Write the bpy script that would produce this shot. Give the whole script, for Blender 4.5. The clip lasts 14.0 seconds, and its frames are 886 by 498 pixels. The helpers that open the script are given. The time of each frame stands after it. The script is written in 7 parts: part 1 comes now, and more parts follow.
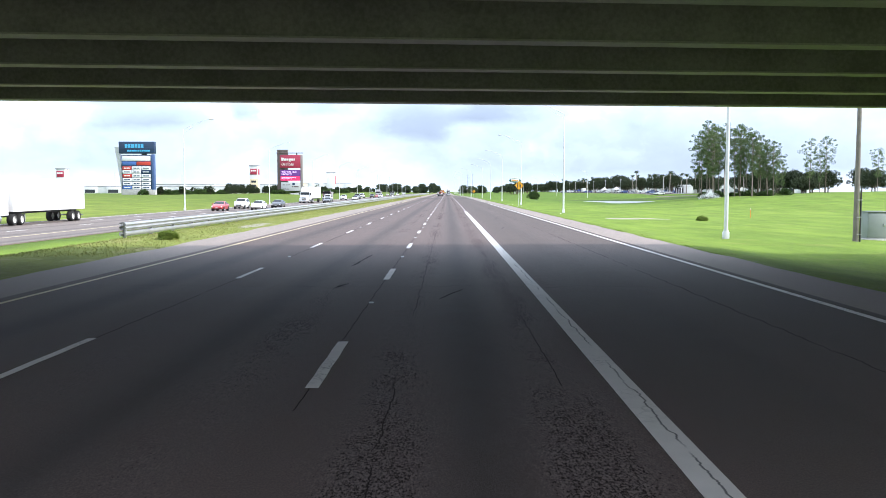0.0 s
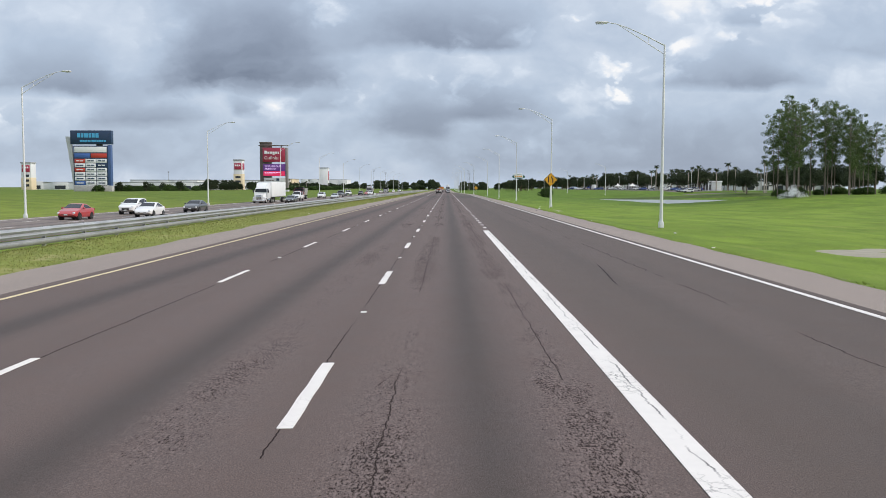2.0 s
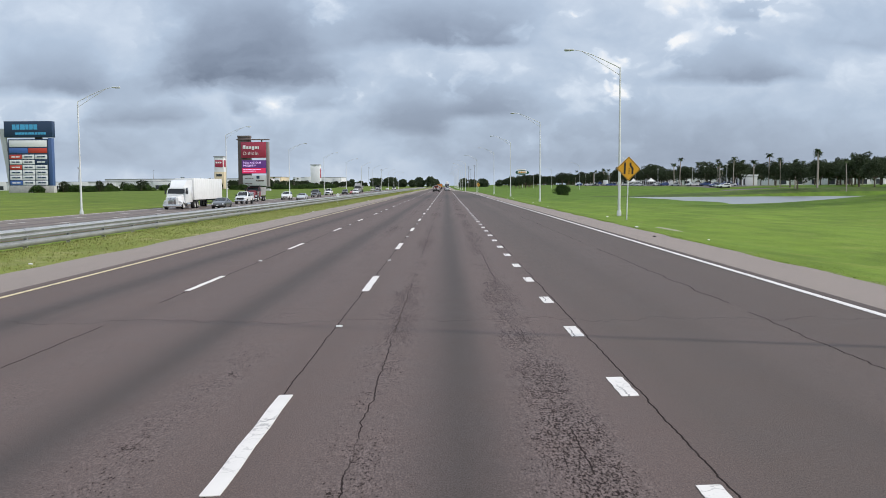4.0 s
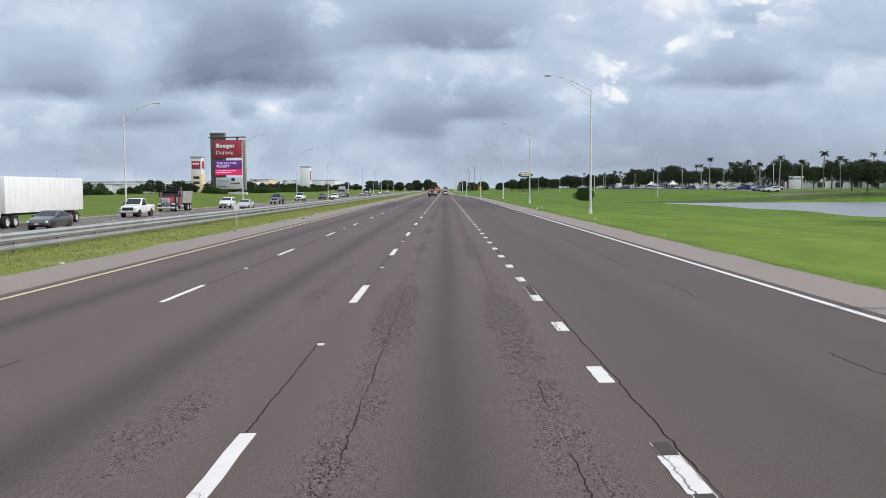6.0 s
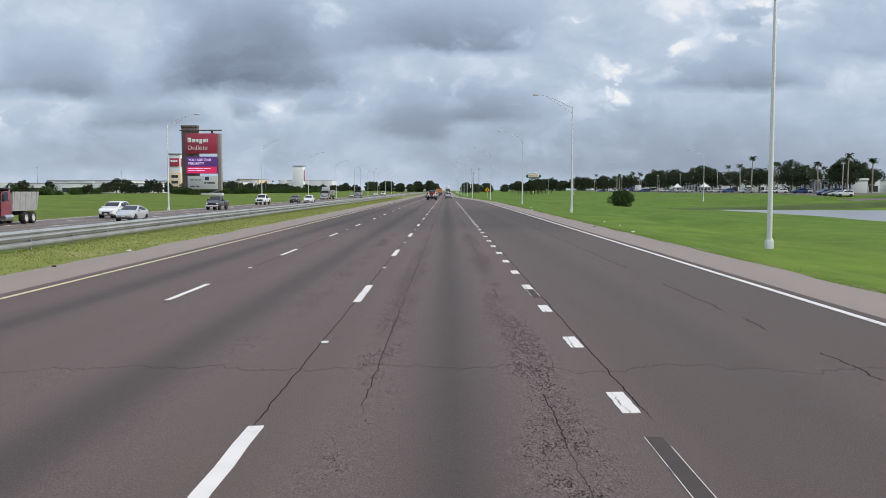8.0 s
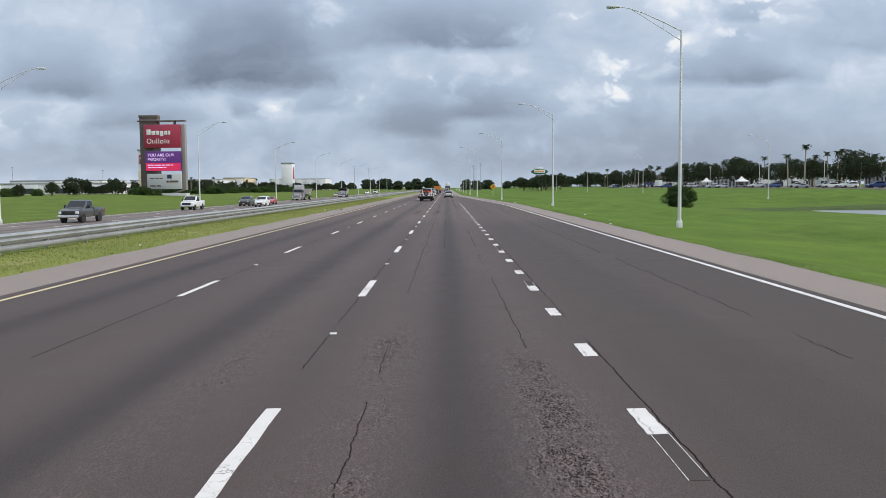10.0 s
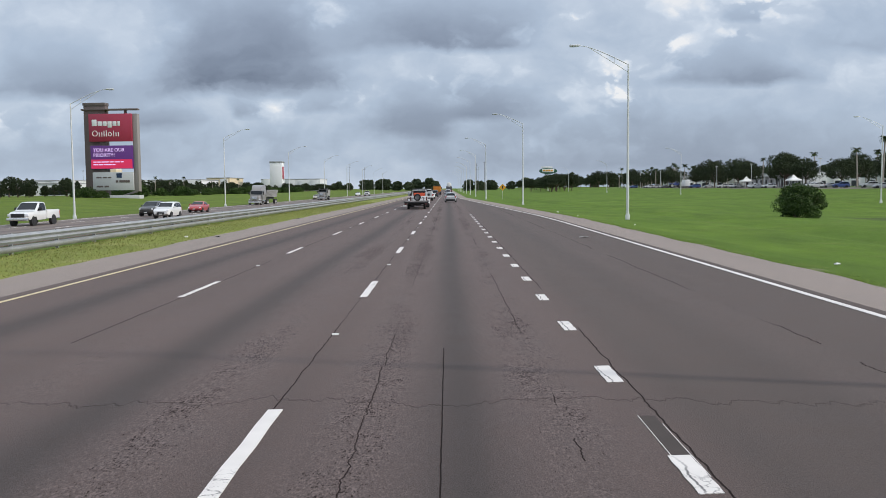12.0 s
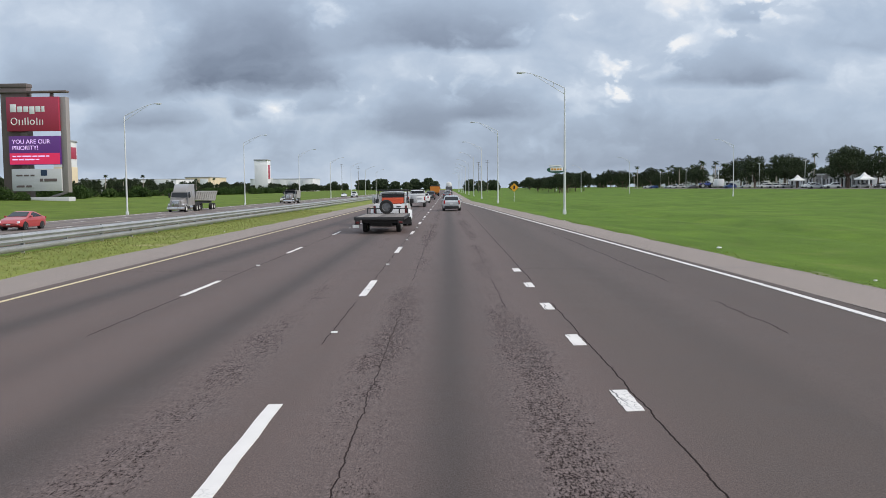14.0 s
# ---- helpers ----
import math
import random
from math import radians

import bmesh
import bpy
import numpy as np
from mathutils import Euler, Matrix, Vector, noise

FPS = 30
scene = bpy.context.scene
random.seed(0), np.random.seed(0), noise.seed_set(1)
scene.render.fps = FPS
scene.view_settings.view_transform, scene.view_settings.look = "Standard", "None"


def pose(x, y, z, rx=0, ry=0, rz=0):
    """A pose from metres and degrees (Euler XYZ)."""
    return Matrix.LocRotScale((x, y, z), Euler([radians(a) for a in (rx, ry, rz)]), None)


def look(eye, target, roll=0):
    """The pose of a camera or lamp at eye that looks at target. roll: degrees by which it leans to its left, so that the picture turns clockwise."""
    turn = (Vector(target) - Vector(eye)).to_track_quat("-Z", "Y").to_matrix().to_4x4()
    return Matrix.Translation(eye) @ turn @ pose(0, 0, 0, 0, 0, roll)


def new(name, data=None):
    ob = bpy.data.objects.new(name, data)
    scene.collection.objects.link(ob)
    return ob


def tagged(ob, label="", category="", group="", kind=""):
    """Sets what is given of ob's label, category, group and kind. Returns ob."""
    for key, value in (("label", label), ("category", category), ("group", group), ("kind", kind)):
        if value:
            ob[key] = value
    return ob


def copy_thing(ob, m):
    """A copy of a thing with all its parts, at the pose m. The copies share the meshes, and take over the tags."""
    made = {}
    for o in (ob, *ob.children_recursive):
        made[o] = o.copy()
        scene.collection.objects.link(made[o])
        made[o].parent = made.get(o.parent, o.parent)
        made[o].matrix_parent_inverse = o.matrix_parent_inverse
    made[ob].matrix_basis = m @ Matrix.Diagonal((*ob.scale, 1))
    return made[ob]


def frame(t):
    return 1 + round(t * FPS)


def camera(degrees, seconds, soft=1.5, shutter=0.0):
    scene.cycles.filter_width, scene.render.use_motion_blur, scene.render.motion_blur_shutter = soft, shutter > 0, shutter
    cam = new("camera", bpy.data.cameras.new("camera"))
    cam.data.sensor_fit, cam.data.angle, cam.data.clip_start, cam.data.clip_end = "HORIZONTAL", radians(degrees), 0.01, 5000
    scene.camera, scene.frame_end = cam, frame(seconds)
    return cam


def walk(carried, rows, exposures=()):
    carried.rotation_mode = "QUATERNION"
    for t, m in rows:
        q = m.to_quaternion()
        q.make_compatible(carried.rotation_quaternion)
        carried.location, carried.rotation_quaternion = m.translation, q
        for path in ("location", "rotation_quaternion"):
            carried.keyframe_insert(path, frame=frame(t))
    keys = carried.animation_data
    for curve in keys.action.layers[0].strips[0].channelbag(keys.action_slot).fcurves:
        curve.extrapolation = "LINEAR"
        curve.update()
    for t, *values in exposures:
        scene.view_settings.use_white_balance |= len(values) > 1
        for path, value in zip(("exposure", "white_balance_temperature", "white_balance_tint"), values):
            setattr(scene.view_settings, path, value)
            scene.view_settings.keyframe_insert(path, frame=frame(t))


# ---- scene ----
cam = camera(53.7, 14.0, soft=0.7)
PATH = [
    (0.0, pose(-0.303, -9.75, 2.22, 86.23, -0.06, 0.27)),
    (0.5, pose(-0.305, 2.65, 2.22, 86.28, -0.17, 0.34)),
    (1.0, pose(-0.355, 15.60, 2.22, 86.40, -0.16, 0.30)),
    (1.5, pose(-0.379, 28.59, 2.22, 86.36, -0.21, 0.29)),
    (2.0, pose(-0.334, 40.85, 2.22, 86.01, -0.14, 0.24)),
    (2.5, pose(-0.276, 54.11, 2.22, 85.82, 0.08, 0.26)),
    (3.0, pose(-0.219, 66.63, 2.22, 85.82, 0.28, 0.31)),
    (5.5, pose(-0.024, 129.01, 2.22, 85.91, 0.33, 0.11)),
    (6.0, pose(-0.028, 141.52, 2.22, 86.04, 0.32, 0.10)),
    (6.5, pose(-0.010, 153.98, 2.22, 85.91, 0.34, 0.23)),
    (7.0, pose(-0.035, 166.18, 2.22, 85.91, 0.15, 0.22)),
    (7.5, pose(-0.053, 178.08, 2.22, 85.98, 0.01, 0.32)),
    (8.0, pose(-0.033, 190.02, 2.22, 86.14, -0.03, 0.25)),
    (10.5, pose(-0.069, 250.58, 2.22, 85.89, 0.56, 0.26)),
    (11.0, pose(-0.074, 263.01, 2.22, 85.83, 0.50, 0.36)),
    (11.5, pose(-0.074, 274.89, 2.22, 85.96, 0.47, 0.32)),
    (12.0, pose(-0.074, 286.96, 2.22, 86.01, 0.54, 0.31)),
    (12.5, pose(-0.093, 298.80, 2.22, 85.84, 0.51, 0.39)),
    (13.0, pose(-0.098, 310.47, 2.22, 86.01, 0.58, 0.35)),
    (13.5, pose(-0.063, 322.67, 2.22, 86.00, 0.60, 0.33)),
    (14.0, pose(-0.031, 335.50, 2.22, 86.03, 0.53, 0.30)),
]
EXPOSURES = [(0.0, 1.12, 6250, 13), (0.3, 1.40, 5950, 13), (0.5, 1.34, 5880, 12), (0.8, 1.0, 6450, 13), (1.0, 0.50, 6950, 15), (1.3, 0.30, 6800, 13), (1.6, 0.14, 6700, 13), (2.5, 0.06, 6650, 12), (3.2, 0.05, 6570, 12), (5.5, 0.06, 6550, 12), (7.0, 0.05, 6550, 12), (8.0, -0.04, 6530, 12), (10.5, -0.02, 6540, 12), (12.0, -0.06, 6560, 12), (13.0, -0.02, 6570, 12), (14.0, -0.02, 6570, 12)]
walk(cam, PATH, EXPOSURES)

# ---- world: broken cloud over a hazy sky, and one veiled sun from the right ----
SUN_TO = Vector((1.0, -0.25, 0.62)).normalized()
world = bpy.data.worlds.new("sky")
scene.world = world
world.use_nodes = True
wt = world.node_tree
wt.nodes.clear()


def wn(kind, **values):
    node = wt.nodes.new(kind)
    for key, value in values.items():
        if key in node.inputs:
            node.inputs[key].default_value = value
    return node


def wmath(op, a, b=None, c=None, clamp=False):
    node = wt.nodes.new("ShaderNodeMath")
    node.operation, node.use_clamp = op, clamp
    for i, v in enumerate((a, b, c)):
        if v is None:
            continue
        if isinstance(v, (int, float)):
            node.inputs[i].default_value = v
        else:
            wt.links.new(v, node.inputs[i])
    return node.outputs[0]


coord = wt.nodes.new("ShaderNodeTexCoord")
sep = wt.nodes.new("ShaderNodeSeparateXYZ")
wt.links.new(coord.outputs["Generated"], sep.inputs[0])
ahead = wmath("MAXIMUM", sep.outputs[1], 0.04)
u_plain = wmath("DIVIDE", sep.outputs[0], ahead)
v_plain = wmath("DIVIDE", sep.outputs[2], ahead)
flat = wt.nodes.new("ShaderNodeCombineXYZ")
wt.links.new(u_plain, flat.inputs[0])
wt.links.new(wmath("MULTIPLY", v_plain, 1.5), flat.inputs[1])
warp = wn("ShaderNodeTexNoise", Scale=9.0, Detail=7.0, Roughness=0.58)
wt.links.new(flat.outputs[0], warp.inputs["Vector"])
wsep = wt.nodes.new("ShaderNodeSeparateColor")
wt.links.new(warp.outputs["Color"], wsep.inputs[0])
uu = wmath("ADD", u_plain, wmath("MULTIPLY", wmath("SUBTRACT", wsep.outputs[0], 0.5), 0.12))
vv = wmath("ADD", v_plain, wmath("MULTIPLY", wmath("SUBTRACT", wsep.outputs[1], 0.5), 0.062))
billow = wn("ShaderNodeTexNoise", Scale=3.2, Detail=8.0, Roughness=0.58)
wt.links.new(flat.outputs[0], billow.inputs["Vector"])
round_noise = wn("ShaderNodeTexNoise", Scale=3.0, Detail=7.0, Roughness=0.6)
wt.links.new(coord.outputs["Generated"], round_noise.inputs["Vector"])
puff = wn("ShaderNodeTexNoise", Scale=13.0, Detail=7.0, Roughness=0.52)
wt.links.new(flat.outputs[0], puff.inputs["Vector"])
warped = wt.nodes.new("ShaderNodeCombineXYZ")
wt.links.new(uu, warped.inputs[0])
wt.links.new(wmath("MULTIPLY", vv, 1.4), warped.inputs[1])
heap = wn("ShaderNodeTexVoronoi", Scale=17.0, Smoothness=0.5, Detail=3.0, Roughness=0.55)
heap.feature = "SMOOTH_F1"
wt.links.new(warped.outputs[0], heap.inputs["Vector"])
lumps = wmath("ADD", wmath("MULTIPLY", wmath("SUBTRACT", 0.40, heap.outputs["Distance"]), 0.9), wmath("MULTIPLY", wmath("SUBTRACT", puff.outputs[0], 0.5), 0.7))
# grey cumulus with flat feet and lumpy heads: across, foot, half width, height, depth
HEAPS = [
    (-0.225, 0.104, 0.092, 0.130, 0.36), (-0.455, 0.103, 0.076, 0.080, 0.21), (0.000, 0.150, 0.100, 0.075, 0.26), (-0.345, 0.070, 0.055, 0.055, 0.13),
    (-0.222, 0.080, 0.018, 0.030, 0.12), (-0.157, 0.084, 0.030, 0.026, 0.09), (-0.035, 0.056, 0.038, 0.060, 0.16), (0.045, 0.073, 0.045, 0.055, 0.19),
    (0.330, 0.110, 0.075, 0.060, 0.20), (0.340, 0.178, 0.025, 0.030, 0.12), (0.340, 0.012, 0.260, 0.095, 0.10), (-0.420, 0.020, 0.130, 0.050, 0.05), (0.470, 0.150, 0.050, 0.060, 0.10),
]
# bright gaps and sunlit puffs: across, up, half width, half height, amount
VEILS = [
    (-0.493, 0.085, 0.034, 0.016, 0.40), (-0.196, 0.090, 0.024, 0.011, 0.28), (-0.115, 0.103, 0.032, 0.013, 0.30), (-0.009, 0.130, 0.024, 0.018, 0.30), (-0.067, 0.090, 0.012, 0.020, 0.12),
    (-0.165, 0.160, 0.018, 0.040, 0.12), (-0.310, 0.200, 0.030, 0.030, 0.13), (-0.122, 0.185, 0.018, 0.050, 0.26), (-0.335, 0.150, 0.020, 0.045, 0.14), (0.115, 0.175, 0.050, 0.045, 0.12), (0.194, 0.128, 0.015, 0.028, 0.48),
    (0.256, 0.158, 0.014, 0.010, 0.55), (0.230, 0.145, 0.030, 0.018, 0.14), (0.327, 0.165, 0.020, 0.006, 0.45), (0.360, 0.203, 0.034, 0.014, 0.45), (0.133, 0.123, 0.015, 0.006, 0.22),
    (0.178, 0.090, 0.050, 0.030, 0.10), (0.270, 0.200, 0.080, 0.030, 0.13), (0.095, 0.050, 0.060, 0.020, 0.06), (0.450, 0.140, 0.050, 0.020, 0.10), (0.178, 0.142, 0.030, 0.030, 0.10),
    (0.080, 0.165, 0.150, 0.060, 0.07), (0.205, 0.110, 0.022, 0.040, 0.30), (0.345, 0.190, 0.040, 0.022, 0.28), (0.035, 0.108, 0.050, 0.012, 0.16), (0.005, 0.160, 0.026, 0.014, 0.22), (0.150, 0.200, 0.030, 0.020, 0.20), (0.285, 0.135, 0.030, 0.014, 0.22),
    (0.300, 0.040, 0.400, 0.050, -0.10), (-0.300, 0.050, 0.300, 0.050, -0.13),
]
drift = wn("ShaderNodeTexNoise", Scale=4.5, Detail=4.0, Roughness=0.5)
wt.links.new(flat.outputs[0], drift.inputs["Vector"])
dsep = wt.nodes.new("ShaderNodeSeparateColor")
wt.links.new(drift.outputs["Color"], dsep.inputs[0])
hu = wmath("ADD", uu, wmath("MULTIPLY", wmath("SUBTRACT", dsep.outputs[0], 0.5), 0.05))
hv = wmath("ADD", wmath("ADD", v_plain, wmath("MULTIPLY", wmath("SUBTRACT", wsep.outputs[1], 0.5), 0.030)), wmath("MULTIPLY", wmath("SUBTRACT", dsep.outputs[1], 0.5), 0.008))
total = None
for mu, foot, su, tall, depth in HEAPS:
    a = wmath("ABSOLUTE", wmath("DIVIDE", wmath("SUBTRACT", hu, mu), su))
    b = wmath("DIVIDE", wmath("SUBTRACT", hv, foot), tall)
    b = wmath("ADD", b, wmath("MULTIPLY", lumps, 0.12))
    across = wmath("EXPONENT", wmath("MULTIPLY", wmath("POWER", a, 3.0), -0.9))
    across = wmath("MULTIPLY", across, wmath("MULTIPLY_ADD", lumps, 0.7, 0.9, clamp=True))
    under = wmath("SMOOTH_MIN", wmath("MULTIPLY_ADD", b, 3.5 + 24.0 * tall, 0.5, clamp=True), 1.0, 0.3)
    body = wmath("MULTIPLY_ADD", b, -0.85, 1.05, clamp=True)
    top = wmath("MULTIPLY_ADD", b, -2.5, 3.4, clamp=True)
    g = wmath("MULTIPLY", wmath("MULTIPLY", wmath("MULTIPLY", across, under), wmath("MULTIPLY", body, top)), -2.3 * depth)
    total = g if total is None else wmath("ADD", total, g)
for mu, mv, su, sv, amount in VEILS:
    a = wmath("DIVIDE", wmath("SUBTRACT", uu, mu), su)
    b = wmath("DIVIDE", wmath("SUBTRACT", hv, mv), sv)
    q = wmath("MULTIPLY", wmath("ADD", wmath("MULTIPLY", a, a), wmath("MULTIPLY", b, b)), -1.0)
    glow = wmath("MULTIPLY", wmath("EXPONENT", q), amount)
    if amount > 0:
        glow = wmath("MULTIPLY", glow, wmath("MULTIPLY_ADD", lumps, 2.4, 1.05, clamp=True))
    total = wmath("ADD", total, glow)
front = wmath("MULTIPLY_ADD", sep.outputs[1], 4.0, -1.0, clamp=True)
total = wmath("MULTIPLY", total, front)
near_n = wmath("ADD", wmath("MULTIPLY", wmath("SUBTRACT", billow.outputs[0], 0.5), 0.26), wmath("MULTIPLY", lumps, 0.17))
far_n = wmath("MULTIPLY", wmath("SUBTRACT", round_noise.outputs[0], 0.5), 0.9)
mixn = wmath("ADD", wmath("MULTIPLY", near_n, front), wmath("MULTIPLY", far_n, wmath("SUBTRACT", 1.0, front)))
value = wmath("ADD", wmath("ADD", total, mixn), 0.665)
ramp = wt.nodes.new("ShaderNodeValToRGB")
wt.links.new(value, ramp.inputs[0])
el = ramp.color_ramp.elements
el[0].position, el[0].color = 0.12, (0.182, 0.226, 0.312, 1)
el[1].position, el[1].color = 0.84, (0.95, 0.98, 1.0, 1)
for pos, col in ((0.34, (0.298, 0.366, 0.478, 1)), (0.50, (0.462, 0.570, 0.715, 1)), (0.66, (0.675, 0.775, 0.895, 1))):
    e = el.new(pos)
    e.color = col
sky = wt.nodes.new("ShaderNodeTexSky")
sky.sky_type = "NISHITA"
sky.sun_disc = False
sky.sun_elevation = math.asin(SUN_TO.z)
sky.sun_rotation = math.atan2(SUN_TO.x, SUN_TO.y)
bg_sky = wn("ShaderNodeBackground", Strength=0.08)
wt.links.new(sky.outputs[0], bg_sky.inputs[0])
bg_cloud = wn("ShaderNodeBackground")
wt.links.new(wmath("MULTIPLY_ADD", wmath("MULTIPLY_ADD", sep.outputs[2], 1.6, -0.45, clamp=True), 0.55, 0.99), bg_cloud.inputs["Strength"])
wt.links.new(ramp.outputs[0], bg_cloud.inputs[0])
mixer = wn("ShaderNodeMixShader", Fac=0.9)
wt.links.new(bg_sky.outputs[0], mixer.inputs[1])
wt.links.new(bg_cloud.outputs[0], mixer.inputs[2])
out = wt.nodes.new("ShaderNodeOutputWorld")
wt.links.new(mixer.outputs[0], out.inputs[0])

sun_data = bpy.data.lights.new("sun", "SUN")
sun_data.energy, sun_data.angle, sun_data.color = 2.8, radians(1.2), (1.0, 0.95, 0.88)
sun = new("sun", sun_data)
sun.matrix_world = look(tuple(SUN_TO * 100), (0, 0, 0))

# ---- materials ----


class Mat:
    """A small node builder round one Principled shader."""

    def __init__(self, name, color=(0.5, 0.5, 0.5), rough=0.6, metal=0.0, **more):
        self.m = bpy.data.materials.new(name)
        self.m.use_nodes = True
        self.t = self.m.node_tree
        self.b = self.t.nodes["Principled BSDF"]
        self.b.inputs["Base Color"].default_value = (*color, 1)
        self.b.inputs["Roughness"].default_value = rough
        self.b.inputs["Metallic"].default_value = metal
        for k, v in more.items():
            self.b.inputs[k.replace("_", " ")].default_value = v
        self.tc = None

    def node(self, kind, **values):
        n = self.t.nodes.new(kind)
        for k, v in values.items():
            if k in n.inputs:
                n.inputs[k].default_value = v
        return n

    def link(self, a, b):
        self.t.links.new(a, b)

    def place(self):
        if self.tc is None:
            self.tc = self.node("ShaderNodeTexCoord")
        return self.tc.outputs["Object"]

    def noise(self, scale, detail=4.0, rough=0.55, stretch=None, vector=None):
        n = self.node("ShaderNodeTexNoise", Scale=scale, Detail=detail, Roughness=rough)
        v = vector or self.place()
        if stretch:
            mp = self.node("ShaderNodeMapping")
            mp.inputs["Scale"].default_value = stretch
            self.link(v, mp.inputs[0])
            v = mp.outputs[0]
        self.link(v, n.inputs["Vector"])
        return n.outputs[0]

    def math(self, op, a, b=None, c=None, clamp=False):
        n = self.t.nodes.new("ShaderNodeMath")
        n.operation, n.use_clamp = op, clamp
        for i, v in enumerate((a, b, c)):
            if v is None:
                continue
            if isinstance(v, (int, float)):
                n.inputs[i].default_value = v
            else:
                self.link(v, n.inputs[i])
        return n.outputs[0]

    def ramp(self, fac, *stops):
        n = self.t.nodes.new("ShaderNodeValToRGB")
        self.link(fac, n.inputs[0])
        e = n.color_ramp.elements
        for i, (pos, col) in enumerate(stops):
            x = e[i] if i < 2 else e.new(pos)
            x.position = pos
            x.color = (*col, 1) if len(col) == 3 else col
        return n.outputs[0]

    def mix(self, fac, a, b, mode="MIX"):
        n = self.t.nodes.new("ShaderNodeMix")
        n.data_type, n.blend_type = "RGBA", mode
        for sock, v in ((n.inputs[0], fac), (n.inputs[6], a), (n.inputs[7], b)):
            if isinstance(v, (int, float)):
                sock.default_value = v
            elif isinstance(v, tuple):
                sock.default_value = (*v, 1)
            else:
                self.link(v, sock)
        return n.outputs[2]

    def color(self, sock):
        self.link(sock, self.b.inputs["Base Color"])
        return self

    def rough(self, sock):
        self.link(sock, self.b.inputs["Roughness"])
        return self

    def bump(self, height, strength=0.3, distance=0.02):
        n = self.node("ShaderNodeBump", Strength=strength, Distance=distance)
        self.link(height, n.inputs["Height"])
        self.link(n.outputs[0], self.b.inputs["Normal"])
        return self


def worn(name, color, rough=0.6, metal=0.0, dark=0.7, scale=3.0, amount=0.5, **more):
    """Plain colour with two scales of wear and a touch of relief."""
    m = Mat(name, color, rough, metal, **more)
    n1, n2 = m.noise(scale, 5), m.noise(scale * 14, 3)
    f = m.math("MULTIPLY", m.math("ADD", n1, n2), 0.5)
    c = m.ramp(f, (0.38, tuple(v * dark for v in color)), (0.60, color))
    m.color(m.mix(amount, color, c))
    m.rough(m.math("MULTIPLY_ADD", n2, 0.25, rough - 0.12, clamp=True))
    m.bump(n2, 0.08, 0.01)
    return m.m


def paint(name, color, rough=0.28):
    m = Mat(name, color, rough)
    m.b.inputs["Coat Weight"].default_value = 0.6
    m.b.inputs["Coat Roughness"].default_value = 0.08
    dirt = m.noise(2.2, 5)
    m.color(m.mix(m.math("MULTIPLY", dirt, 0.22), color, (0.22, 0.20, 0.18)))
    return m.m


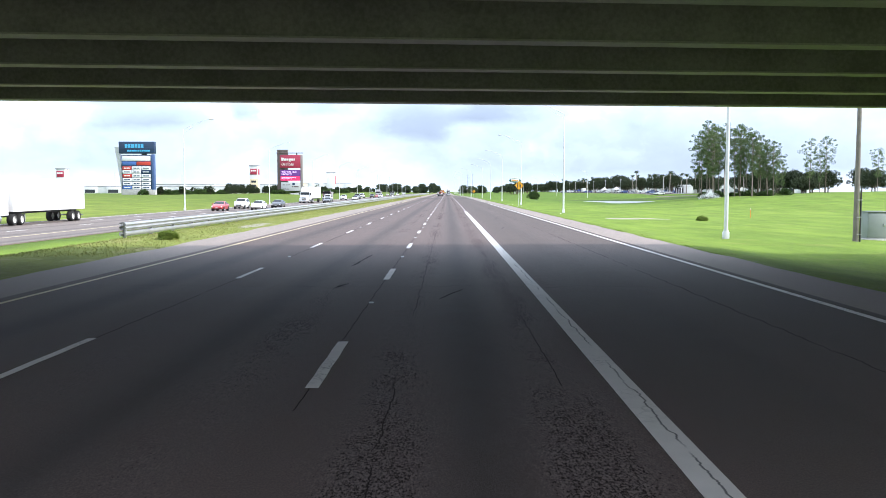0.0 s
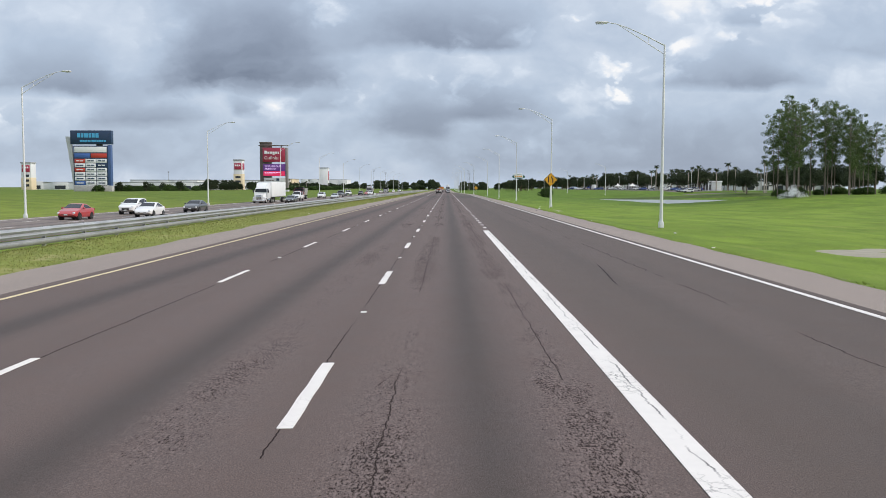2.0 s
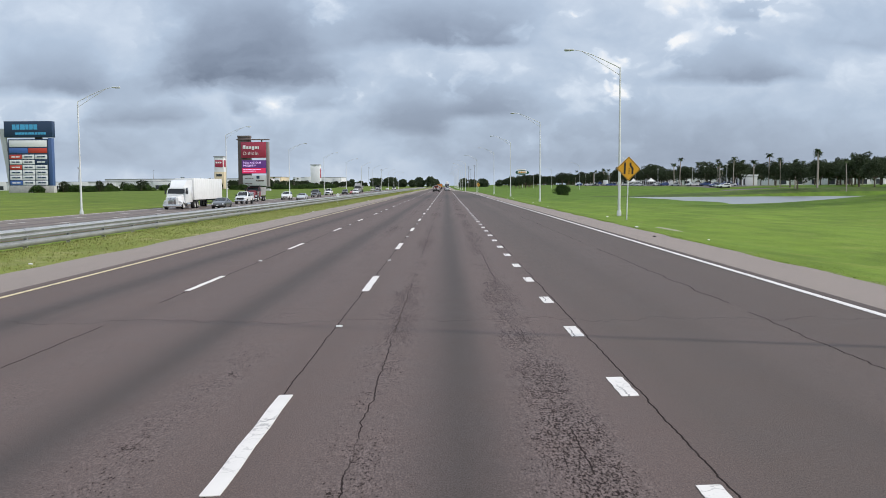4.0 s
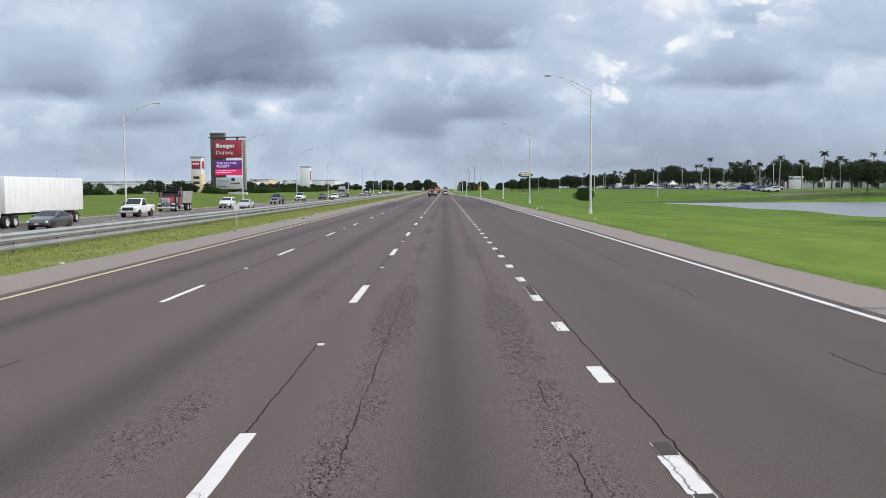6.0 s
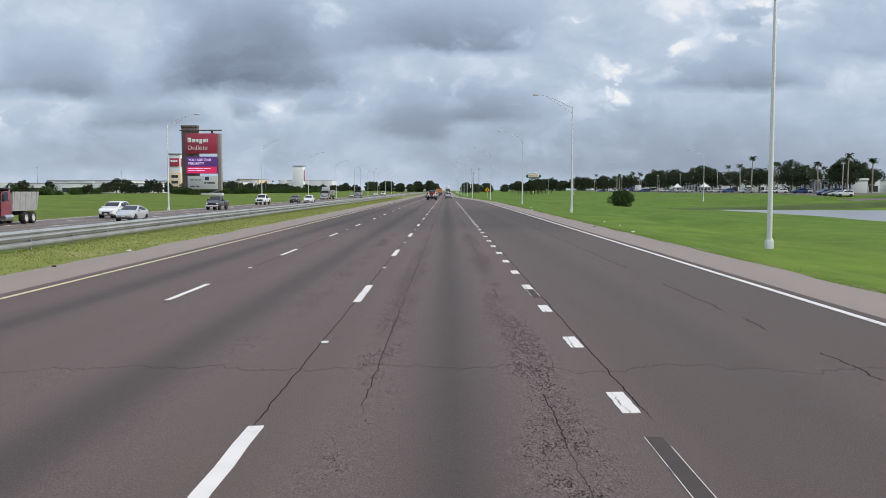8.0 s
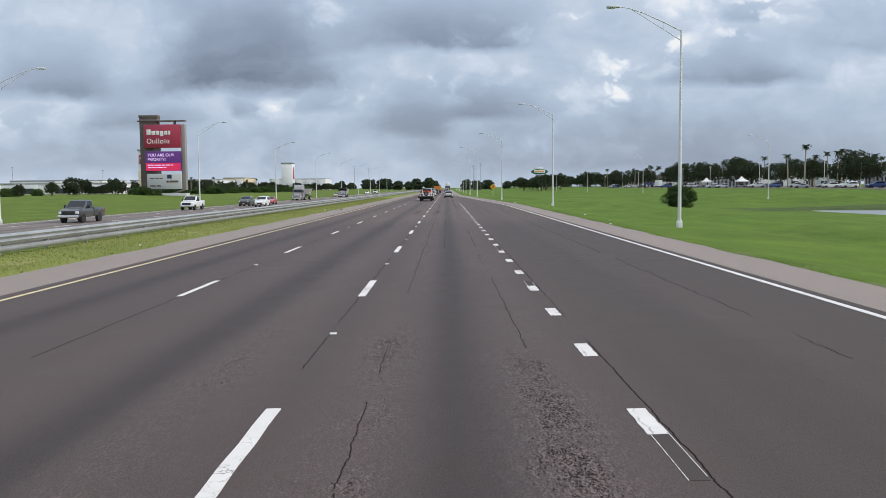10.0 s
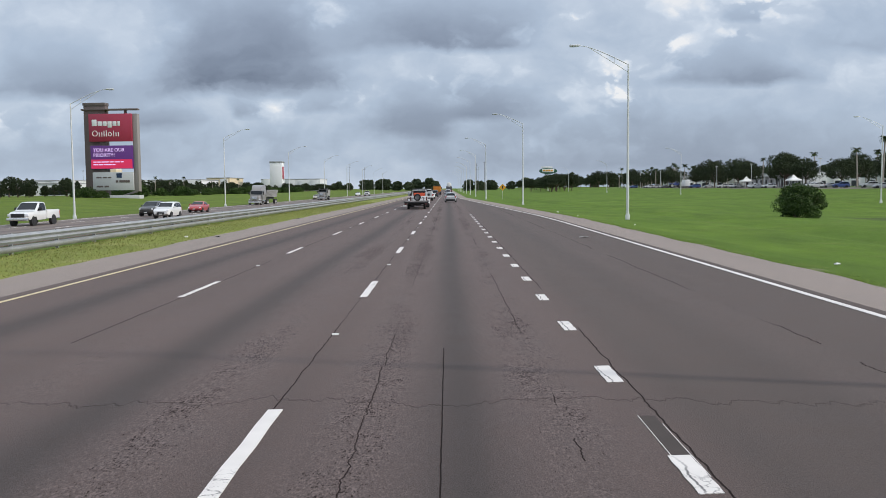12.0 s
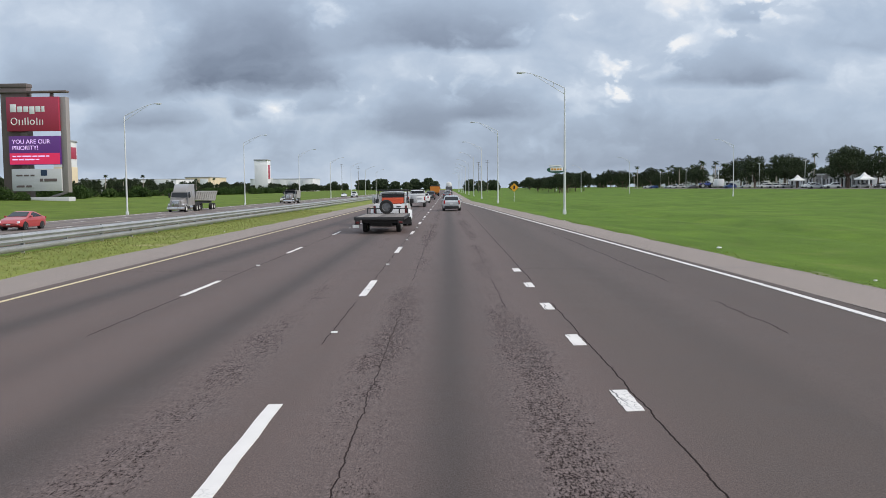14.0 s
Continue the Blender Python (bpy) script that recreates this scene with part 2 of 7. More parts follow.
def asphalt(name, tone, lanes, cracked=True, warm=1.0):
    """Worn road asphalt: aggregate, oily lane middles, fretted wheel paths, joint cracks along the lines."""
    m = Mat(name, (tone, tone, tone), 0.85)
    m.b.inputs["Specular IOR Level"].default_value = 0.35
    s = m.node("ShaderNodeSeparateXYZ")
    m.link(m.place(), s.inputs[0])
    x, y = s.outputs[0], s.outputs[1]
    grit = m.noise(60.0, 3, 0.7)
    mid = m.noise(1.3, 5, 0.6)
    long = m.noise(1.0, 4, 0.55, stretch=(1.4, 0.05, 1.0))
    base = m.ramp(grit, (0.30, (tone * 0.55, tone * 0.40 * warm, tone * 0.345 * warm)), (0.5, (tone * 1.11, tone * 0.785 * warm, tone * 0.68 * warm)), (0.70, (tone * 1.78, tone * 1.255 * warm, tone * 1.08 * warm)))
    drift = m.math("MULTIPLY", m.math("SUBTRACT", long, 0.5), 0.45)
    lane = m.math("FRACT", m.math("DIVIDE", m.math("ADD", m.math("ADD", x, 1.83 + 36.6), drift), 3.66))
    wave = m.ramp(lane, (0.0, (0.93, 0.93, 0.93)), (0.25, (1.09, 1.07, 1.07)), (0.40, (0.88, 0.89, 0.90)), (0.51, (0.42, 0.45, 0.445)), (0.62, (0.88, 0.89, 0.90)), (0.76, (1.09, 1.07, 1.07)), (1.0, (0.93, 0.93, 0.93)))
    wave.node.color_ramp.interpolation = "B_SPLINE"
    fresh = m.math("MULTIPLY_ADD", x, -1.6, 3.9, clamp=True)
    c = m.mix(m.math("MULTIPLY_ADD", fresh, 0.75, 0.25) if lanes else 0.0, base, wave, "MULTIPLY")
    if lanes:
        c = m.mix(m.math("SUBTRACT", 1.0, fresh), c, (0.82, 0.85, 0.83), "MULTIPLY")
    c = m.mix(0.5, c, m.ramp(m.math("ADD", m.math("MULTIPLY", mid, 0.5), m.math("MULTIPLY", long, 0.5)), (0.35, (0.80, 0.80, 0.81)), (0.65, (1.13, 1.11, 1.11))), "MULTIPLY")
    height = grit
    if cracked:
        # a longer, less fretted stretch, darkened to put cloud shade into its colour
        cloud_stretch = m.math("MULTIPLY", m.math("MULTIPLY_ADD", y, 0.1, -23.4, clamp=True), m.math("MULTIPLY_ADD", y, -0.08, 24.0, clamp=True))
        c = m.mix(m.math("MULTIPLY", cloud_stretch, 0.9), c, (0.66, 0.67, 0.68), "MULTIPLY")
        # fretted wheel paths: the pits thin out towards the edges and come and go along the road
        bands = None
        for x0, half, weight in ((-0.90, 0.52, 1.0), (0.97, 0.54, 1.05), (-2.75, 0.60, 0.80), (-4.7, 0.5, 0.50), (4.6, 0.6, 0.42)):
            q = m.math("DIVIDE", m.math("ADD", m.math("SUBTRACT", x, x0), m.math("MULTIPLY", drift, 0.4)), half)
            one = m.math("MULTIPLY", m.math("EXPONENT", m.math("MULTIPLY", m.math("MULTIPLY", q, q), -1.0)), weight)
            bands = one if bands is None else m.math("MAXIMUM", bands, one)
        patch = m.noise(0.16, 3, 0.6, stretch=(1.6, 0.62, 1.0))
        ragged = m.noise(2.2, 5, 0.7, stretch=(1.0, 0.4, 1.0))
        where = m.math("MULTIPLY", bands, m.math("ADD", m.math("SUBTRACT", m.math("MULTIPLY_ADD", patch, 2.6, -0.42), m.math("MULTIPLY", cloud_stretch, 0.35)), m.math("MULTIPLY_ADD", ragged, 1.8, -0.90)), clamp=True)
        specks = m.math("ADD", m.math("MULTIPLY", m.noise(46.0, 4, 0.72, stretch=(1.0, 0.42, 1.0)), 0.70), m.math("MULTIPLY", m.noise(17.0, 4, 0.7, stretch=(1.0, 0.30, 1.0)), 0.30))
        pits = m.math("MULTIPLY", m.math("SUBTRACT", m.math("MULTIPLY_ADD", where, 0.168, 0.325), specks), 24.0, clamp=True)
        stones = m.math("MULTIPLY_ADD", specks, 24.0, -12.4, clamp=True)
        crack = pits
        # joint cracks beside the lane lines, wander cracks in the paths, and a few across
        wander = m.noise(0.9, 6, 0.72, stretch=(0.02, 1.0, 1.0))
        gaps = m.noise(0.10, 3, stretch=(0.02, 1.0, 1.0))
        after = m.math("GREATER_THAN", y, 87.0)
        joint = None
        for x0, shift, wide, sway, cut in ((1.95, 0.0, 0.0062, 0.17, -1.2), (-1.86, 0.2, 0.005, 0.14, -1.6), (-5.62, 0.4, 0.007, 0.16, -1.6), (-0.90, 0.1, 0.0045, 0.24, -2.3), (1.02, 0.55, 0.0045, 0.20, -3.0), (5.1, 0.3, 0.008, 0.5, -2.6)):
            off = m.math("ABSOLUTE", m.math("SUBTRACT", m.math("SUBTRACT", x, x0), m.math("MULTIPLY", m.math("SUBTRACT", wander, 0.5), sway)))
            one = m.math("SUBTRACT", 2.0, m.math("DIVIDE", off, wide), clamp=True)
            g = m.math("FRACT", m.math("ADD", m.math("MULTIPLY", gaps, 3.0), shift))
            one = m.math("MULTIPLY", one, m.math("MULTIPLY_ADD", g, 6.0, cut, clamp=True))
            if x0 == 1.95:
                one = m.math("MULTIPLY", one, after)
            joint = one if joint is None else m.math("MAXIMUM", joint, one)
        run = m.math("MULTIPLY", m.math("GREATER_THAN", y, 270.0), m.math("LESS_THAN", y, 299.0))
        straight = m.math("SUBTRACT", 2.0, m.math("DIVIDE", m.math("ABSOLUTE", m.math("ADD", m.math("ADD", x, 0.15), m.math("MULTIPLY", m.math("SUBTRACT", wander, 0.5), 0.03))), 0.0045), clamp=True)
        joint = m.math("MAXIMUM", joint, m.math("MULTIPLY", straight, run))
        cross_w = m.noise(0.8, 5, 0.7, stretch=(1.0, 0.02, 1.0))
        band = m.math("FRACT", m.math("DIVIDE", m.math("ADD", y, m.math("MULTIPLY", cross_w, 2.2)), 31.7))
        cross = m.math("SUBTRACT", 1.0, m.math("DIVIDE", m.math("ABSOLUTE", m.math("SUBTRACT", band, 0.37)), 0.0013), clamp=True)
        crack = m.math("MAXIMUM", crack, m.math("MAXIMUM", joint, m.math("MULTIPLY", cross, 0.5)))
        c = m.mix(m.math("MULTIPLY", where, 0.16), c, (tone * 0.72, tone * 0.52, tone * 0.53))
        c = m.mix(m.math("MULTIPLY", m.math("MULTIPLY", where, stones), 0.70), c, (tone * 2.3, tone * 1.72, tone * 1.60))
        c = m.mix(m.math("MULTIPLY", crack, 0.86), c, (0.014, 0.010, 0.010))
        height = m.math("SUBTRACT", grit, m.math("MULTIPLY", crack, 2.0))
        m.link(m.math("MULTIPLY_ADD", crack, -0.33, 0.35), m.b.inputs["Specular IOR Level"])
    m.color(c)
    m.rough(m.math("MULTIPLY_ADD", mid, 0.2, 0.64))
    m.bump(height, 0.5, 0.012)
    return m.m


def grassy(name, deep, bright, dry, dry_amount=0.3, mow=0.0):
    m = Mat(name, bright, 0.95)
    m.b.inputs["Specular IOR Level"].default_value = 0.15
    fine = m.noise(9.0, 6, 0.75, stretch=(1, 0.6, 1))
    big = m.noise(0.055, 5, 0.6)
    broad = m.noise(0.4, 4, 0.6, stretch=(1.0, 0.4, 1.0))
    c = m.ramp(m.math("ADD", m.math("MULTIPLY", fine, 0.55), m.math("MULTIPLY", broad, 0.45)), (0.36, deep), (0.60, bright))
    c = m.mix(m.math("MULTIPLY_ADD", big, 2.4, -1.0, clamp=True), c, m.mix(0.5, c, deep))
    c = m.mix(m.math("MULTIPLY", m.math("MULTIPLY_ADD", m.noise(0.35, 5, 0.65), 5.0, -2.7, clamp=True), dry_amount), c, dry)
    if mow:
        s = m.node("ShaderNodeSeparateXYZ")
        m.link(m.place(), s.inputs[0])
        later = m.math("MULTIPLY_ADD", m.math("ADD", s.outputs[1], m.math("MULTIPLY", m.noise(0.02, 3), 160.0)), 1.0 / 150.0, -1.45, clamp=True)
        c = m.mix(m.math("MULTIPLY", later, mow), c, (0.60, 0.70, 0.58), "MULTIPLY")
        left = m.math("LESS_THAN", s.outputs[0], -30.0)
        c = m.mix(m.math("MULTIPLY", left, 0.9), c, (1.12, 0.96, 1.10), "MULTIPLY")
        # trodden, sandy fringe along the shoulder
        side = m.math("SUBTRACT", m.math("SUBTRACT", 10.0, s.outputs[0]), m.math("MULTIPLY", m.math("MULTIPLY_ADD", s.outputs[1], 1.0 / 136.0, -350.0 / 136.0, clamp=True), 5.3))
        side = m.math("ADD", side, m.math("MULTIPLY_ADD", m.noise(0.8, 5, 0.72, stretch=(1.0, 0.4, 1.0)), 4.6, -2.55))
        side = m.math("MULTIPLY", m.math("MULTIPLY", side, 1.4, clamp=True), m.math("GREATER_THAN", s.outputs[0], 0.0))
        c = m.mix(m.math("MULTIPLY", side, 0.75), c, (0.24, 0.215, 0.15))
        blotch = m.noise(0.13, 6, 0.66, stretch=(1.0, 0.6, 1.0))
        c = m.mix(0.55, c, m.ramp(blotch, (0.38, (0.74, 0.79, 0.76)), (0.62, (1.14, 1.10, 1.06))), "MULTIPLY")
        swath = m.noise(0.25, 3, 0.5, stretch=(1.0, 0.05, 1.0))
        c = m.mix(0.22, c, m.ramp(swath, (0.36, (0.72, 0.76, 0.72)), (0.62, (1.14, 1.10, 1.05))), "MULTIPLY")
    m.color(c)
    m.bump(fine, 0.7, 0.08)
    return m.m


def leafy(name, dark, light, shine=0.5):
    m = Mat(name, light, 0.6)
    geo = m.node("ShaderNodeNewGeometry")
    info = m.node("ShaderNodeObjectInfo")
    f = m.math("ADD", m.math("MULTIPLY", geo.outputs["Random Per Island"], 0.75), m.math("MULTIPLY", info.outputs["Random"], 0.25))
    c = m.ramp(f, (0.1, dark), (0.9, light))
    m.color(c)
    m.b.inputs["Subsurface Weight"].default_value = 0.0
    m.b.inputs["Transmission Weight"].default_value = 0.0
    m.b.inputs["Specular IOR Level"].default_value = 0.2
    tr = m.node("ShaderNodeBsdfTranslucent")
    m.link(c, tr.inputs[0])
    mx = m.node("ShaderNodeMixShader", Fac=0.3)
    m.link(m.b.outputs[0], mx.inputs[1])
    m.link(tr.outputs[0], mx.inputs[2])
    m.link(mx.outputs[0], m.t.nodes["Material Output"].inputs[0])
    return m.m


ASPHALT = asphalt("asphalt", 0.093, True)
ASPHALT_FAR = asphalt("asphalt_opposite", 0.150, True, cracked=False, warm=1.14)
SHOULDER = asphalt("shoulder_asphalt", 0.225, False, cracked=False, warm=1.16)
GRASS = grassy("field_grass", (0.100, 0.150, 0.022), (0.185, 0.275, 0.038), (0.25, 0.25, 0.080), 0.5, mow=0.9)
MEDIAN = grassy("median_grass_ground", (0.125, 0.155, 0.032), (0.23, 0.26, 0.060), (0.36, 0.31, 0.16), 0.9)
BANK = grassy("rough_bank_grass", (0.035, 0.060, 0.018), (0.085, 0.120, 0.030), (0.14, 0.13, 0.06), 0.5)
BLADES = leafy("grass_blades", (0.105, 0.155, 0.024), (0.20, 0.265, 0.050))
DRYBLADES = leafy("dry_grass_blades", (0.17, 0.205, 0.048), (0.38, 0.36, 0.14))
def road_paint(name, color, wear):
    """Thermoplastic paint with fine cracks and bare chips."""
    m = Mat(name, color, 0.6)
    v = m.node("ShaderNodeTexVoronoi", Scale=5.0)
    v.feature = "DISTANCE_TO_EDGE"
    wob = m.node("ShaderNodeTexNoise", Scale=7.0, Detail=4.0)
    geo = m.node("ShaderNodeNewGeometry")
    m.link(geo.outputs["Position"], wob.inputs["Vector"])
    add = m.node("ShaderNodeMix")
    add.data_type, add.blend_type, add.inputs[0].default_value = "RGBA", "ADD", 0.25
    m.link(geo.outputs["Position"], add.inputs[6])
    m.link(wob.outputs["Color"], add.inputs[7])
    m.link(add.outputs[2], v.inputs["Vector"])
    pos = geo.outputs["Position"]
    line = m.math("SUBTRACT", 1.0, m.math("DIVIDE", v.outputs["Distance"], 0.05), clamp=True)
    sx = m.node("ShaderNodeSeparateXYZ")
    m.link(pos, sx.inputs[0])
    sway = m.math("MULTIPLY_ADD", m.noise(0.9, 6, 0.72, stretch=(0.02, 1.0, 1.0), vector=pos), 0.30, 1.62)
    run = m.math("SUBTRACT", 1.6, m.math("DIVIDE", m.math("ABSOLUTE", m.math("SUBTRACT", sx.outputs[0], sway)), 0.009), clamp=True)
    run = m.math("MULTIPLY", run, m.math("MULTIPLY_ADD", m.noise(0.7, 3, vector=pos), 8.0, -3.4, clamp=True))
    zone = m.math("MULTIPLY_ADD", m.noise(0.5, 3, vector=pos), 6.0, -3.0, clamp=True)
    chips = m.math("MULTIPLY_ADD", m.noise(26.0, 3, 0.7, vector=pos), 9.0, -5.4, clamp=True)
    gone = m.math("MULTIPLY", m.math("MAXIMUM", line, m.math("MULTIPLY", chips, wear)), zone)
    gone = m.math("MAXIMUM", gone, run)
    tint = m.mix(m.noise(3.0, 4, vector=pos), color, tuple(c * 0.80 for c in color))
    m.color(m.mix(m.math("MULTIPLY", gone, 0.9), tint, (0.06, 0.055, 0.055)))
    return m.m


WHITE_LINE = road_paint("road_paint_white", (0.75, 0.71, 0.67), 0.8)
YELLOW_LINE = road_paint("road_paint_yellow", (0.66, 0.55, 0.32), 0.9)
STEEL = worn("galvanised_steel", (0.40, 0.41, 0.415), 0.42, 0.35, dark=0.6, scale=0.9, amount=0.8)
POLE_METAL = worn("brushed_pole_aluminium", (0.63, 0.645, 0.65), 0.42, 0.2, dark=0.8)
CONCRETE = worn("weathered_concrete", (0.46, 0.45, 0.43), 0.85, dark=0.6, scale=0.8, amount=0.8)
GIRDER = worn("grey_girder_paint", (0.30, 0.30, 0.295), 0.6, dark=0.55, scale=0.7, amount=0.8)
# girder grey made paler: light caught on the flanges is put into the colour
FLANGE_LIT = worn("pale_flange_paint", (0.42, 0.42, 0.40), 0.5, dark=0.6, scale=1.5, amount=0.6)
WOOD_POLE = worn("grey_timber_pole", (0.20, 0.18, 0.155), 0.85, dark=0.5, scale=2.0, amount=0.8)
CABINET = worn("grey_green_enamel", (0.22, 0.25, 0.24), 0.5, dark=0.8)

# ---- builders ----


def smooth_by_angle(me, degrees=35):
    me.shade_smooth()
    bm2 = bmesh.new()
    bm2.from_mesh(me)
    for e in bm2.edges:
        e.smooth = len(e.link_faces) != 2 or e.calc_face_angle(0) < radians(degrees)
    bm2.to_mesh(me)
    bm2.free()


def mesh_from(name, bm, material, smooth=True):
    me = bpy.data.meshes.new(name)
    bm.normal_update()
    bm.to_mesh(me)
    bm.free()
    if material:
        me.materials.append(material)
    if smooth:
        smooth_by_angle(me)
    return me


def part(name, bm, material, parent=None, label="", smooth=True):
    """One bmesh as ONE mesh object, under a thing or a part."""
    ob = new(name, mesh_from(name, bm, material, smooth))
    if parent is not None:
        ob.parent = parent
    if label:
        ob["label"] = label
    return ob


def thing(name, label, category, group="", m=None, kind=""):
    ob = new(name)
    ob.empty_display_size = 0.3
    tagged(ob, label, category, group, kind)
    if m is not None:
        ob.matrix_world = m
    return ob


def box(bm, x0, x1, y0, y1, z0, z1, bevel=0.0, segments=2):
    r = bmesh.ops.create_cube(bm, size=1.0)
    vs = r["verts"]
    bmesh.ops.scale(bm, vec=(x1 - x0, y1 - y0, z1 - z0), verts=vs)
    bmesh.ops.translate(bm, vec=((x0 + x1) / 2, (y0 + y1) / 2, (z0 + z1) / 2), verts=vs)
    if bevel > 0:
        es = list({e for v in vs for e in v.link_edges})
        bmesh.ops.bevel(bm, geom=es, offset=bevel, segments=segments, affect="EDGES", profile=0.5)
    return bm


def boxed(*args, **kw):
    return box(bmesh.new(), *args, **kw)


def rod(bm, a, b, r0, r1=None, n=8, caps=True):
    """A tapered round bar from a to b."""
    a, b = Vector(a), Vector(b)
    r1 = r0 if r1 is None else r1
    d = b - a
    turn = d.to_track_quat("Z", "Y").to_matrix()
    rings = []
    for c, r in ((a, r0), (b, r1)):
        rings.append([bm.verts.new(c + turn @ Vector((r * math.cos(2 * math.pi * k / n), r * math.sin(2 * math.pi * k / n), 0))) for k in range(n)])
    for k in range(n):
        bm.faces.new((rings[0][k], rings[0][(k + 1) % n], rings[1][(k + 1) % n], rings[1][k]))
    if caps:
        bm.faces.new(rings[0][::-1])
        bm.faces.new(rings[1])
    return bm


def tube(bm, pts, radii, n=8):
    """A tapered tube through points."""
    pts = [Vector(p) for p in pts]
    rings = []
    for i, c in enumerate(pts):
        d = (pts[min(i + 1, len(pts) - 1)] - pts[max(i - 1, 0)])
        turn = d.to_track_quat("Z", "Y").to_matrix()
        r = radii[i] if isinstance(radii, (list, tuple)) else radii
        rings.append([bm.verts.new(c + turn @ Vector((r * math.cos(2 * math.pi * k / n), r * math.sin(2 * math.pi * k / n), 0))) for k in range(n)])
    for i in range(len(rings) - 1):
        for k in range(n):
            bm.faces.new((rings[i][k], rings[i][(k + 1) % n], rings[i + 1][(k + 1) % n], rings[i + 1][k]))
    bm.faces.new(rings[0][::-1])
    bm.faces.new(rings[-1])
    return bm


def extrude_profile(bm, pts, axis, a, b):
    """A closed profile of (p, q) pushed along an axis from a to b: axis x takes (y, z), axis y takes (x, z)."""
    def at(p, q, s):
        return (s, p, q) if axis == "x" else (p, s, q) if axis == "y" else (p, q, s)
    v0 = [bm.verts.new(at(p, q, a)) for p, q in pts]
    v1 = [bm.verts.new(at(p, q, b)) for p, q in pts]
    n = len(pts)
    for k in range(n):
        bm.faces.new((v0[k], v0[(k + 1) % n], v1[(k + 1) % n], v1[k]))
    bm.faces.new(v0[::-1])
    bm.faces.new(v1)
    bmesh.ops.recalc_face_normals(bm, faces=bm.faces[:])
    return bm


def strip(bm, xs, y0, y1, z0, z1, step=None):
    """A thin slab between two edges xs(y) -> (left, right)."""
    n = max(1, int(math.ceil((y1 - y0) / (step or (y1 - y0)))))
    prev = None
    for i in range(n + 1):
        y = y0 + (y1 - y0) * i / n
        l, r = xs(y)
        ring = [bm.verts.new(p) for p in ((l, y, z0), (r, y, z0), (r, y, z1), (l, y, z1))]
        if prev:
            for k in range(4):
                bm.faces.new((prev[k], prev[(k + 1) % 4], ring[(k + 1) % 4], ring[k]))
        else:
            bm.faces.new(ring[::-1])
        prev = ring
    bm.faces.new(prev)
    bmesh.ops.recalc_face_normals(bm, faces=bm.faces[:])
    return bm


def smoothstep(a, b, x):
    t = min(1.0, max(0.0, (x - a) / (b - a)))
    return t * t * (3 - 2 * t)


# ---- plan ----
ROAD_END = 1450.0
OPP_Z = -0.70


def edge_right(y):
    """Middle of the right edge line: the extra lane ends in a taper."""
    return 7.20 - 5.30 * min(1.0, max(0.0, (y - 350.0) / 136.0))


def verge_right(y):
    return edge_right(y) + 2.15


def in_pond(x, y):
    """Below one inside the pond's bank line."""
    bend = 3.0 * math.sin(y * 0.045) + 2.0 * math.sin(y * 0.11 + 1.0)
    west = 63.5 + bend * 0.4 + 0.8 * max(0.0, 262.0 - y)
    return max(abs(x - (west + 62.0)) / 62.0, abs(y - 317.0) / 62.0)


def ground_z(x, y):
    s = x - verge_right(y)
    if s > 0:
        z = -0.06 - 0.40 * smoothstep(0.2, 5.0, s) - 0.55 * smoothstep(6, 26, s)
        z += 2.2 * smoothstep(45, 105, s) * (0.75 if y < 420 else 1.0)
        z += 1.7 * smoothstep(32, 60, s) * smoothstep(243, 212, y) * smoothstep(120, 190, y) if y < 250 else 0.0
        along = smoothstep(222, 262, y)
        z -= 0.95 * smoothstep(18, 46, s) * along * smoothstep(445, 405, y) * smoothstep(130, 100, x)
        z -= 0.75 * math.exp(-((s - 15.0 - 2.0 * math.sin(y * 0.02)) / 3.2) ** 2) * along
        d = in_pond(x, y)
        if d < 1.35:
            z = z + (-3.0 - z) * smoothstep(1.09, 0.90, d)
        if s > 8:
            z += 0.18 * noise.noise((x * 0.04, y * 0.04, 0.0)) * smoothstep(8, 25, s)
        return z
    if x > -11.5:
        return -0.10
    if x > -14.6:
        return -0.10 + 0.06 * smoothstep(-11.5, -11.9, x)
    if x > -24.5:
        return -0.04 - 0.72 * smoothstep(-15.2, -20.5, x)
    if x > -40.1:
        return OPP_Z - 0.10
    z = OPP_Z - 0.08 - 0.25 * smoothstep(-40.4, -50, x) + 1.5 * smoothstep(-60, -115, x)
    return z + 0.15 * noise.noise((x * 0.03, y * 0.03, 4.0)) * smoothstep(-45, -60, x)


def axis_steps(dense, far, grow=1.25):
    vals = list(dense)
    step = 20.0
    hi, lo = vals[-1], vals[0]
    while hi < far:
        hi += step
        step *= grow
        vals.append(hi)
    step = 20.0
    while lo > -far:
        lo -= step
        step *= grow
        vals.insert(0, lo)
    return vals


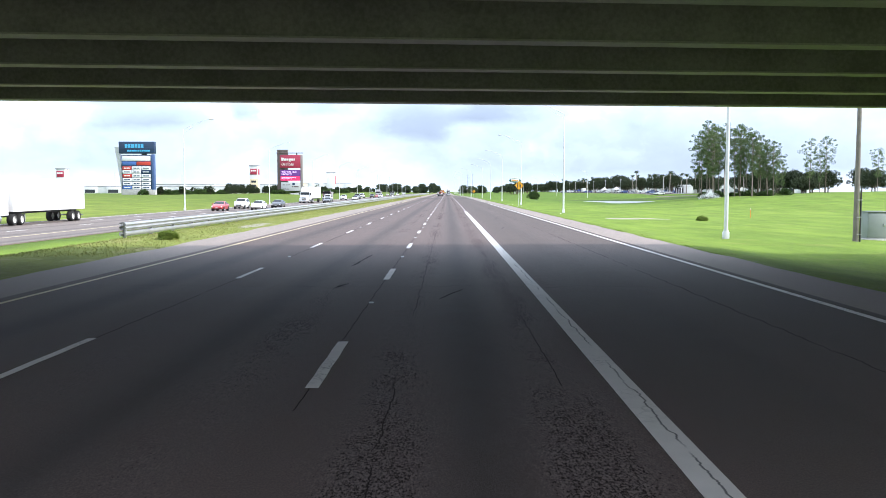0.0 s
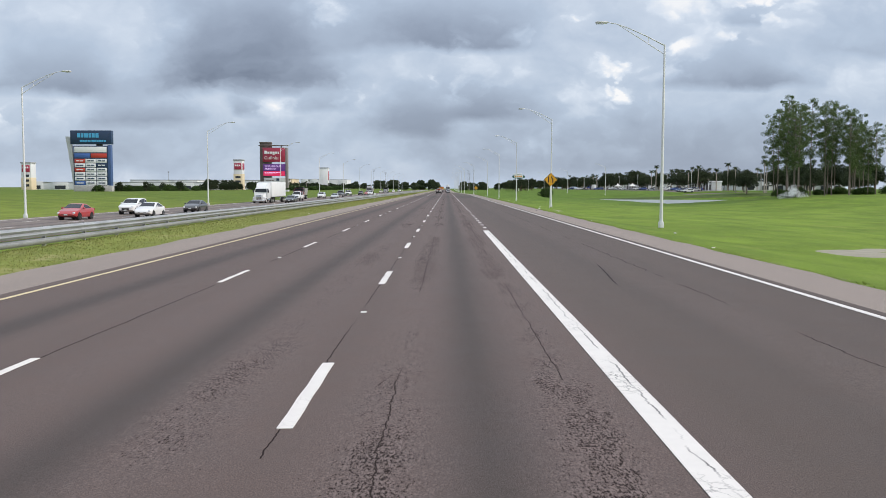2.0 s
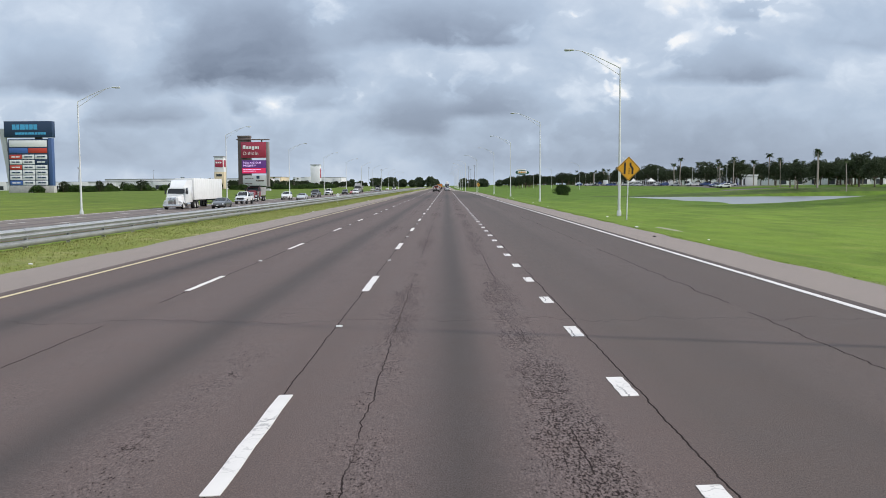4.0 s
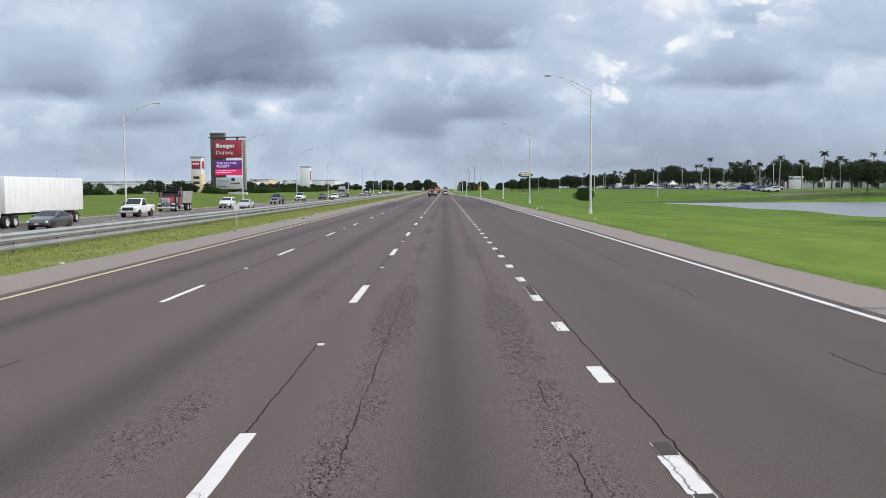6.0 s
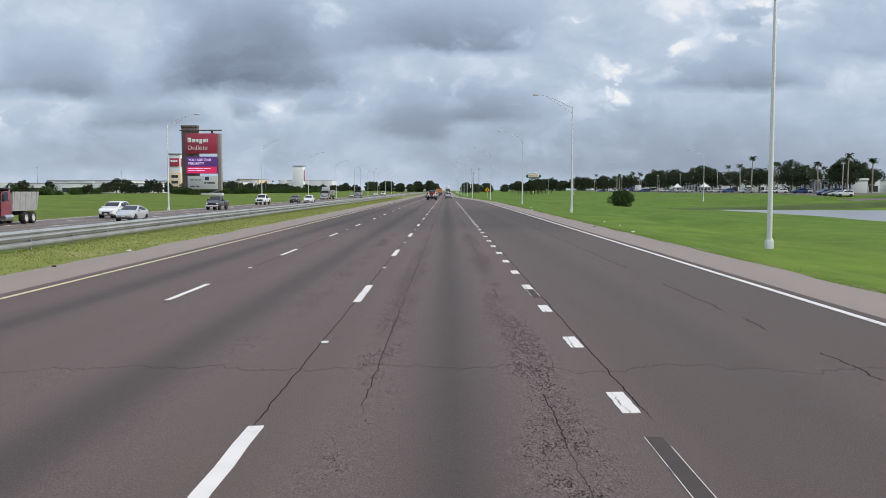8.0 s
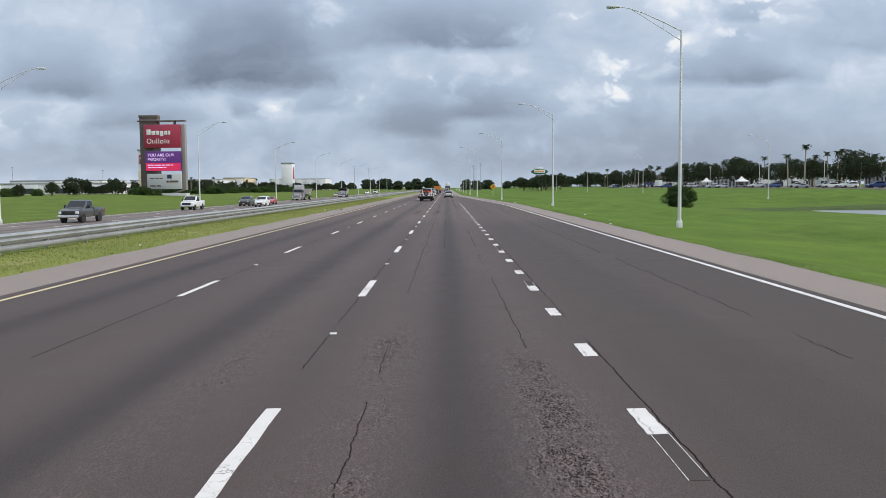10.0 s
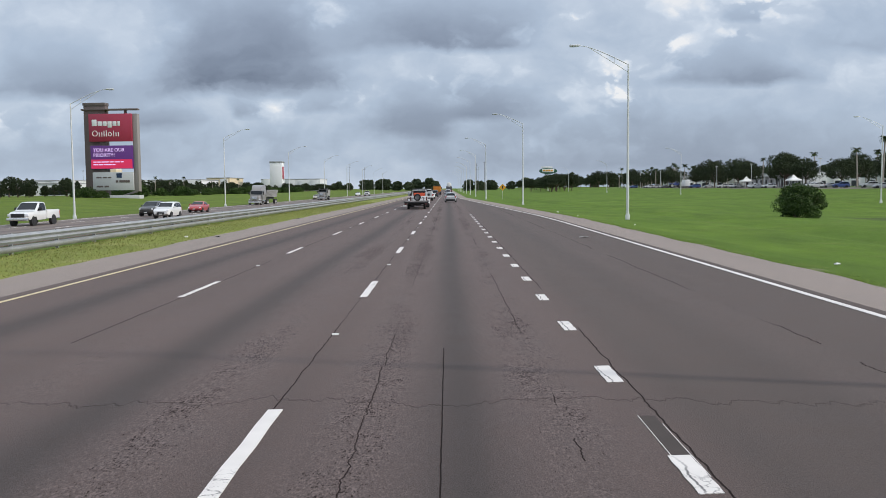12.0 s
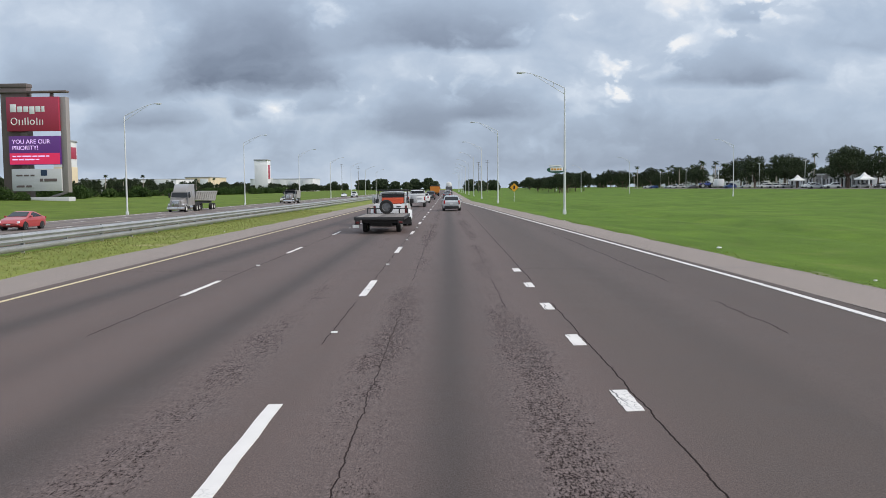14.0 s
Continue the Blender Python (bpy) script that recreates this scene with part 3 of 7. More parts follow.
def build_ground():
    dense_x = sorted(set([-160, -140, -125, -110, -100, -90, -80, -70, -60, -55, -50, -46, -43, -40.1, -40.09, -24.5, -24.49, -22, -20, -18, -16.5, -15.5, -14.6, -12.2, -11.9, -11.5, -11.3] + [round(0.5 * k, 2) for k in range(4, 44)] + [22 + 2 * k for k in range(0, 60)] + [145, 155, 170, 185]))
    dense_y = [-60 + 5.0 * k for k in range(0, 153)] + [720, 750, 800, 850, 900, 1000, 1100, 1200, 1300, 1400]
    xs, ys = axis_steps(dense_x, 4200), axis_steps(dense_y, 4600)
    verts = [(x, y, ground_z(x, y)) for y in ys for x in xs]
    nx = len(xs)
    faces = [(j * nx + i, j * nx + i + 1, (j + 1) * nx + i + 1, (j + 1) * nx + i) for j in range(len(ys) - 1) for i in range(nx - 1)]
    me = bpy.data.meshes.new("ground")
    me.from_pydata(verts, [], faces)
    me.materials.append(GRASS)
    me.materials.append(MEDIAN)
    me.materials.append(BANK)
    cols = nx - 1
    for k, poly in enumerate(me.polygons):
        xa = xs[k % cols]
        if -19.0 < xa < -11.2:
            poly.material_index = 1
        c = poly.center
        if 0.99 < in_pond(c.x, c.y) < 1.22 and (c.y > 374 or (c.x > 100 and c.y > 280)):
            poly.material_index = 2
    me.shade_smooth()
    return tagged(new("ground", me), "bright green mown grass fields beside the motorway", "ground", kind="structure")


build_ground()

# roadways
road = part("road", strip(bmesh.new(), lambda y: (-9.55, edge_right(y) + 0.35), -400, ROAD_END, -0.12, 0.0, step=23.0), ASPHALT, smooth=False)
tagged(road, "worn grey asphalt carriageway with cracked wheel paths", "road", kind="structure")
sh = part("shoulder_right", strip(bmesh.new(), lambda y: (edge_right(y) + 0.35, verge_right(y) + 0.12 * math.sin(y * 0.9) * math.sin(y * 0.23)), -400, ROAD_END, -0.14, -0.004, step=2.0), SHOULDER, smooth=False)
tagged(sh, "paler paved shoulder beside the right edge line", "road shoulder", kind="structure")
sh = part("shoulder_left", strip(bmesh.new(), lambda y: (-11.55 + 0.14 * math.sin(y * 0.7) * math.sin(y * 0.19), -9.55), -400, ROAD_END, -0.14, -0.004, step=2.0), SHOULDER, smooth=False)
tagged(sh, "paved inner shoulder beside the median grass", "road shoulder", kind="structure")
opp = part("road_opposite", strip(bmesh.new(), lambda y: (-39.9, -24.5), -400, ROAD_END, OPP_Z - 0.15, OPP_Z, step=50.0), ASPHALT_FAR, smooth=False)
tagged(opp, "grey asphalt carriageway for oncoming traffic", "road", kind="structure")


def line_mesh(w, l, t=0.006):
    """A painted mark with slightly ragged ends."""
    bm = bmesh.new()
    c = w * 0.07
    n = 5
    edge = [(-w / 2 + c, 0.0), (w / 2 - c, 0.015), (w / 2, c)] + [(w / 2 + (0.006 if k % 2 else -0.005), c + (l - 2 * c) * k / n) for k in range(1, n)] + [(w / 2, l - c), (w / 2 - c, l), (-w / 2 + c, l - 0.012), (-w / 2, l - c)]
    edge += [(-w / 2 + (0.005 if k % 2 else -0.006), c + (l - 2 * c) * k / n) for k in range(n - 1, 0, -1)] + [(-w / 2, c)]
    extrude_profile(bm, edge, "z", 0, t)
    return mesh_from("lane_mark", bm, WHITE_LINE, smooth=False)


# continuous lines
for nm, f, y0, y1, w, mat, lab, z in (
        ("edge_line_right", edge_right, -400, ROAD_END, 0.15, WHITE_LINE, "white right edge line", 0.0),
        ("edge_line_left", lambda y: -9.13, -400, ROAD_END, 0.105, YELLOW_LINE, "faded yellow left edge line", 0.0),
        ("gore_line", lambda y: 1.72, -400, 86.6, 0.30, WHITE_LINE, "broad solid white line that ends on the carriageway", 0.0),
        ("edge_line_opposite", lambda y: -39.0, -400, ROAD_END, 0.15, WHITE_LINE, "white edge line of the opposite carriageway", OPP_Z),
        ("edge_line_opposite", lambda y: -27.9, -400, ROAD_END, 0.15, YELLOW_LINE, "yellow edge line of the opposite carriageway", OPP_Z)):
    ob = part(nm, strip(bmesh.new(), lambda y: (f(y) - w / 2, f(y) + w / 2), y0, y1, z + 0.001, z + 0.007, step=11.0), mat, smooth=False)
    tagged(ob, lab, "road marking", kind="structure")

DASH = line_mesh(0.15, 3.05)
SLIM = line_mesh(0.115, 3.05)
DOT = line_mesh(0.19, 0.92)
dashes = tagged(new("lane_dashes"), "broken white lane lines on the asphalt", "road marking", kind="structure")
for x in (-1.83, -5.66):
    k = -2
    while 12.192 * k < 1000:
        ob = new("dash", DASH if x > -2 else SLIM)
        ob.location, ob.parent = (x + random.uniform(-0.01, 0.01), 12.192 * k + (0.25 if x < -2 else 0.0), 0.001), dashes
        k += 1
dots = tagged(new("lane_dots"), "short dotted white line between lane and merging lane", "road marking", kind="structure")
y = 140.9 - 14 * 3.6355
while y < 359.5:
    ob = new("dash", DOT)
    ob.location, ob.parent = (1.81, y - 0.46, 0.001), dots
    y += 3.6355
far_dashes = tagged(new("lane_dashes_opposite"), "broken white lane lines of the opposite carriageway", "road marking", kind="structure")
for x in (-31.85, -35.75):
    for k in range(3, 70):
        ob = new("dash", DASH)
        ob.location, ob.parent = (x, 12.192 * k + 4.0, OPP_Z + 0.001), far_dashes

# raised reflectors between the dashes
REFL = worn("reflector_white", (0.62, 0.62, 0.58), 0.4)
bm = bmesh.new()
extrude_profile(bm, [(-0.05, 0), (0.05, 0), (0.022, 0.018), (-0.022, 0.018)], "x", -0.05, 0.05)
RPM = mesh_from("road_reflector", bm, REFL, smooth=False)
for k in range(0, 45):
    for x in ((-1.83, -5.66) if k % 2 else (-1.83,)):
        ob = new("road_reflector", RPM)
        ob.location = (x + 0.02, 12.192 * k + 7.6, 0.0)
        tagged(ob, "small pale raised reflector stuck on the road", "road reflector", "lane reflectors")

# ---- the overpass behind the start ----
EDGE_Y, CLEAR, SKEW = 21.0, 5.26, 0.08
overpass = thing("overpass", "dark steel girder bridge crossing askew over the road", "bridge", kind="structure")


def beam(profile, x0=-75, x1=60):
    """A closed profile of (y, z) swept across the road along the skewed bridge."""
    bm = extrude_profile(bmesh.new(), profile, "x", x0, x1)
    for v in bm.verts:
        v.co.y += SKEW * v.co.x
    return bm


def slab(y0, y1, z0, z1, bevel=0.0):
    return beam([(y0 + bevel, z0), (y1 - bevel, z0), (y1, z0 + bevel), (y1, z1 - bevel), (y1 - bevel, z1), (y0 + bevel, z1), (y0, z1 - bevel), (y0, z0 + bevel)] if bevel else [(y0, z0), (y1, z0), (y1, z1), (y0, z1)])


part("deck", slab(-9, EDGE_Y + 1.6, CLEAR + 1.35, CLEAR + 1.65), CONCRETE, overpass, "grey concrete bridge deck")
part("parapet", slab(EDGE_Y + 1.35, EDGE_Y + 1.6, CLEAR + 1.652, CLEAR + 2.6, 0.03), CONCRETE, overpass)
part("parapet", slab(-9, -8.75, CLEAR + 1.652, CLEAR + 2.6, 0.03), CONCRETE, overpass)
gy = EDGE_Y
while gy > -8.7:
    w, t = 0.26, 0.045
    bm = beam([(gy - 0.02, CLEAR + t), (gy + 0.02, CLEAR + t), (gy + 0.02, CLEAR + 1.31), (gy + w, CLEAR + 1.31), (gy + w, CLEAR + 1.348), (gy - w, CLEAR + 1.348), (gy - w, CLEAR + 1.31), (gy - 0.02, CLEAR + 1.31)])
    girder = part("girder", bm, GIRDER, overpass, smooth=False)
    part("flange", slab(gy - w, gy + w, CLEAR, CLEAR + t, 0.008), FLANGE_LIT, girder, "bottom flange coloured as if catching light", smooth=False)
    gy -= 4.2
for x in (-19.5, 26.0, -52.0):
    wide = 1.0 if x == -19.5 else 1.6
    for cy in (-6, 2, 10):
        bm = bmesh.new()
        rod(bm, (x, cy + SKEW * x, -1.2), (x, cy + SKEW * x, CLEAR - 0.9), 0.55, n=20)
        part("column", bm, CONCRETE, overpass)
    part("pier_cap", beam([(-8.5, CLEAR - 0.9), (13, CLEAR - 0.9), (13, CLEAR - 0.002), (-8.5, CLEAR - 0.002)], x - wide / 2, x + wide / 2), CONCRETE, overpass)

# ---- light poles ----
LENS = worn("lamp_glass", (0.55, 0.57, 0.58), 0.3)


def light_pole(label, group):
    """A tapered mast with a two-rod curved bracket that reaches towards -x."""
    p = thing("street_lamp", label, "street lamp", group)
    part("base", boxed(-0.165, 0.165, -0.165, 0.165, -0.3, 0.40, bevel=0.03), POLE_METAL, p, "square cast transformer base")
    bm = bmesh.new()
    rod(bm, (0, 0, 0.39), (0, 0, 0.50), 0.155, 0.135, 12)
    part("collar", bm, POLE_METAL, p)
    bm = bmesh.new()
    rod(bm, (0, 0, 0.42), (0, 0, 12.4), 0.12, 0.065, 14)
    part("mast", bm, POLE_METAL, p)
    bm = bmesh.new()
    tube(bm, [(0, 0, 12.35), (-1.2, 0, 12.95), (-2.4, 0, 13.48), (-3.3, 0, 13.78), (-3.9, 0, 13.88)], [0.042, 0.038, 0.034, 0.03, 0.03])
    part("bracket_arm", bm, POLE_METAL, p)
    bm = bmesh.new()
    tube(bm, [(0, 0, 11.75), (-1.1, 0, 12.45), (-2.3, 0, 13.2), (-3.1, 0, 13.68)], [0.030, 0.028, 0.026, 0.024])
    part("brace", bm, POLE_METAL, p)
    bm = bmesh.new()
    tube(bm, [(-1.1, 0, 12.45), (-1.1, 0, 12.9)], 0.02, 6)
    part("spacer", bm, POLE_METAL, p)
    bm = bmesh.new()
    box(bm, -4.70, -3.87, -0.15, 0.15, 13.81, 13.95, bevel=0.05)
    head = part("lamp_head", bm, POLE_METAL, p, "flat cobra-head lantern")
    part("lens", boxed(-4.65, -4.15, -0.12, 0.12, 13.765, 13.80, bevel=0.01), LENS, head)
    return p


lamp = light_pole("tall galvanised street lamp with curved double-rod bracket", "roadside street lamps")
right_spots = [(15.6, 40.2), (14.4, 101), (14.5, 165.5), (14.7, 230), (14.76, 294), (14.4, 357.6), (11.5, 422), (8.6, 486)] + [(8.3, 486 + 64.3 * k) for k in range(1, 9)]
left_spots = [(-40.4, 60), (-40.4, 124), (-40.4, 188), (-40.4, 252.5)] + [(-40.4, 317 + 64.3 * k) for k in range(0, 9)]
first = True
for (x, y), turned in [(p, 0) for p in right_spots] + [(p, 180) for p in left_spots]:
    m = pose(x, y, ground_z(x, y), 0, 0, turned)
    if first:
        lamp.matrix_world = m
        first = False
    else:
        copy_thing(lamp, m)

# ---- median guardrail ----
def w_beam(side):
    """The W profile as a thin closed loop, facing side."""
    zz = [0.0, 0.035, 0.10, 0.155, 0.19, 0.225, 0.28, 0.345, 0.38]
    dx = [0.0, 0.035, 0.095, 0.06, 0.005, 0.06, 0.095, 0.035, 0.0]
    outer = [(side * (0.10 + d), 0.34 + z) for d, z in zip(dx, zz)]
    inner = [(side * (0.092 + d), 0.34 + z) for d, z in zip(dx, zz)]
    return outer + inner[::-1]


rail = thing("guardrail", "galvanised double-sided steel guardrail on posts in the median grass", "guardrail", m=pose(-16.2, 0, -0.04))
for side in (1, -1):
    y = 33.0
    while y < 760:
        bm = bmesh.new()
        extrude_profile(bm, w_beam(side), "y", y, y + 7.60)
        part("w_beam", bm, STEEL, rail)
        y += 7.62
bm = bmesh.new()
box(bm, -0.075, -0.065, -0.05, 0.05, -0.3, 0.74)
box(bm, 0.065, 0.075, -0.05, 0.05, -0.3, 0.74)
box(bm, -0.065, 0.065, -0.004, 0.004, -0.3, 0.74)
POST = mesh_from("post", bm, STEEL, smooth=False)
for k in range(190):
    ob = new("post", POST)
    ob.location, ob.parent = (0, 33.3 + 3.81 * k, 0), rail
for side in (1, -1):
    bm = bmesh.new()
    extrude_profile(bm, [(side * 0.088, 0.03), (side * 0.16, 0.09), (side * 0.185, 0.16), (side * 0.17, 0.22), (side * 0.088, 0.27)], "y", 33, 760)
    part("rub_rail", bm, STEEL, rail, "low galvanised channel below the beam")


# ---- ghost strips where old dashes were ground off beside the dots ----
GHOST = worn("ground_off_strip", (0.075, 0.063, 0.058), 0.9, dark=0.7, Specular_IOR_Level=0.15)
ghost = tagged(new("removed_dashes"), "dark grey strips with thin white edges where old dashes were removed", "road marking", kind="structure")
bm = bmesh.new()
box(bm, -0.08, 0.08, 0.8, 2.7, 0, 0.003)
STRIP = mesh_from("strip", bm, GHOST, smooth=False)
bm = bmesh.new()
box(bm, -0.087, -0.08, 0.8, 2.7, 0, 0.005)
box(bm, 0.08, 0.087, 0.9, 2.4, 0, 0.005)
RIMS = mesh_from("strip_edge", bm, WHITE_LINE, smooth=False)
for k in range(12, 25):
    y = 12.192 * k
    for me in (STRIP, RIMS):
        ob = new(me.name, me)
        ob.location, ob.parent = (1.83, y, 0.0005), ghost

# ---- tar streaks on the road under and beyond the bridge ----
TAR = worn("bitumen_streak", (0.030, 0.026, 0.027), 0.9, dark=0.6, Specular_IOR_Level=0.05)
for x0, y0, x1, y1, w in ((-3.12, 16.2, -3.02, 18.3, 0.05), (-3.01, 18.5, -2.93, 20.8, 0.035), (-0.48, 8.2, 0.05, 10.1, 0.035), (-2.9, 10.3, -2.7, 11.2, 0.05), (2.9, 42.0, 3.3, 45.2, 0.022), (3.6, 61.0, 4.1, 66.5, 0.022)):
    bm = bmesh.new()
    left, right = [], []
    for k in range(25):
        f = k / 24
        wob = 0.05 * noise.noise((f * 5, x0, y0)) + 0.02 * noise.noise((f * 17, y0, x0))
        half = w * (0.25 + 0.75 * math.sin(math.pi * f) ** 0.6) * (0.6 + 0.7 * abs(noise.noise((f * 9, y1, 2.0))))
        cx, cy = x0 + (x1 - x0) * f + wob, y0 + (y1 - y0) * f
        left.append((cx - half, cy))
        right.append((cx + half, cy))
    extrude_profile(bm, left + right[::-1], "z", 0.0, 0.003)
    tagged(part("tar_streak", bm, TAR, smooth=False), "dark streak of bitumen in a road crack", "road marking", kind="structure")

# ---- bare sand in the verge ----
SAND = worn("bare_sand", (0.30, 0.275, 0.21), 0.95, dark=0.7, scale=1.2, amount=0.8)
sand = random.Random(3)
for sx, sy, rx, ry in ((17.0, 77.5, 1.8, 2.6), (20.0, 79.5, 2.6, 1.7), (12.2, 140.0, 0.5, 3.0), (-13.0, 48.0, 0.7, 5.0)):
    bm = bmesh.new()
    ring = []
    c = bm.verts.new((sx, sy, ground_z(sx, sy) + 0.03))
    for k in range(40):
        a = 2 * math.pi * k / 40
        r = 1 + 0.30 * noise.noise((math.cos(a) * 1.3 + sx, math.sin(a) * 1.3, sy)) + sand.uniform(-0.015, 0.015)
        x, y = sx + rx * r * math.cos(a), sy + ry * r * math.sin(a)
        ring.append((bm.verts.new((sx + (x - sx) * 0.5, sy + (y - sy) * 0.5, ground_z(sx + (x - sx) * 0.5, sy + (y - sy) * 0.5) + 0.03)), bm.verts.new((x, y, ground_z(x, y) - 0.01))))
    for k in range(40):
        (a0, b0), (a1, b1) = ring[k], ring[(k + 1) % 40]
        bm.faces.new((c, a0, a1))
        bm.faces.new((a0, b0, b1, a1))
    tagged(part("bare_patch", bm, SAND), "patch of bare pale sand worn in the grass", "sand patch", kind="structure")

# ---- vehicles ----
GLASS = Mat("tinted_glass", (0.012, 0.014, 0.016), 0.06)
GLASS.b.inputs["Specular IOR Level"].default_value = 0.4
GLASS = GLASS.m
RUBBER = worn("tyre_rubber", (0.018, 0.018, 0.018), 0.85, dark=0.6)
RIM = worn("alloy_rim", (0.45, 0.46, 0.47), 0.35, 0.6)
RIM_DARK = worn("steel_rim_white", (0.55, 0.55, 0.53), 0.5, 0.1)
RIM_SPARE = worn("dull_spare_rim", (0.16, 0.16, 0.165), 0.5, 0.3)
BLACK = worn("black_plastic", (0.02, 0.02, 0.021), 0.6, dark=0.7)
CHROME = worn("chrome", (0.68, 0.69, 0.70), 0.18, 0.9, dark=0.85)
HEADLIGHT = worn("headlight_lens", (0.75, 0.77, 0.80), 0.12)
TAIL = worn("red_lens", (0.36, 0.012, 0.012), 0.2)
TAIL_DULL = worn("dull_red_lens", (0.11, 0.012, 0.012), 0.35)
PLATE = worn("number_plate", (0.60, 0.61, 0.60), 0.5)
PAINT_WHITE = paint("white_car_paint", (0.74, 0.75, 0.75))
PAINT_SILVER = paint("silver_car_paint", (0.42, 0.44, 0.46), 0.32)
PAINT_RED = paint("red_car_paint", (0.40, 0.018, 0.022))
PAINT_MAROON = paint("maroon_truck_paint", (0.20, 0.020, 0.036))
PAINT_DARK = paint("dark_grey_car_paint", (0.028, 0.031, 0.036))
PAINT_BLACK = paint("black_car_paint", (0.012, 0.012, 0.013))
PAINT_GREY = paint("grey_truck_paint", (0.23, 0.22, 0.215))
PAINT_TAN = paint("beige_car_paint", (0.36, 0.33, 0.26))
PAINT_ORANGE = paint("orange_truck_paint", (0.70, 0.24, 0.02))
ORANGE = worn("orange_board", (0.60, 0.085, 0.030), 0.6, dark=0.75)
ALU = worn("dull_aluminium", (0.42, 0.42, 0.41), 0.5, 0.3, dark=0.65, scale=1.5, amount=0.7)
BOX_WHITE = worn("white_trailer_skin", (0.72, 0.73, 0.73), 0.45, dark=0.82, scale=0.8)
def deck_wood():
    """Weathered planks, each of its own grey."""
    m = Mat("grey_deck_plank", (0.2, 0.18, 0.165), 0.9)
    info = m.node("ShaderNodeObjectInfo")
    grain = m.noise(6.0, 5, 0.65, stretch=(6.0, 0.5, 1.0))
    tone = m.ramp(info.outputs["Random"], (0.0, (0.10, 0.088, 0.08)), (1.0, (0.27, 0.245, 0.225)))
    m.color(m.mix(0.7, tone, m.ramp(grain, (0.35, (0.5, 0.48, 0.46)), (0.65, (1.25, 1.22, 1.2))), "MULTIPLY"))
    m.bump(grain, 0.2, 0.01)
    return m.m


DECK_WOOD = deck_wood()
BLACK_STEEL = worn("black_steel_frame", (0.025, 0.025, 0.026), 0.55, dark=0.6)


def loft(bm, rings):
    made = [[bm.verts.new(p) for p in ring] for ring in rings]
    n = len(made[0])
    for a, b in zip(made, made[1:]):
        for k in range(n):
            bm.faces.new((a[k], a[(k + 1) % n], b[(k + 1) % n], b[k]))
    bm.faces.new(made[0][::-1])
    bm.faces.new(made[-1])
    bmesh.ops.recalc_face_normals(bm, faces=bm.faces[:])
    return bm


def shell_ring(y, zb, zt, hw, crown=0.03):
    h = zt - zb
    half = [(0.78 * hw, zb), (0.96 * hw, zb + 0.14 * h), (hw, zb + 0.45 * h), (0.985 * hw, zb + 0.75 * h), (0.93 * hw, zb + 0.94 * h), (0.80 * hw, zt), (0.35 * hw, zt + crown)]
    return [(x, y, z) for x, z in half] + [(-x, y, z) for x, z in reversed(half)]


def panel(quad, inset=0.06, out=0.012, thick=0.02):
    """A pane laid on a four-cornered face, shrunk and slightly proud of it."""
    q = [Vector(p) for p in quad]
    c = sum(q, Vector()) / 4
    n = (q[1] - q[0]).cross(q[3] - q[0]).normalized()
    inner = []
    for i in range(4):
        a, b = (q[(i + 1) % 4] - q[i]).normalized(), (q[(i - 1) % 4] - q[i]).normalized()
        s = max(0.3, a.cross(b).length)
        inner.append(q[i] + (a + b) * inset / s)
    bm = bmesh.new()
    top = [bm.verts.new(p + n * out) for p in inner]
    low = [bm.verts.new(p + n * (out - thick)) for p in inner]
    bm.faces.new(top)
    bm.faces.new(low[::-1])
    for k in range(4):
        bm.faces.new((low[k], low[(k + 1) % 4], top[(k + 1) % 4], top[k]))
    return bm


WHEELS = {}


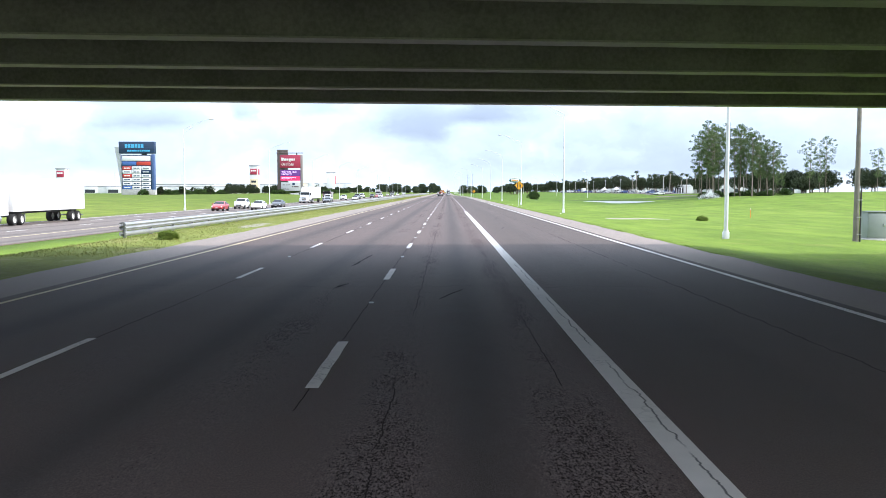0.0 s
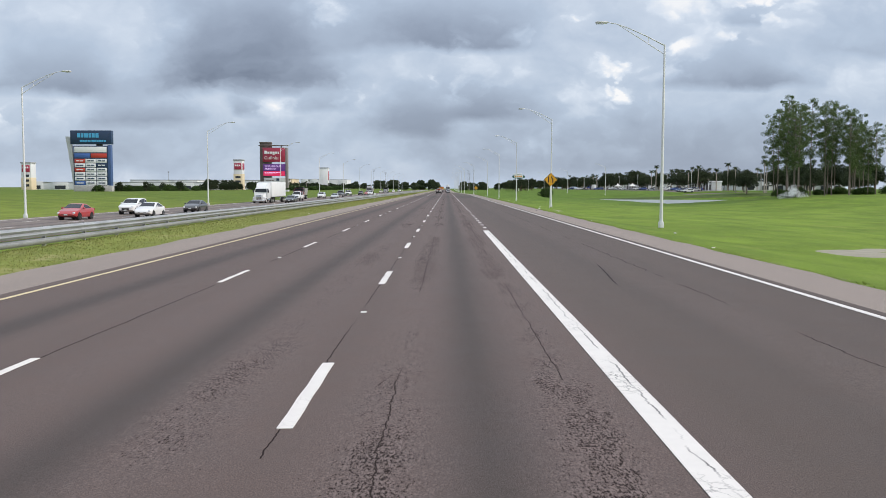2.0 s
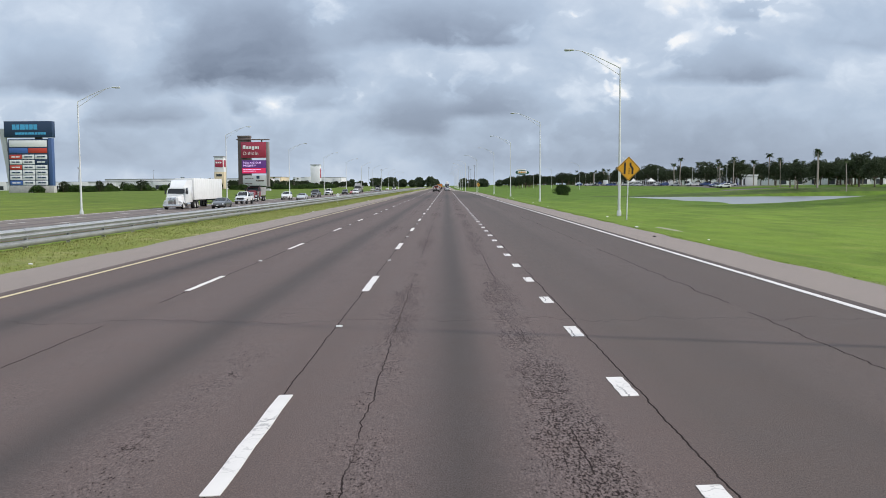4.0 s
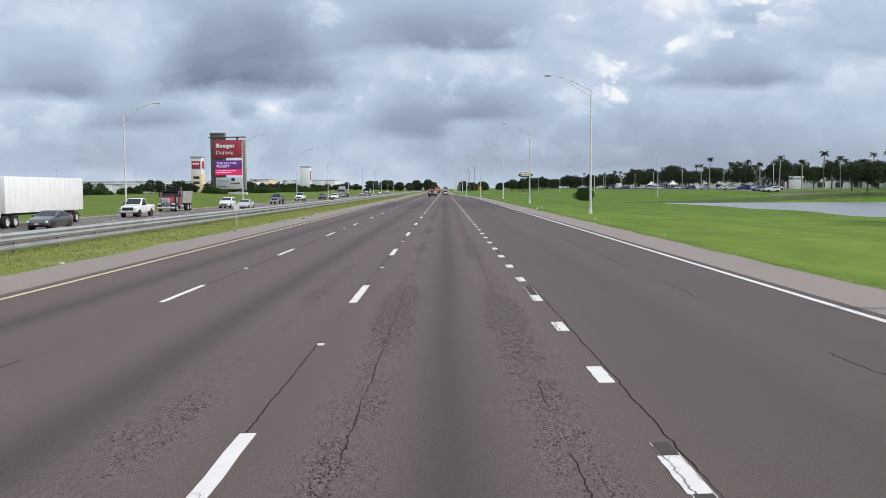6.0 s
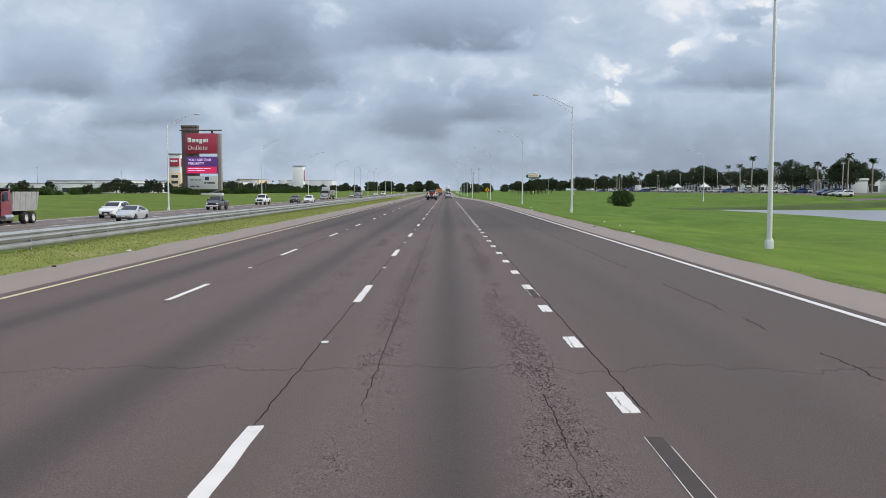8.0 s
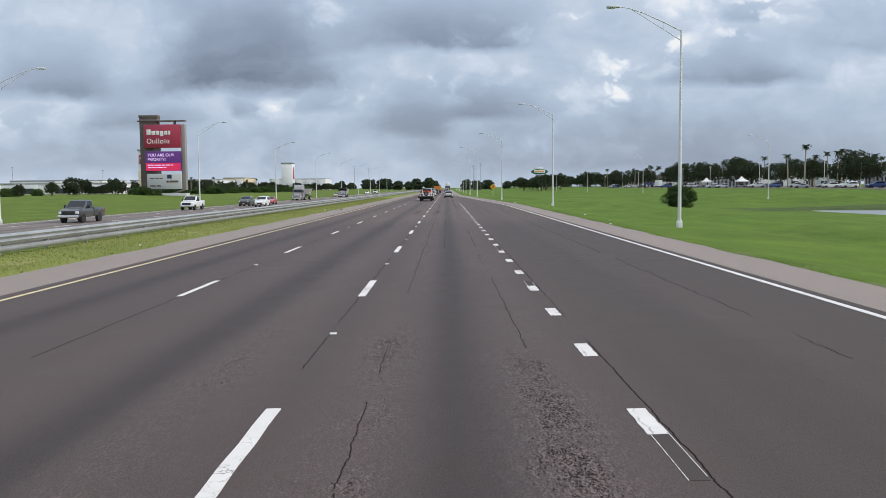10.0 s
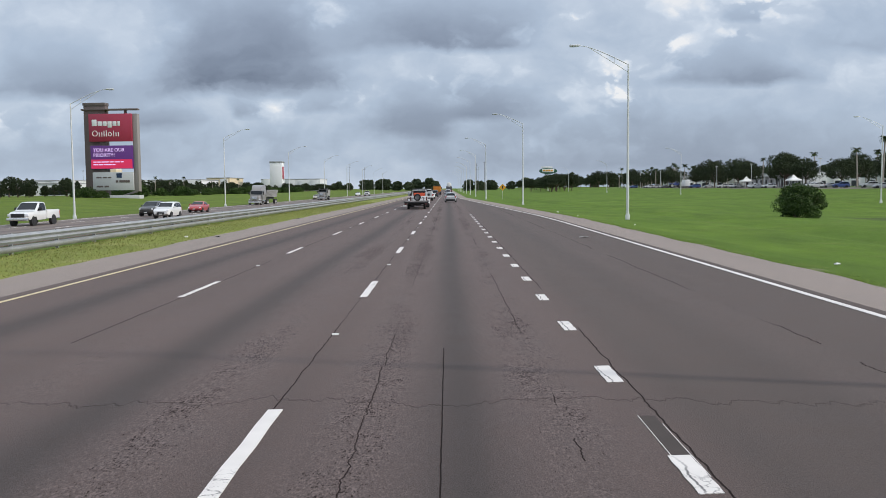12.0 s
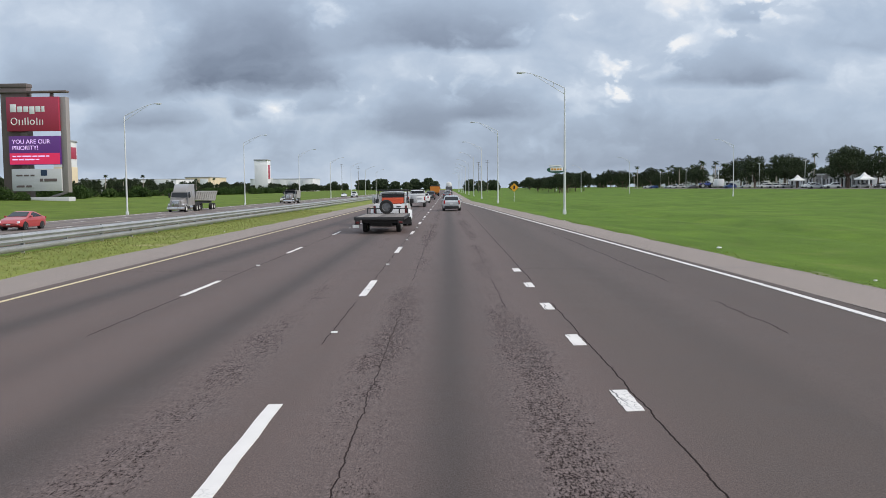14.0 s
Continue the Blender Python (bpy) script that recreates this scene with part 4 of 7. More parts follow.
def wheel(parent, x, y, r, w, rim=None, dual=False):
    """Tyre with a rim under it, axle along x."""
    rim = rim or RIM
    key = (round(r, 3), round(w, 3), rim.name)
    if key not in WHEELS:
        prof = [(-0.5, 0.62), (-0.5, 0.90), (-0.38, 0.985), (0.0, 1.0), (0.38, 0.985), (0.5, 0.90), (0.5, 0.62)]
        bm = bmesh.new()
        n = 22
        rings = [[bm.verts.new((px * w, pr * r * math.cos(2 * math.pi * k / n), pr * r * math.sin(2 * math.pi * k / n))) for k in range(n)] for px, pr in prof]
        for a, b in zip(rings, rings[1:]):
            for k in range(n):
                bm.faces.new((a[k], a[(k + 1) % n], b[(k + 1) % n], b[k]))
        bmesh.ops.recalc_face_normals(bm, faces=bm.faces[:])
        tyre = mesh_from("wheel", bm, RUBBER)
        bm = bmesh.new()
        for s in (-1, 1):
            c = bm.verts.new((s * w * 0.30, 0, 0))
            r1 = [bm.verts.new((s * w * 0.34, 0.30 * r * math.cos(2 * math.pi * k / 20), 0.30 * r * math.sin(2 * math.pi * k / 20))) for k in range(20)]
            r2 = [bm.verts.new((s * w * (0.20 if k % 4 < 2 else 0.33), 0.56 * r * math.cos(2 * math.pi * k / 20), 0.56 * r * math.sin(2 * math.pi * k / 20))) for k in range(20)]
            r3 = [bm.verts.new((s * w * 0.46, 0.64 * r * math.cos(2 * math.pi * k / 20), 0.64 * r * math.sin(2 * math.pi * k / 20))) for k in range(20)]
            for k in range(20):
                j = (k + 1) % 20
                bm.faces.new((c, r1[k], r1[j]))
                bm.faces.new((r1[k], r2[k], r2[j], r1[j]))
                bm.faces.new((r2[k], r3[k], r3[j], r2[j]))
        bmesh.ops.recalc_face_normals(bm, faces=bm.faces[:])
        WHEELS[key] = (tyre, mesh_from("rim", bm, rim))
    tyre, rm = WHEELS[key]
    ob = new("wheel", tyre)
    ob.location, ob.parent = (x, y, r), parent
    ri = new("rim", rm)
    ri.parent = ob
    return ob


def arch(parent, x, y, r, hw):
    """Dark wheel well behind a wheel, just proud of the side."""
    bm = bmesh.new()
    s = 1 if x > 0 else -1
    rod(bm, (s * (hw - 0.25), y, r * 1.02), (s * (hw + 0.006), y, r * 1.02), r * 1.17, n=22)
    part("wheel_well", bm, BLACK, parent)


def lights(p, L, hw, zf, zr, tall=False):
    for s in (-1, 1):
        bm = boxed(s * hw * 0.92 - 0.17, s * hw * 0.92 + 0.10 * 0, L / 2 - 0.26, L / 2 - 0.03, zf - 0.08, zf + 0.07, bevel=0.03) if s > 0 else boxed(-hw * 0.92, -hw * 0.92 + 0.17, L / 2 - 0.26, L / 2 - 0.03, zf - 0.08, zf + 0.07, bevel=0.03)
        part("headlight", bm, HEADLIGHT, p, "clear headlight")
        h = 0.20 if tall else 0.09
        x0, x1 = sorted((s * hw * 0.93, s * hw * (0.74 if tall else 0.60)))
        part("tail_light", boxed(x0, x1, -L / 2 + 0.0, -L / 2 + 0.18, zr - h, zr + h, bevel=0.02), TAIL, p, "red tail light")


def mirrors(p, paint_mat, y, z, hw):
    for s in (-1, 1):
        x0, x1 = sorted((s * hw * 0.97, s * (hw * 0.97 + 0.20)))
        part("door_mirror", boxed(x0, x1, y - 0.06, y + 0.07, z, z + 0.15, bevel=0.03), paint_mat, p)


def eased(keys, y, soft=0.16):
    """A height or width along the car, from (y, value) pairs, with rounded bends."""
    total = 0.0
    for k in range(-3, 4):
        q = y + soft * k / 3
        v = keys[0][1]
        for (a, va), (b, vb) in zip(keys, keys[1:]):
            if q >= a:
                v = va + (vb - va) * min(1.0, (q - a) / (b - a))
        total += v
    return total / 7


def grid_pane(points, lift):
    """A thin curved pane from rows of points, lifted along its own normals."""
    bm = bmesh.new()
    rows = [[bm.verts.new(p) for p in row] for row in points]
    for r0, r1 in zip(rows, rows[1:]):
        for k in range(len(r0) - 1):
            bm.faces.new((r0[k], r0[k + 1], r1[k + 1], r1[k]))
    bm.normal_update()
    c = sum((v.co for v in bm.verts), Vector()) / len(bm.verts)
    out = c - Vector((0, c.y * 0.6, 0.55))
    if sum((f.normal.dot(out) for f in bm.faces)) < 0:
        bmesh.ops.reverse_faces(bm, faces=bm.faces[:])
    bm.normal_update()
    for v in bm.verts:
        v.co += v.normal * lift
    bmesh.ops.solidify(bm, geom=bm.faces[:], thickness=0.012)
    return bm


def rounded_shell(p, paint_mat, keys, belt, roof, hw, rw, ends, cuts, zlow, tuck=0.20):
    """Body and greenhouse in one smooth skin with curved panes on it: keys give the centre line's height."""
    (y_rear, y_front), (wr0, wr1), (wf0, wf1) = ends

    def side_x(z):
        return hw * 0.955 - (hw * 0.955 - rw) * min(1.0, max(0.0, (z - belt) / (roof - belt))) ** 1.25

    def plan(y):
        d = min(1.0, (y - y_rear) / 0.75)
        f = min(1.0, (y_front - y) / 1.0)
        return (1.0 - tuck + tuck * math.sin(math.pi / 2 * max(0.0, d)) ** 0.7) * (0.74 + 0.26 * math.sin(math.pi / 2 * max(0.0, f)) ** 0.7)

    rings = []
    n = 34
    for i in range(n + 1):
        y = y_rear + (y_front - y_rear) * i / n
        top = eased(keys, y)
        k = plan(y)
        sh = min(belt, top - 0.05)
        lo = zlow + 0.16 * (1 - k) / 0.2
        pts = [(0.70 * hw * k, lo), (0.93 * hw * k, lo + 0.04), (0.985 * hw * k, lo + 0.3 * (sh - lo)), (hw * k, lo + 0.62 * (sh - lo)), (0.985 * hw * k, lo + 0.86 * (sh - lo)), (side_x(sh) * k, sh)]
        rail = max(sh + 0.004, top - 0.075)
        for f in (0.34, 0.68, 1.0):
            z = sh + (rail - sh) * f
            pts.append((side_x(z) * k, z))
        xr = side_x(rail) * k
        pts += [(xr * 0.93, top - 0.035), (xr * 0.72, top - 0.010), (xr * 0.35, top)]
        rings.append([(x, y, z) for x, z in pts] + [(-x, y, z) for x, z in reversed(pts)])
    body = part("body", loft(bmesh.new(), rings), paint_mat, p)

    def across(y, v):
        top = eased(keys, y)
        xr = side_x(max(belt, top - 0.075)) * plan(y)
        return (xr * v, y, top - 0.010 * v * v - 0.02 * max(0.0, abs(v) - 0.72))

    for name, (a, b) in (("rear_window", (wr0, wr1)), ("windscreen", (wf0, wf1))):
        rows = [[across(a + (b - a) * j / 6, -0.86 + 1.72 * k / 8) for k in range(9)] for j in range(7)]
        part(name, grid_pane(rows, 0.012), GLASS, body, "dark " + name.replace("_", " "))
    lo, hi = belt + 0.045, roof - 0.115

    def limit(z, y0, y1):
        for j in range(40):
            y = y0 + (y1 - y0) * j / 39
            if eased(keys, y) - 0.10 >= z:
                return y
        return y1
    mid = (wr1 + wf0) / 2
    for s in (-1, 1):
        for f0, f1 in zip(cuts, cuts[1:]):
            rows = []
            for j in range(5):
                z = lo + (hi - lo) * j / 4
                a, b = limit(z, y_rear, mid) + 0.10, limit(z, y_front, mid) - 0.10
                rows.append([(s * side_x(z) * plan(y), y, z) for y in (a + (b - a) * (f0 + 0.012 + (f1 - f0 - 0.024) * q / 4) for q in range(5))])
            part("side_window", grid_pane(rows, 0.010), GLASS, body, "dark side window")
    return body


def car(name, label, paint_mat, kind, m, L=4.7, hw=0.90):
    """A saloon, hatchback or sport-utility car that faces +y."""
    p = thing(name, label, "car", "traffic on the motorway", m)
    tall = kind == "suv"
    belt = {"sedan": 0.94, "hatch": 0.99, "suv": 1.10}[kind]
    roof = {"sedan": 1.45, "hatch": 1.52, "suv": 1.74}[kind]
    e = L / 2
    nose = 0.94 if tall else 0.74
    rear = {"sedan": 1.03, "hatch": 1.0, "suv": 1.08}[kind]
    bonnet = {"sedan": 0.99, "hatch": 1.03, "suv": 1.16}[kind]
    if kind == "sedan":
        keys = [(-e, 0.72), (-e + 0.06, rear - 0.04), (-e + 0.70, rear + 0.04), (-e + 1.55, roof - 0.04), (-e + 1.95, roof), (e - 2.25, roof - 0.02), (e - 1.25, bonnet), (e - 0.3, nose + 0.07), (e - 0.04, nose - 0.12), (e, nose - 0.25)]
        ends = ((-e, e), (-e + 0.80, -e + 1.46), (e - 1.36, e - 2.12))
        cuts = (0.0, 0.48, 1.0)
    else:
        up = 0.42 if kind == "hatch" else 0.30
        keys = [(-e, 0.75), (-e + 0.05, rear - 0.03), (-e + 0.14, rear + 0.02), (-e + up + 0.14, roof - 0.06), (-e + 1.1, roof), (e - 2.25, roof - 0.03), (e - 1.32, bonnet), (e - 0.32, nose + 0.10), (e - 0.05, nose - 0.06), (e, nose - 0.2)]
        ends = ((-e, e), (-e + 0.17, -e + up + 0.10), (e - 1.42, e - 2.10))
        cuts = (0.0, 0.30, 0.64, 1.0)
    rounded_shell(p, paint_mat, keys, belt, roof, hw, hw * (0.78 if tall else 0.68), ends, cuts, 0.27 if tall else 0.20)
    r = 0.37 if tall else 0.33
    for s in (-1, 1):
        for wy in (-e + 0.98, e - 0.92):
            arch(p, s * hw, wy, r, hw * 0.985)
            wheel(p, s * (hw - 0.10), wy, r, 0.22)
    lights(p, L, hw * 0.94, nose - 0.10, rear - 0.15, kind != "sedan")
    part("grille", boxed(-hw * 0.45, hw * 0.45, e - 0.10, e + 0.004, 0.44, nose - 0.24, bevel=0.02), BLACK, p)
    part("rear_bumper", boxed(-hw * 0.78, hw * 0.78, -e - 0.05, -e + 0.12, 0.26, 0.52, bevel=0.05), BLACK if kind != "sedan" else paint_mat, p)
    part("number_plate", boxed(-0.16, 0.16, -e - 0.045, -e - 0.002, 0.62, 0.75), PLATE, p)
    part("number_plate", boxed(-0.16, 0.16, e - 0.02, e + 0.02, 0.42, 0.53), PLATE, p)
    mirrors(p, paint_mat, e - 1.62, belt + 0.02, hw)
    return p


def pickup(name, label, paint_mat, m, L=5.9, hw=0.98, dually=False, rack=False, cap=False):
    """A pickup truck that faces +y, with an open bed of four walls."""
    p = thing(name, label, "pickup truck", "traffic on the motorway", m)
    e, low, belt, nose, roof = L / 2, 0.46, 1.26, 1.16, 2.06
    cab_r, cab_f = -0.35, e - 1.35
    keys = [(cab_r - 0.05, roof - 0.05), (cab_r + 0.25, roof), (cab_f - 0.95, roof - 0.01), (cab_f - 0.05, belt + 0.06), (e - 0.25, nose + 0.04), (e - 0.06, nose - 0.04), (e, nose - 0.12)]
    rounded_shell(p, paint_mat, keys, belt - 0.03, roof, hw, hw * 0.80, ((cab_r - 0.05, e), (cab_r + 0.3, cab_r + 0.35), (cab_f - 0.12, cab_f - 0.84)), (0.0, 0.45, 1.0), low, 0.03)
    part("back_window", boxed(-hw * 0.72, hw * 0.72, cab_r - 0.075, cab_r - 0.04, belt + 0.07, roof - 0.13, bevel=0.02), GLASS, p, "dark window in the cab's back")
    bed = -0.42
    for s in (-1, 1):
        x0, x1 = sorted((s * hw, s * (hw - 0.09)))
        part("bed_side", boxed(x0, x1, -e + 0.04, bed, low + 0.1, belt + 0.08, bevel=0.03), paint_mat, p)
    part("tailgate", boxed(-hw + 0.10, hw - 0.10, -e, -e + 0.07, low + 0.22, belt + 0.06, bevel=0.02), paint_mat, p)
    part("bed_floor", boxed(-hw + 0.09, hw - 0.09, -e + 0.07, bed, low + 0.15, low + 0.25), BLACK, p)
    part("bulkhead", boxed(-hw + 0.09, hw - 0.09, bed - 0.06, bed, low + 0.25, belt + 0.06), paint_mat, p)
    bumper = part("rear_bumper", boxed(-hw * 0.95, hw * 0.95, -e - 0.16, -e + 0.02, low + 0.02, low + 0.22, bevel=0.03), CHROME, p)
    part("number_plate", boxed(-0.16, 0.16, -e - 0.175, -e - 0.155, low + 0.06, low + 0.19), PLATE, bumper)
    part("front_bumper", boxed(-hw * 0.95, hw * 0.95, e - 0.06, e + 0.12, low, low + 0.25, bevel=0.05), CHROME, p)
    part("grille", boxed(-hw * 0.60, hw * 0.60, e - 0.08, e + 0.03, low + 0.28, nose - 0.08, bevel=0.04), BLACK, p)
    for s in (-1, 1):
        x0, x1 = sorted((s * hw * 0.62, s * hw * 0.90))
        part("headlight", boxed(x0, x1, e - 0.22, e + 0.01, nose - 0.32, nose - 0.12, bevel=0.03), HEADLIGHT, p)
        x0, x1 = sorted((s * (hw + 0.006), s * (hw - 0.14)))
        part("tail_light", boxed(x0, x1, -e - 0.006, -e + 0.10, belt - 0.46, belt - 0.02, bevel=0.02), TAIL_DULL if rack else TAIL, p, "tall red tail light")
    r = 0.41
    for s in (-1, 1):
        arch(p, s * hw, e - 1.0, r, hw * 0.985)
        wheel(p, s * (hw - 0.13), e - 1.0, r, 0.26)
        if dually:
            bm = bmesh.new()
            x0, x1 = sorted((s * (hw - 0.02), s * (hw + 0.24)))
            loft(bm, [[(x0, -e + 0.75, 0.45), (x1, -e + 0.78, 0.45), (x1, -e + 0.85, 0.62), (x0, -e + 0.80, 0.72)], [(x0, -e + 0.95, 0.45), (x1, -e + 0.95, 0.45), (x1, -e + 1.0, 0.93), (x0, -e + 1.0, 1.02)],
                      [(x0, -e + 1.75, 0.45), (x1, -e + 1.75, 0.45), (x1, -e + 1.70, 0.93), (x0, -e + 1.70, 1.02)], [(x0, -e + 2.0, 0.45), (x1, -e + 1.95, 0.45), (x1, -e + 1.90, 0.62), (x0, -e + 1.95, 0.72)]])
            part("fender", bm, paint_mat, p, "flared rear fender")
            wheel(p, s * (hw + 0.09), -e + 1.35, r, 0.25, RIM_DARK)
            wheel(p, s * (hw - 0.20), -e + 1.35, r, 0.25, RIM_DARK)
        else:
            arch(p, s * hw, -e + 1.25, r, hw * 1.0)
            wheel(p, s * (hw - 0.13), -e + 1.25, r, 0.26)
        part("mud_flap", boxed(*sorted((s * (hw - 0.30), s * (hw + (0.2 if dually else 0.0)))), -e + 0.72, -e + 0.74, 0.12, 0.55), BLACK, p)
        x0, x1 = sorted((s * hw * 0.97, s * (hw * 0.97 + 0.26)))
        part("door_mirror", boxed(x0, x1, cab_f - 0.65, cab_f - 0.55, belt + 0.05, belt + 0.32, bevel=0.03), BLACK, p)
    if rack:
        # black headache rack over the cab, orange boards behind the rear window
        for s in (-1, 1):
            bm = bmesh.new()
            tube(bm, [(s * 0.92, -0.55, belt + 0.05), (s * 0.92, -0.52, 1.85), (s * 0.88, -0.50, 2.10)], 0.035, 8)
            part("rack_upright", bm, BLACK_STEEL, p, "black tubular rack upright")
            bm = bmesh.new()
            tube(bm, [(s * 0.95, -e + 0.5, belt + 0.08), (s * 0.95, -e + 0.5, belt + 0.45)], 0.02, 6)
            part("stake", bm, BLACK_STEEL, p)
            x0, x1 = sorted((s * 1.0, s * 1.42))
            part("tow_mirror", boxed(x0, x1, cab_f - 0.5, cab_f - 0.40, 1.32, 1.84, bevel=0.04), PAINT_SILVER, p, "large square towing mirror")
        part("rack_bar", boxed(-0.98, 0.98, -0.60, -0.42, 2.06, 2.17, bevel=0.03), BLACK_STEEL, p, "black light bar across the cab roof")
        part("rack_bar", boxed(-0.85, 0.85, -0.58, -0.52, 1.80, 1.83, bevel=0.01), BLACK_STEEL, p)
        part("brake_light", boxed(-0.22, 0.22, cab_r + 0.06, cab_r + 0.13, 1.98, 2.03, bevel=0.01), TAIL, p)
        part("orange_board", boxed(-0.66, 0.66, -0.72, -0.66, belt + 0.08, belt + 0.42, bevel=0.01), ORANGE, p, "bright orange board standing in the bed")
        part("orange_board", boxed(-0.62, 0.55, -0.80, -0.76, belt + 0.04, belt + 0.16, bevel=0.01), ORANGE, p)
        part("emblem", boxed(-0.62, -0.40, -e - 0.012, -e + 0.0, belt - 0.16, belt - 0.11), BLACK, p)
        part("emblem", boxed(0.36, 0.62, -e - 0.012, -e + 0.0, belt - 0.12, belt - 0.06), BLACK, p)
    if cap:
        part("tool_box", boxed(-hw + 0.02, hw - 0.02, -e + 0.25, bed, belt + 0.08, belt + 0.34, bevel=0.04), paint_mat, p, "white utility box on the bed")
        for x in (-0.82, 0.75):
            part("rack_post", boxed(x, x + 0.07, -0.70, -0.63, belt + 0.34, belt + 0.80, bevel=0.01), BLACK_STEEL, p)
        part("rack_bar", boxed(-0.85, 0.85, -0.70, -0.63, belt + 0.80, belt + 0.87, bevel=0.01), BLACK_STEEL, p, "black bar of the ladder rack")
        part("tailgate_trim", boxed(-0.6, 0.6, -e - 0.012, -e, belt - 0.35, belt - 0.15), PAINT_SILVER, p)
    return p


def flatbed_trailer(m):
    """A plank-decked trailer that faces +y; the deck's rear edge is at y = 0."""
    p = thing("flatbed_trailer", "black steel flatbed trailer with weathered plank deck and spare wheel", "trailer", "", m)
    W, L, z = 1.25, 6.3, 0.83
    for k in range(9):
        x0 = -W + 0.06 + k * (2 * W - 0.12) / 9
        part("plank", boxed(x0 + 0.006, x0 + (2 * W - 0.12) / 9 - 0.006, 0.05, L - 0.05, z - 0.045, z - random.uniform(0, 0.006), bevel=0.006, segments=1), DECK_WOOD, p, smooth=False)
    for s in (-1, 1):
        part("side_rail", boxed(*sorted((s * W, s * (W - 0.06))), 0, L, z - 0.15, z + 0.012, bevel=0.01), BLACK_STEEL, p)
        part("tail_light", boxed(*sorted((s * (W - 0.10), s * (W - 0.28))), -0.05, -0.005, z - 0.31, z - 0.21, bevel=0.015), TAIL_DULL, p)
        part("light_bracket", boxed(*sorted((s * (W - 0.06), s * (W - 0.32))), -0.004, 0.02, z - 0.36, z - 0.15), BLACK_STEEL, p)
        wheel(p, s * 0.86, 2.0, 0.40, 0.24, RIM_DARK)
        wheel(p, s * 0.86, 2.95, 0.40, 0.24, RIM_DARK)
        bm = bmesh.new()
        tube(bm, [(s * 0.8, L - 0.2, z - 0.12), (s * 0.35, L + 0.8, 0.62), (0, L + 1.6, 0.58)], 0.05, 8)
        part("drawbar", bm, BLACK_STEEL, p)
        part("rail_post", boxed(*sorted((s * 0.62, s * 0.70)), L - 0.10, L - 0.03, z, z + 0.28, bevel=0.01), BLACK_STEEL, p)
        part("rail_post", boxed(*sorted((s * 1.10, s * 1.16)), L - 0.10, L - 0.03, z, z + 0.28, bevel=0.01), BLACK_STEEL, p)
    part("rear_beam", boxed(-W + 0.06, W - 0.06, 0.0, 0.06, z - 0.15, z + 0.006, bevel=0.01), BLACK_STEEL, p)
    part("front_beam", boxed(-W + 0.06, W - 0.06, L - 0.05, L + 0.02, z - 0.16, z + 0.012, bevel=0.01), BLACK_STEEL, p)
    part("cross_beam", boxed(-0.9, 0.9, 0.5, 0.62, z - 0.30, z - 0.16), BLACK_STEEL, p)
    part("ramp_box", boxed(-0.55, 0.55, 0.9, 1.4, z - 0.46, z - 0.16, bevel=0.02), BLACK_STEEL, p)
    for y in (2.0, 2.95):
        bm = bmesh.new()
        rod(bm, (-0.8, y, 0.40), (0.8, y, 0.40), 0.05, n=8)
        part("axle", bm, BLACK_STEEL, p)
    part("front_rail", boxed(-1.16, 1.16, L - 0.10, L - 0.03, z + 0.25, z + 0.31, bevel=0.01), BLACK_STEEL, p, "low black rail across the deck front")
    spare = wheel(p, -0.05, L - 0.22, 0.40, 0.25, RIM_SPARE)
    spare.name = "spare_wheel"
    spare.matrix_local = pose(-0.05, L - 0.24, z + 0.38, -8, 0, 90)
    part("number_plate", boxed(-W - 0.06, -W + 0.25, -0.03, -0.015, z - 0.52, z - 0.37), PLATE, p, "white plate on a bracket")
    part("plate_bracket", boxed(-W + 0.05, -W + 0.10, -0.014, 0.004, z - 0.52, z - 0.15), BLACK_STEEL, p)
    return p


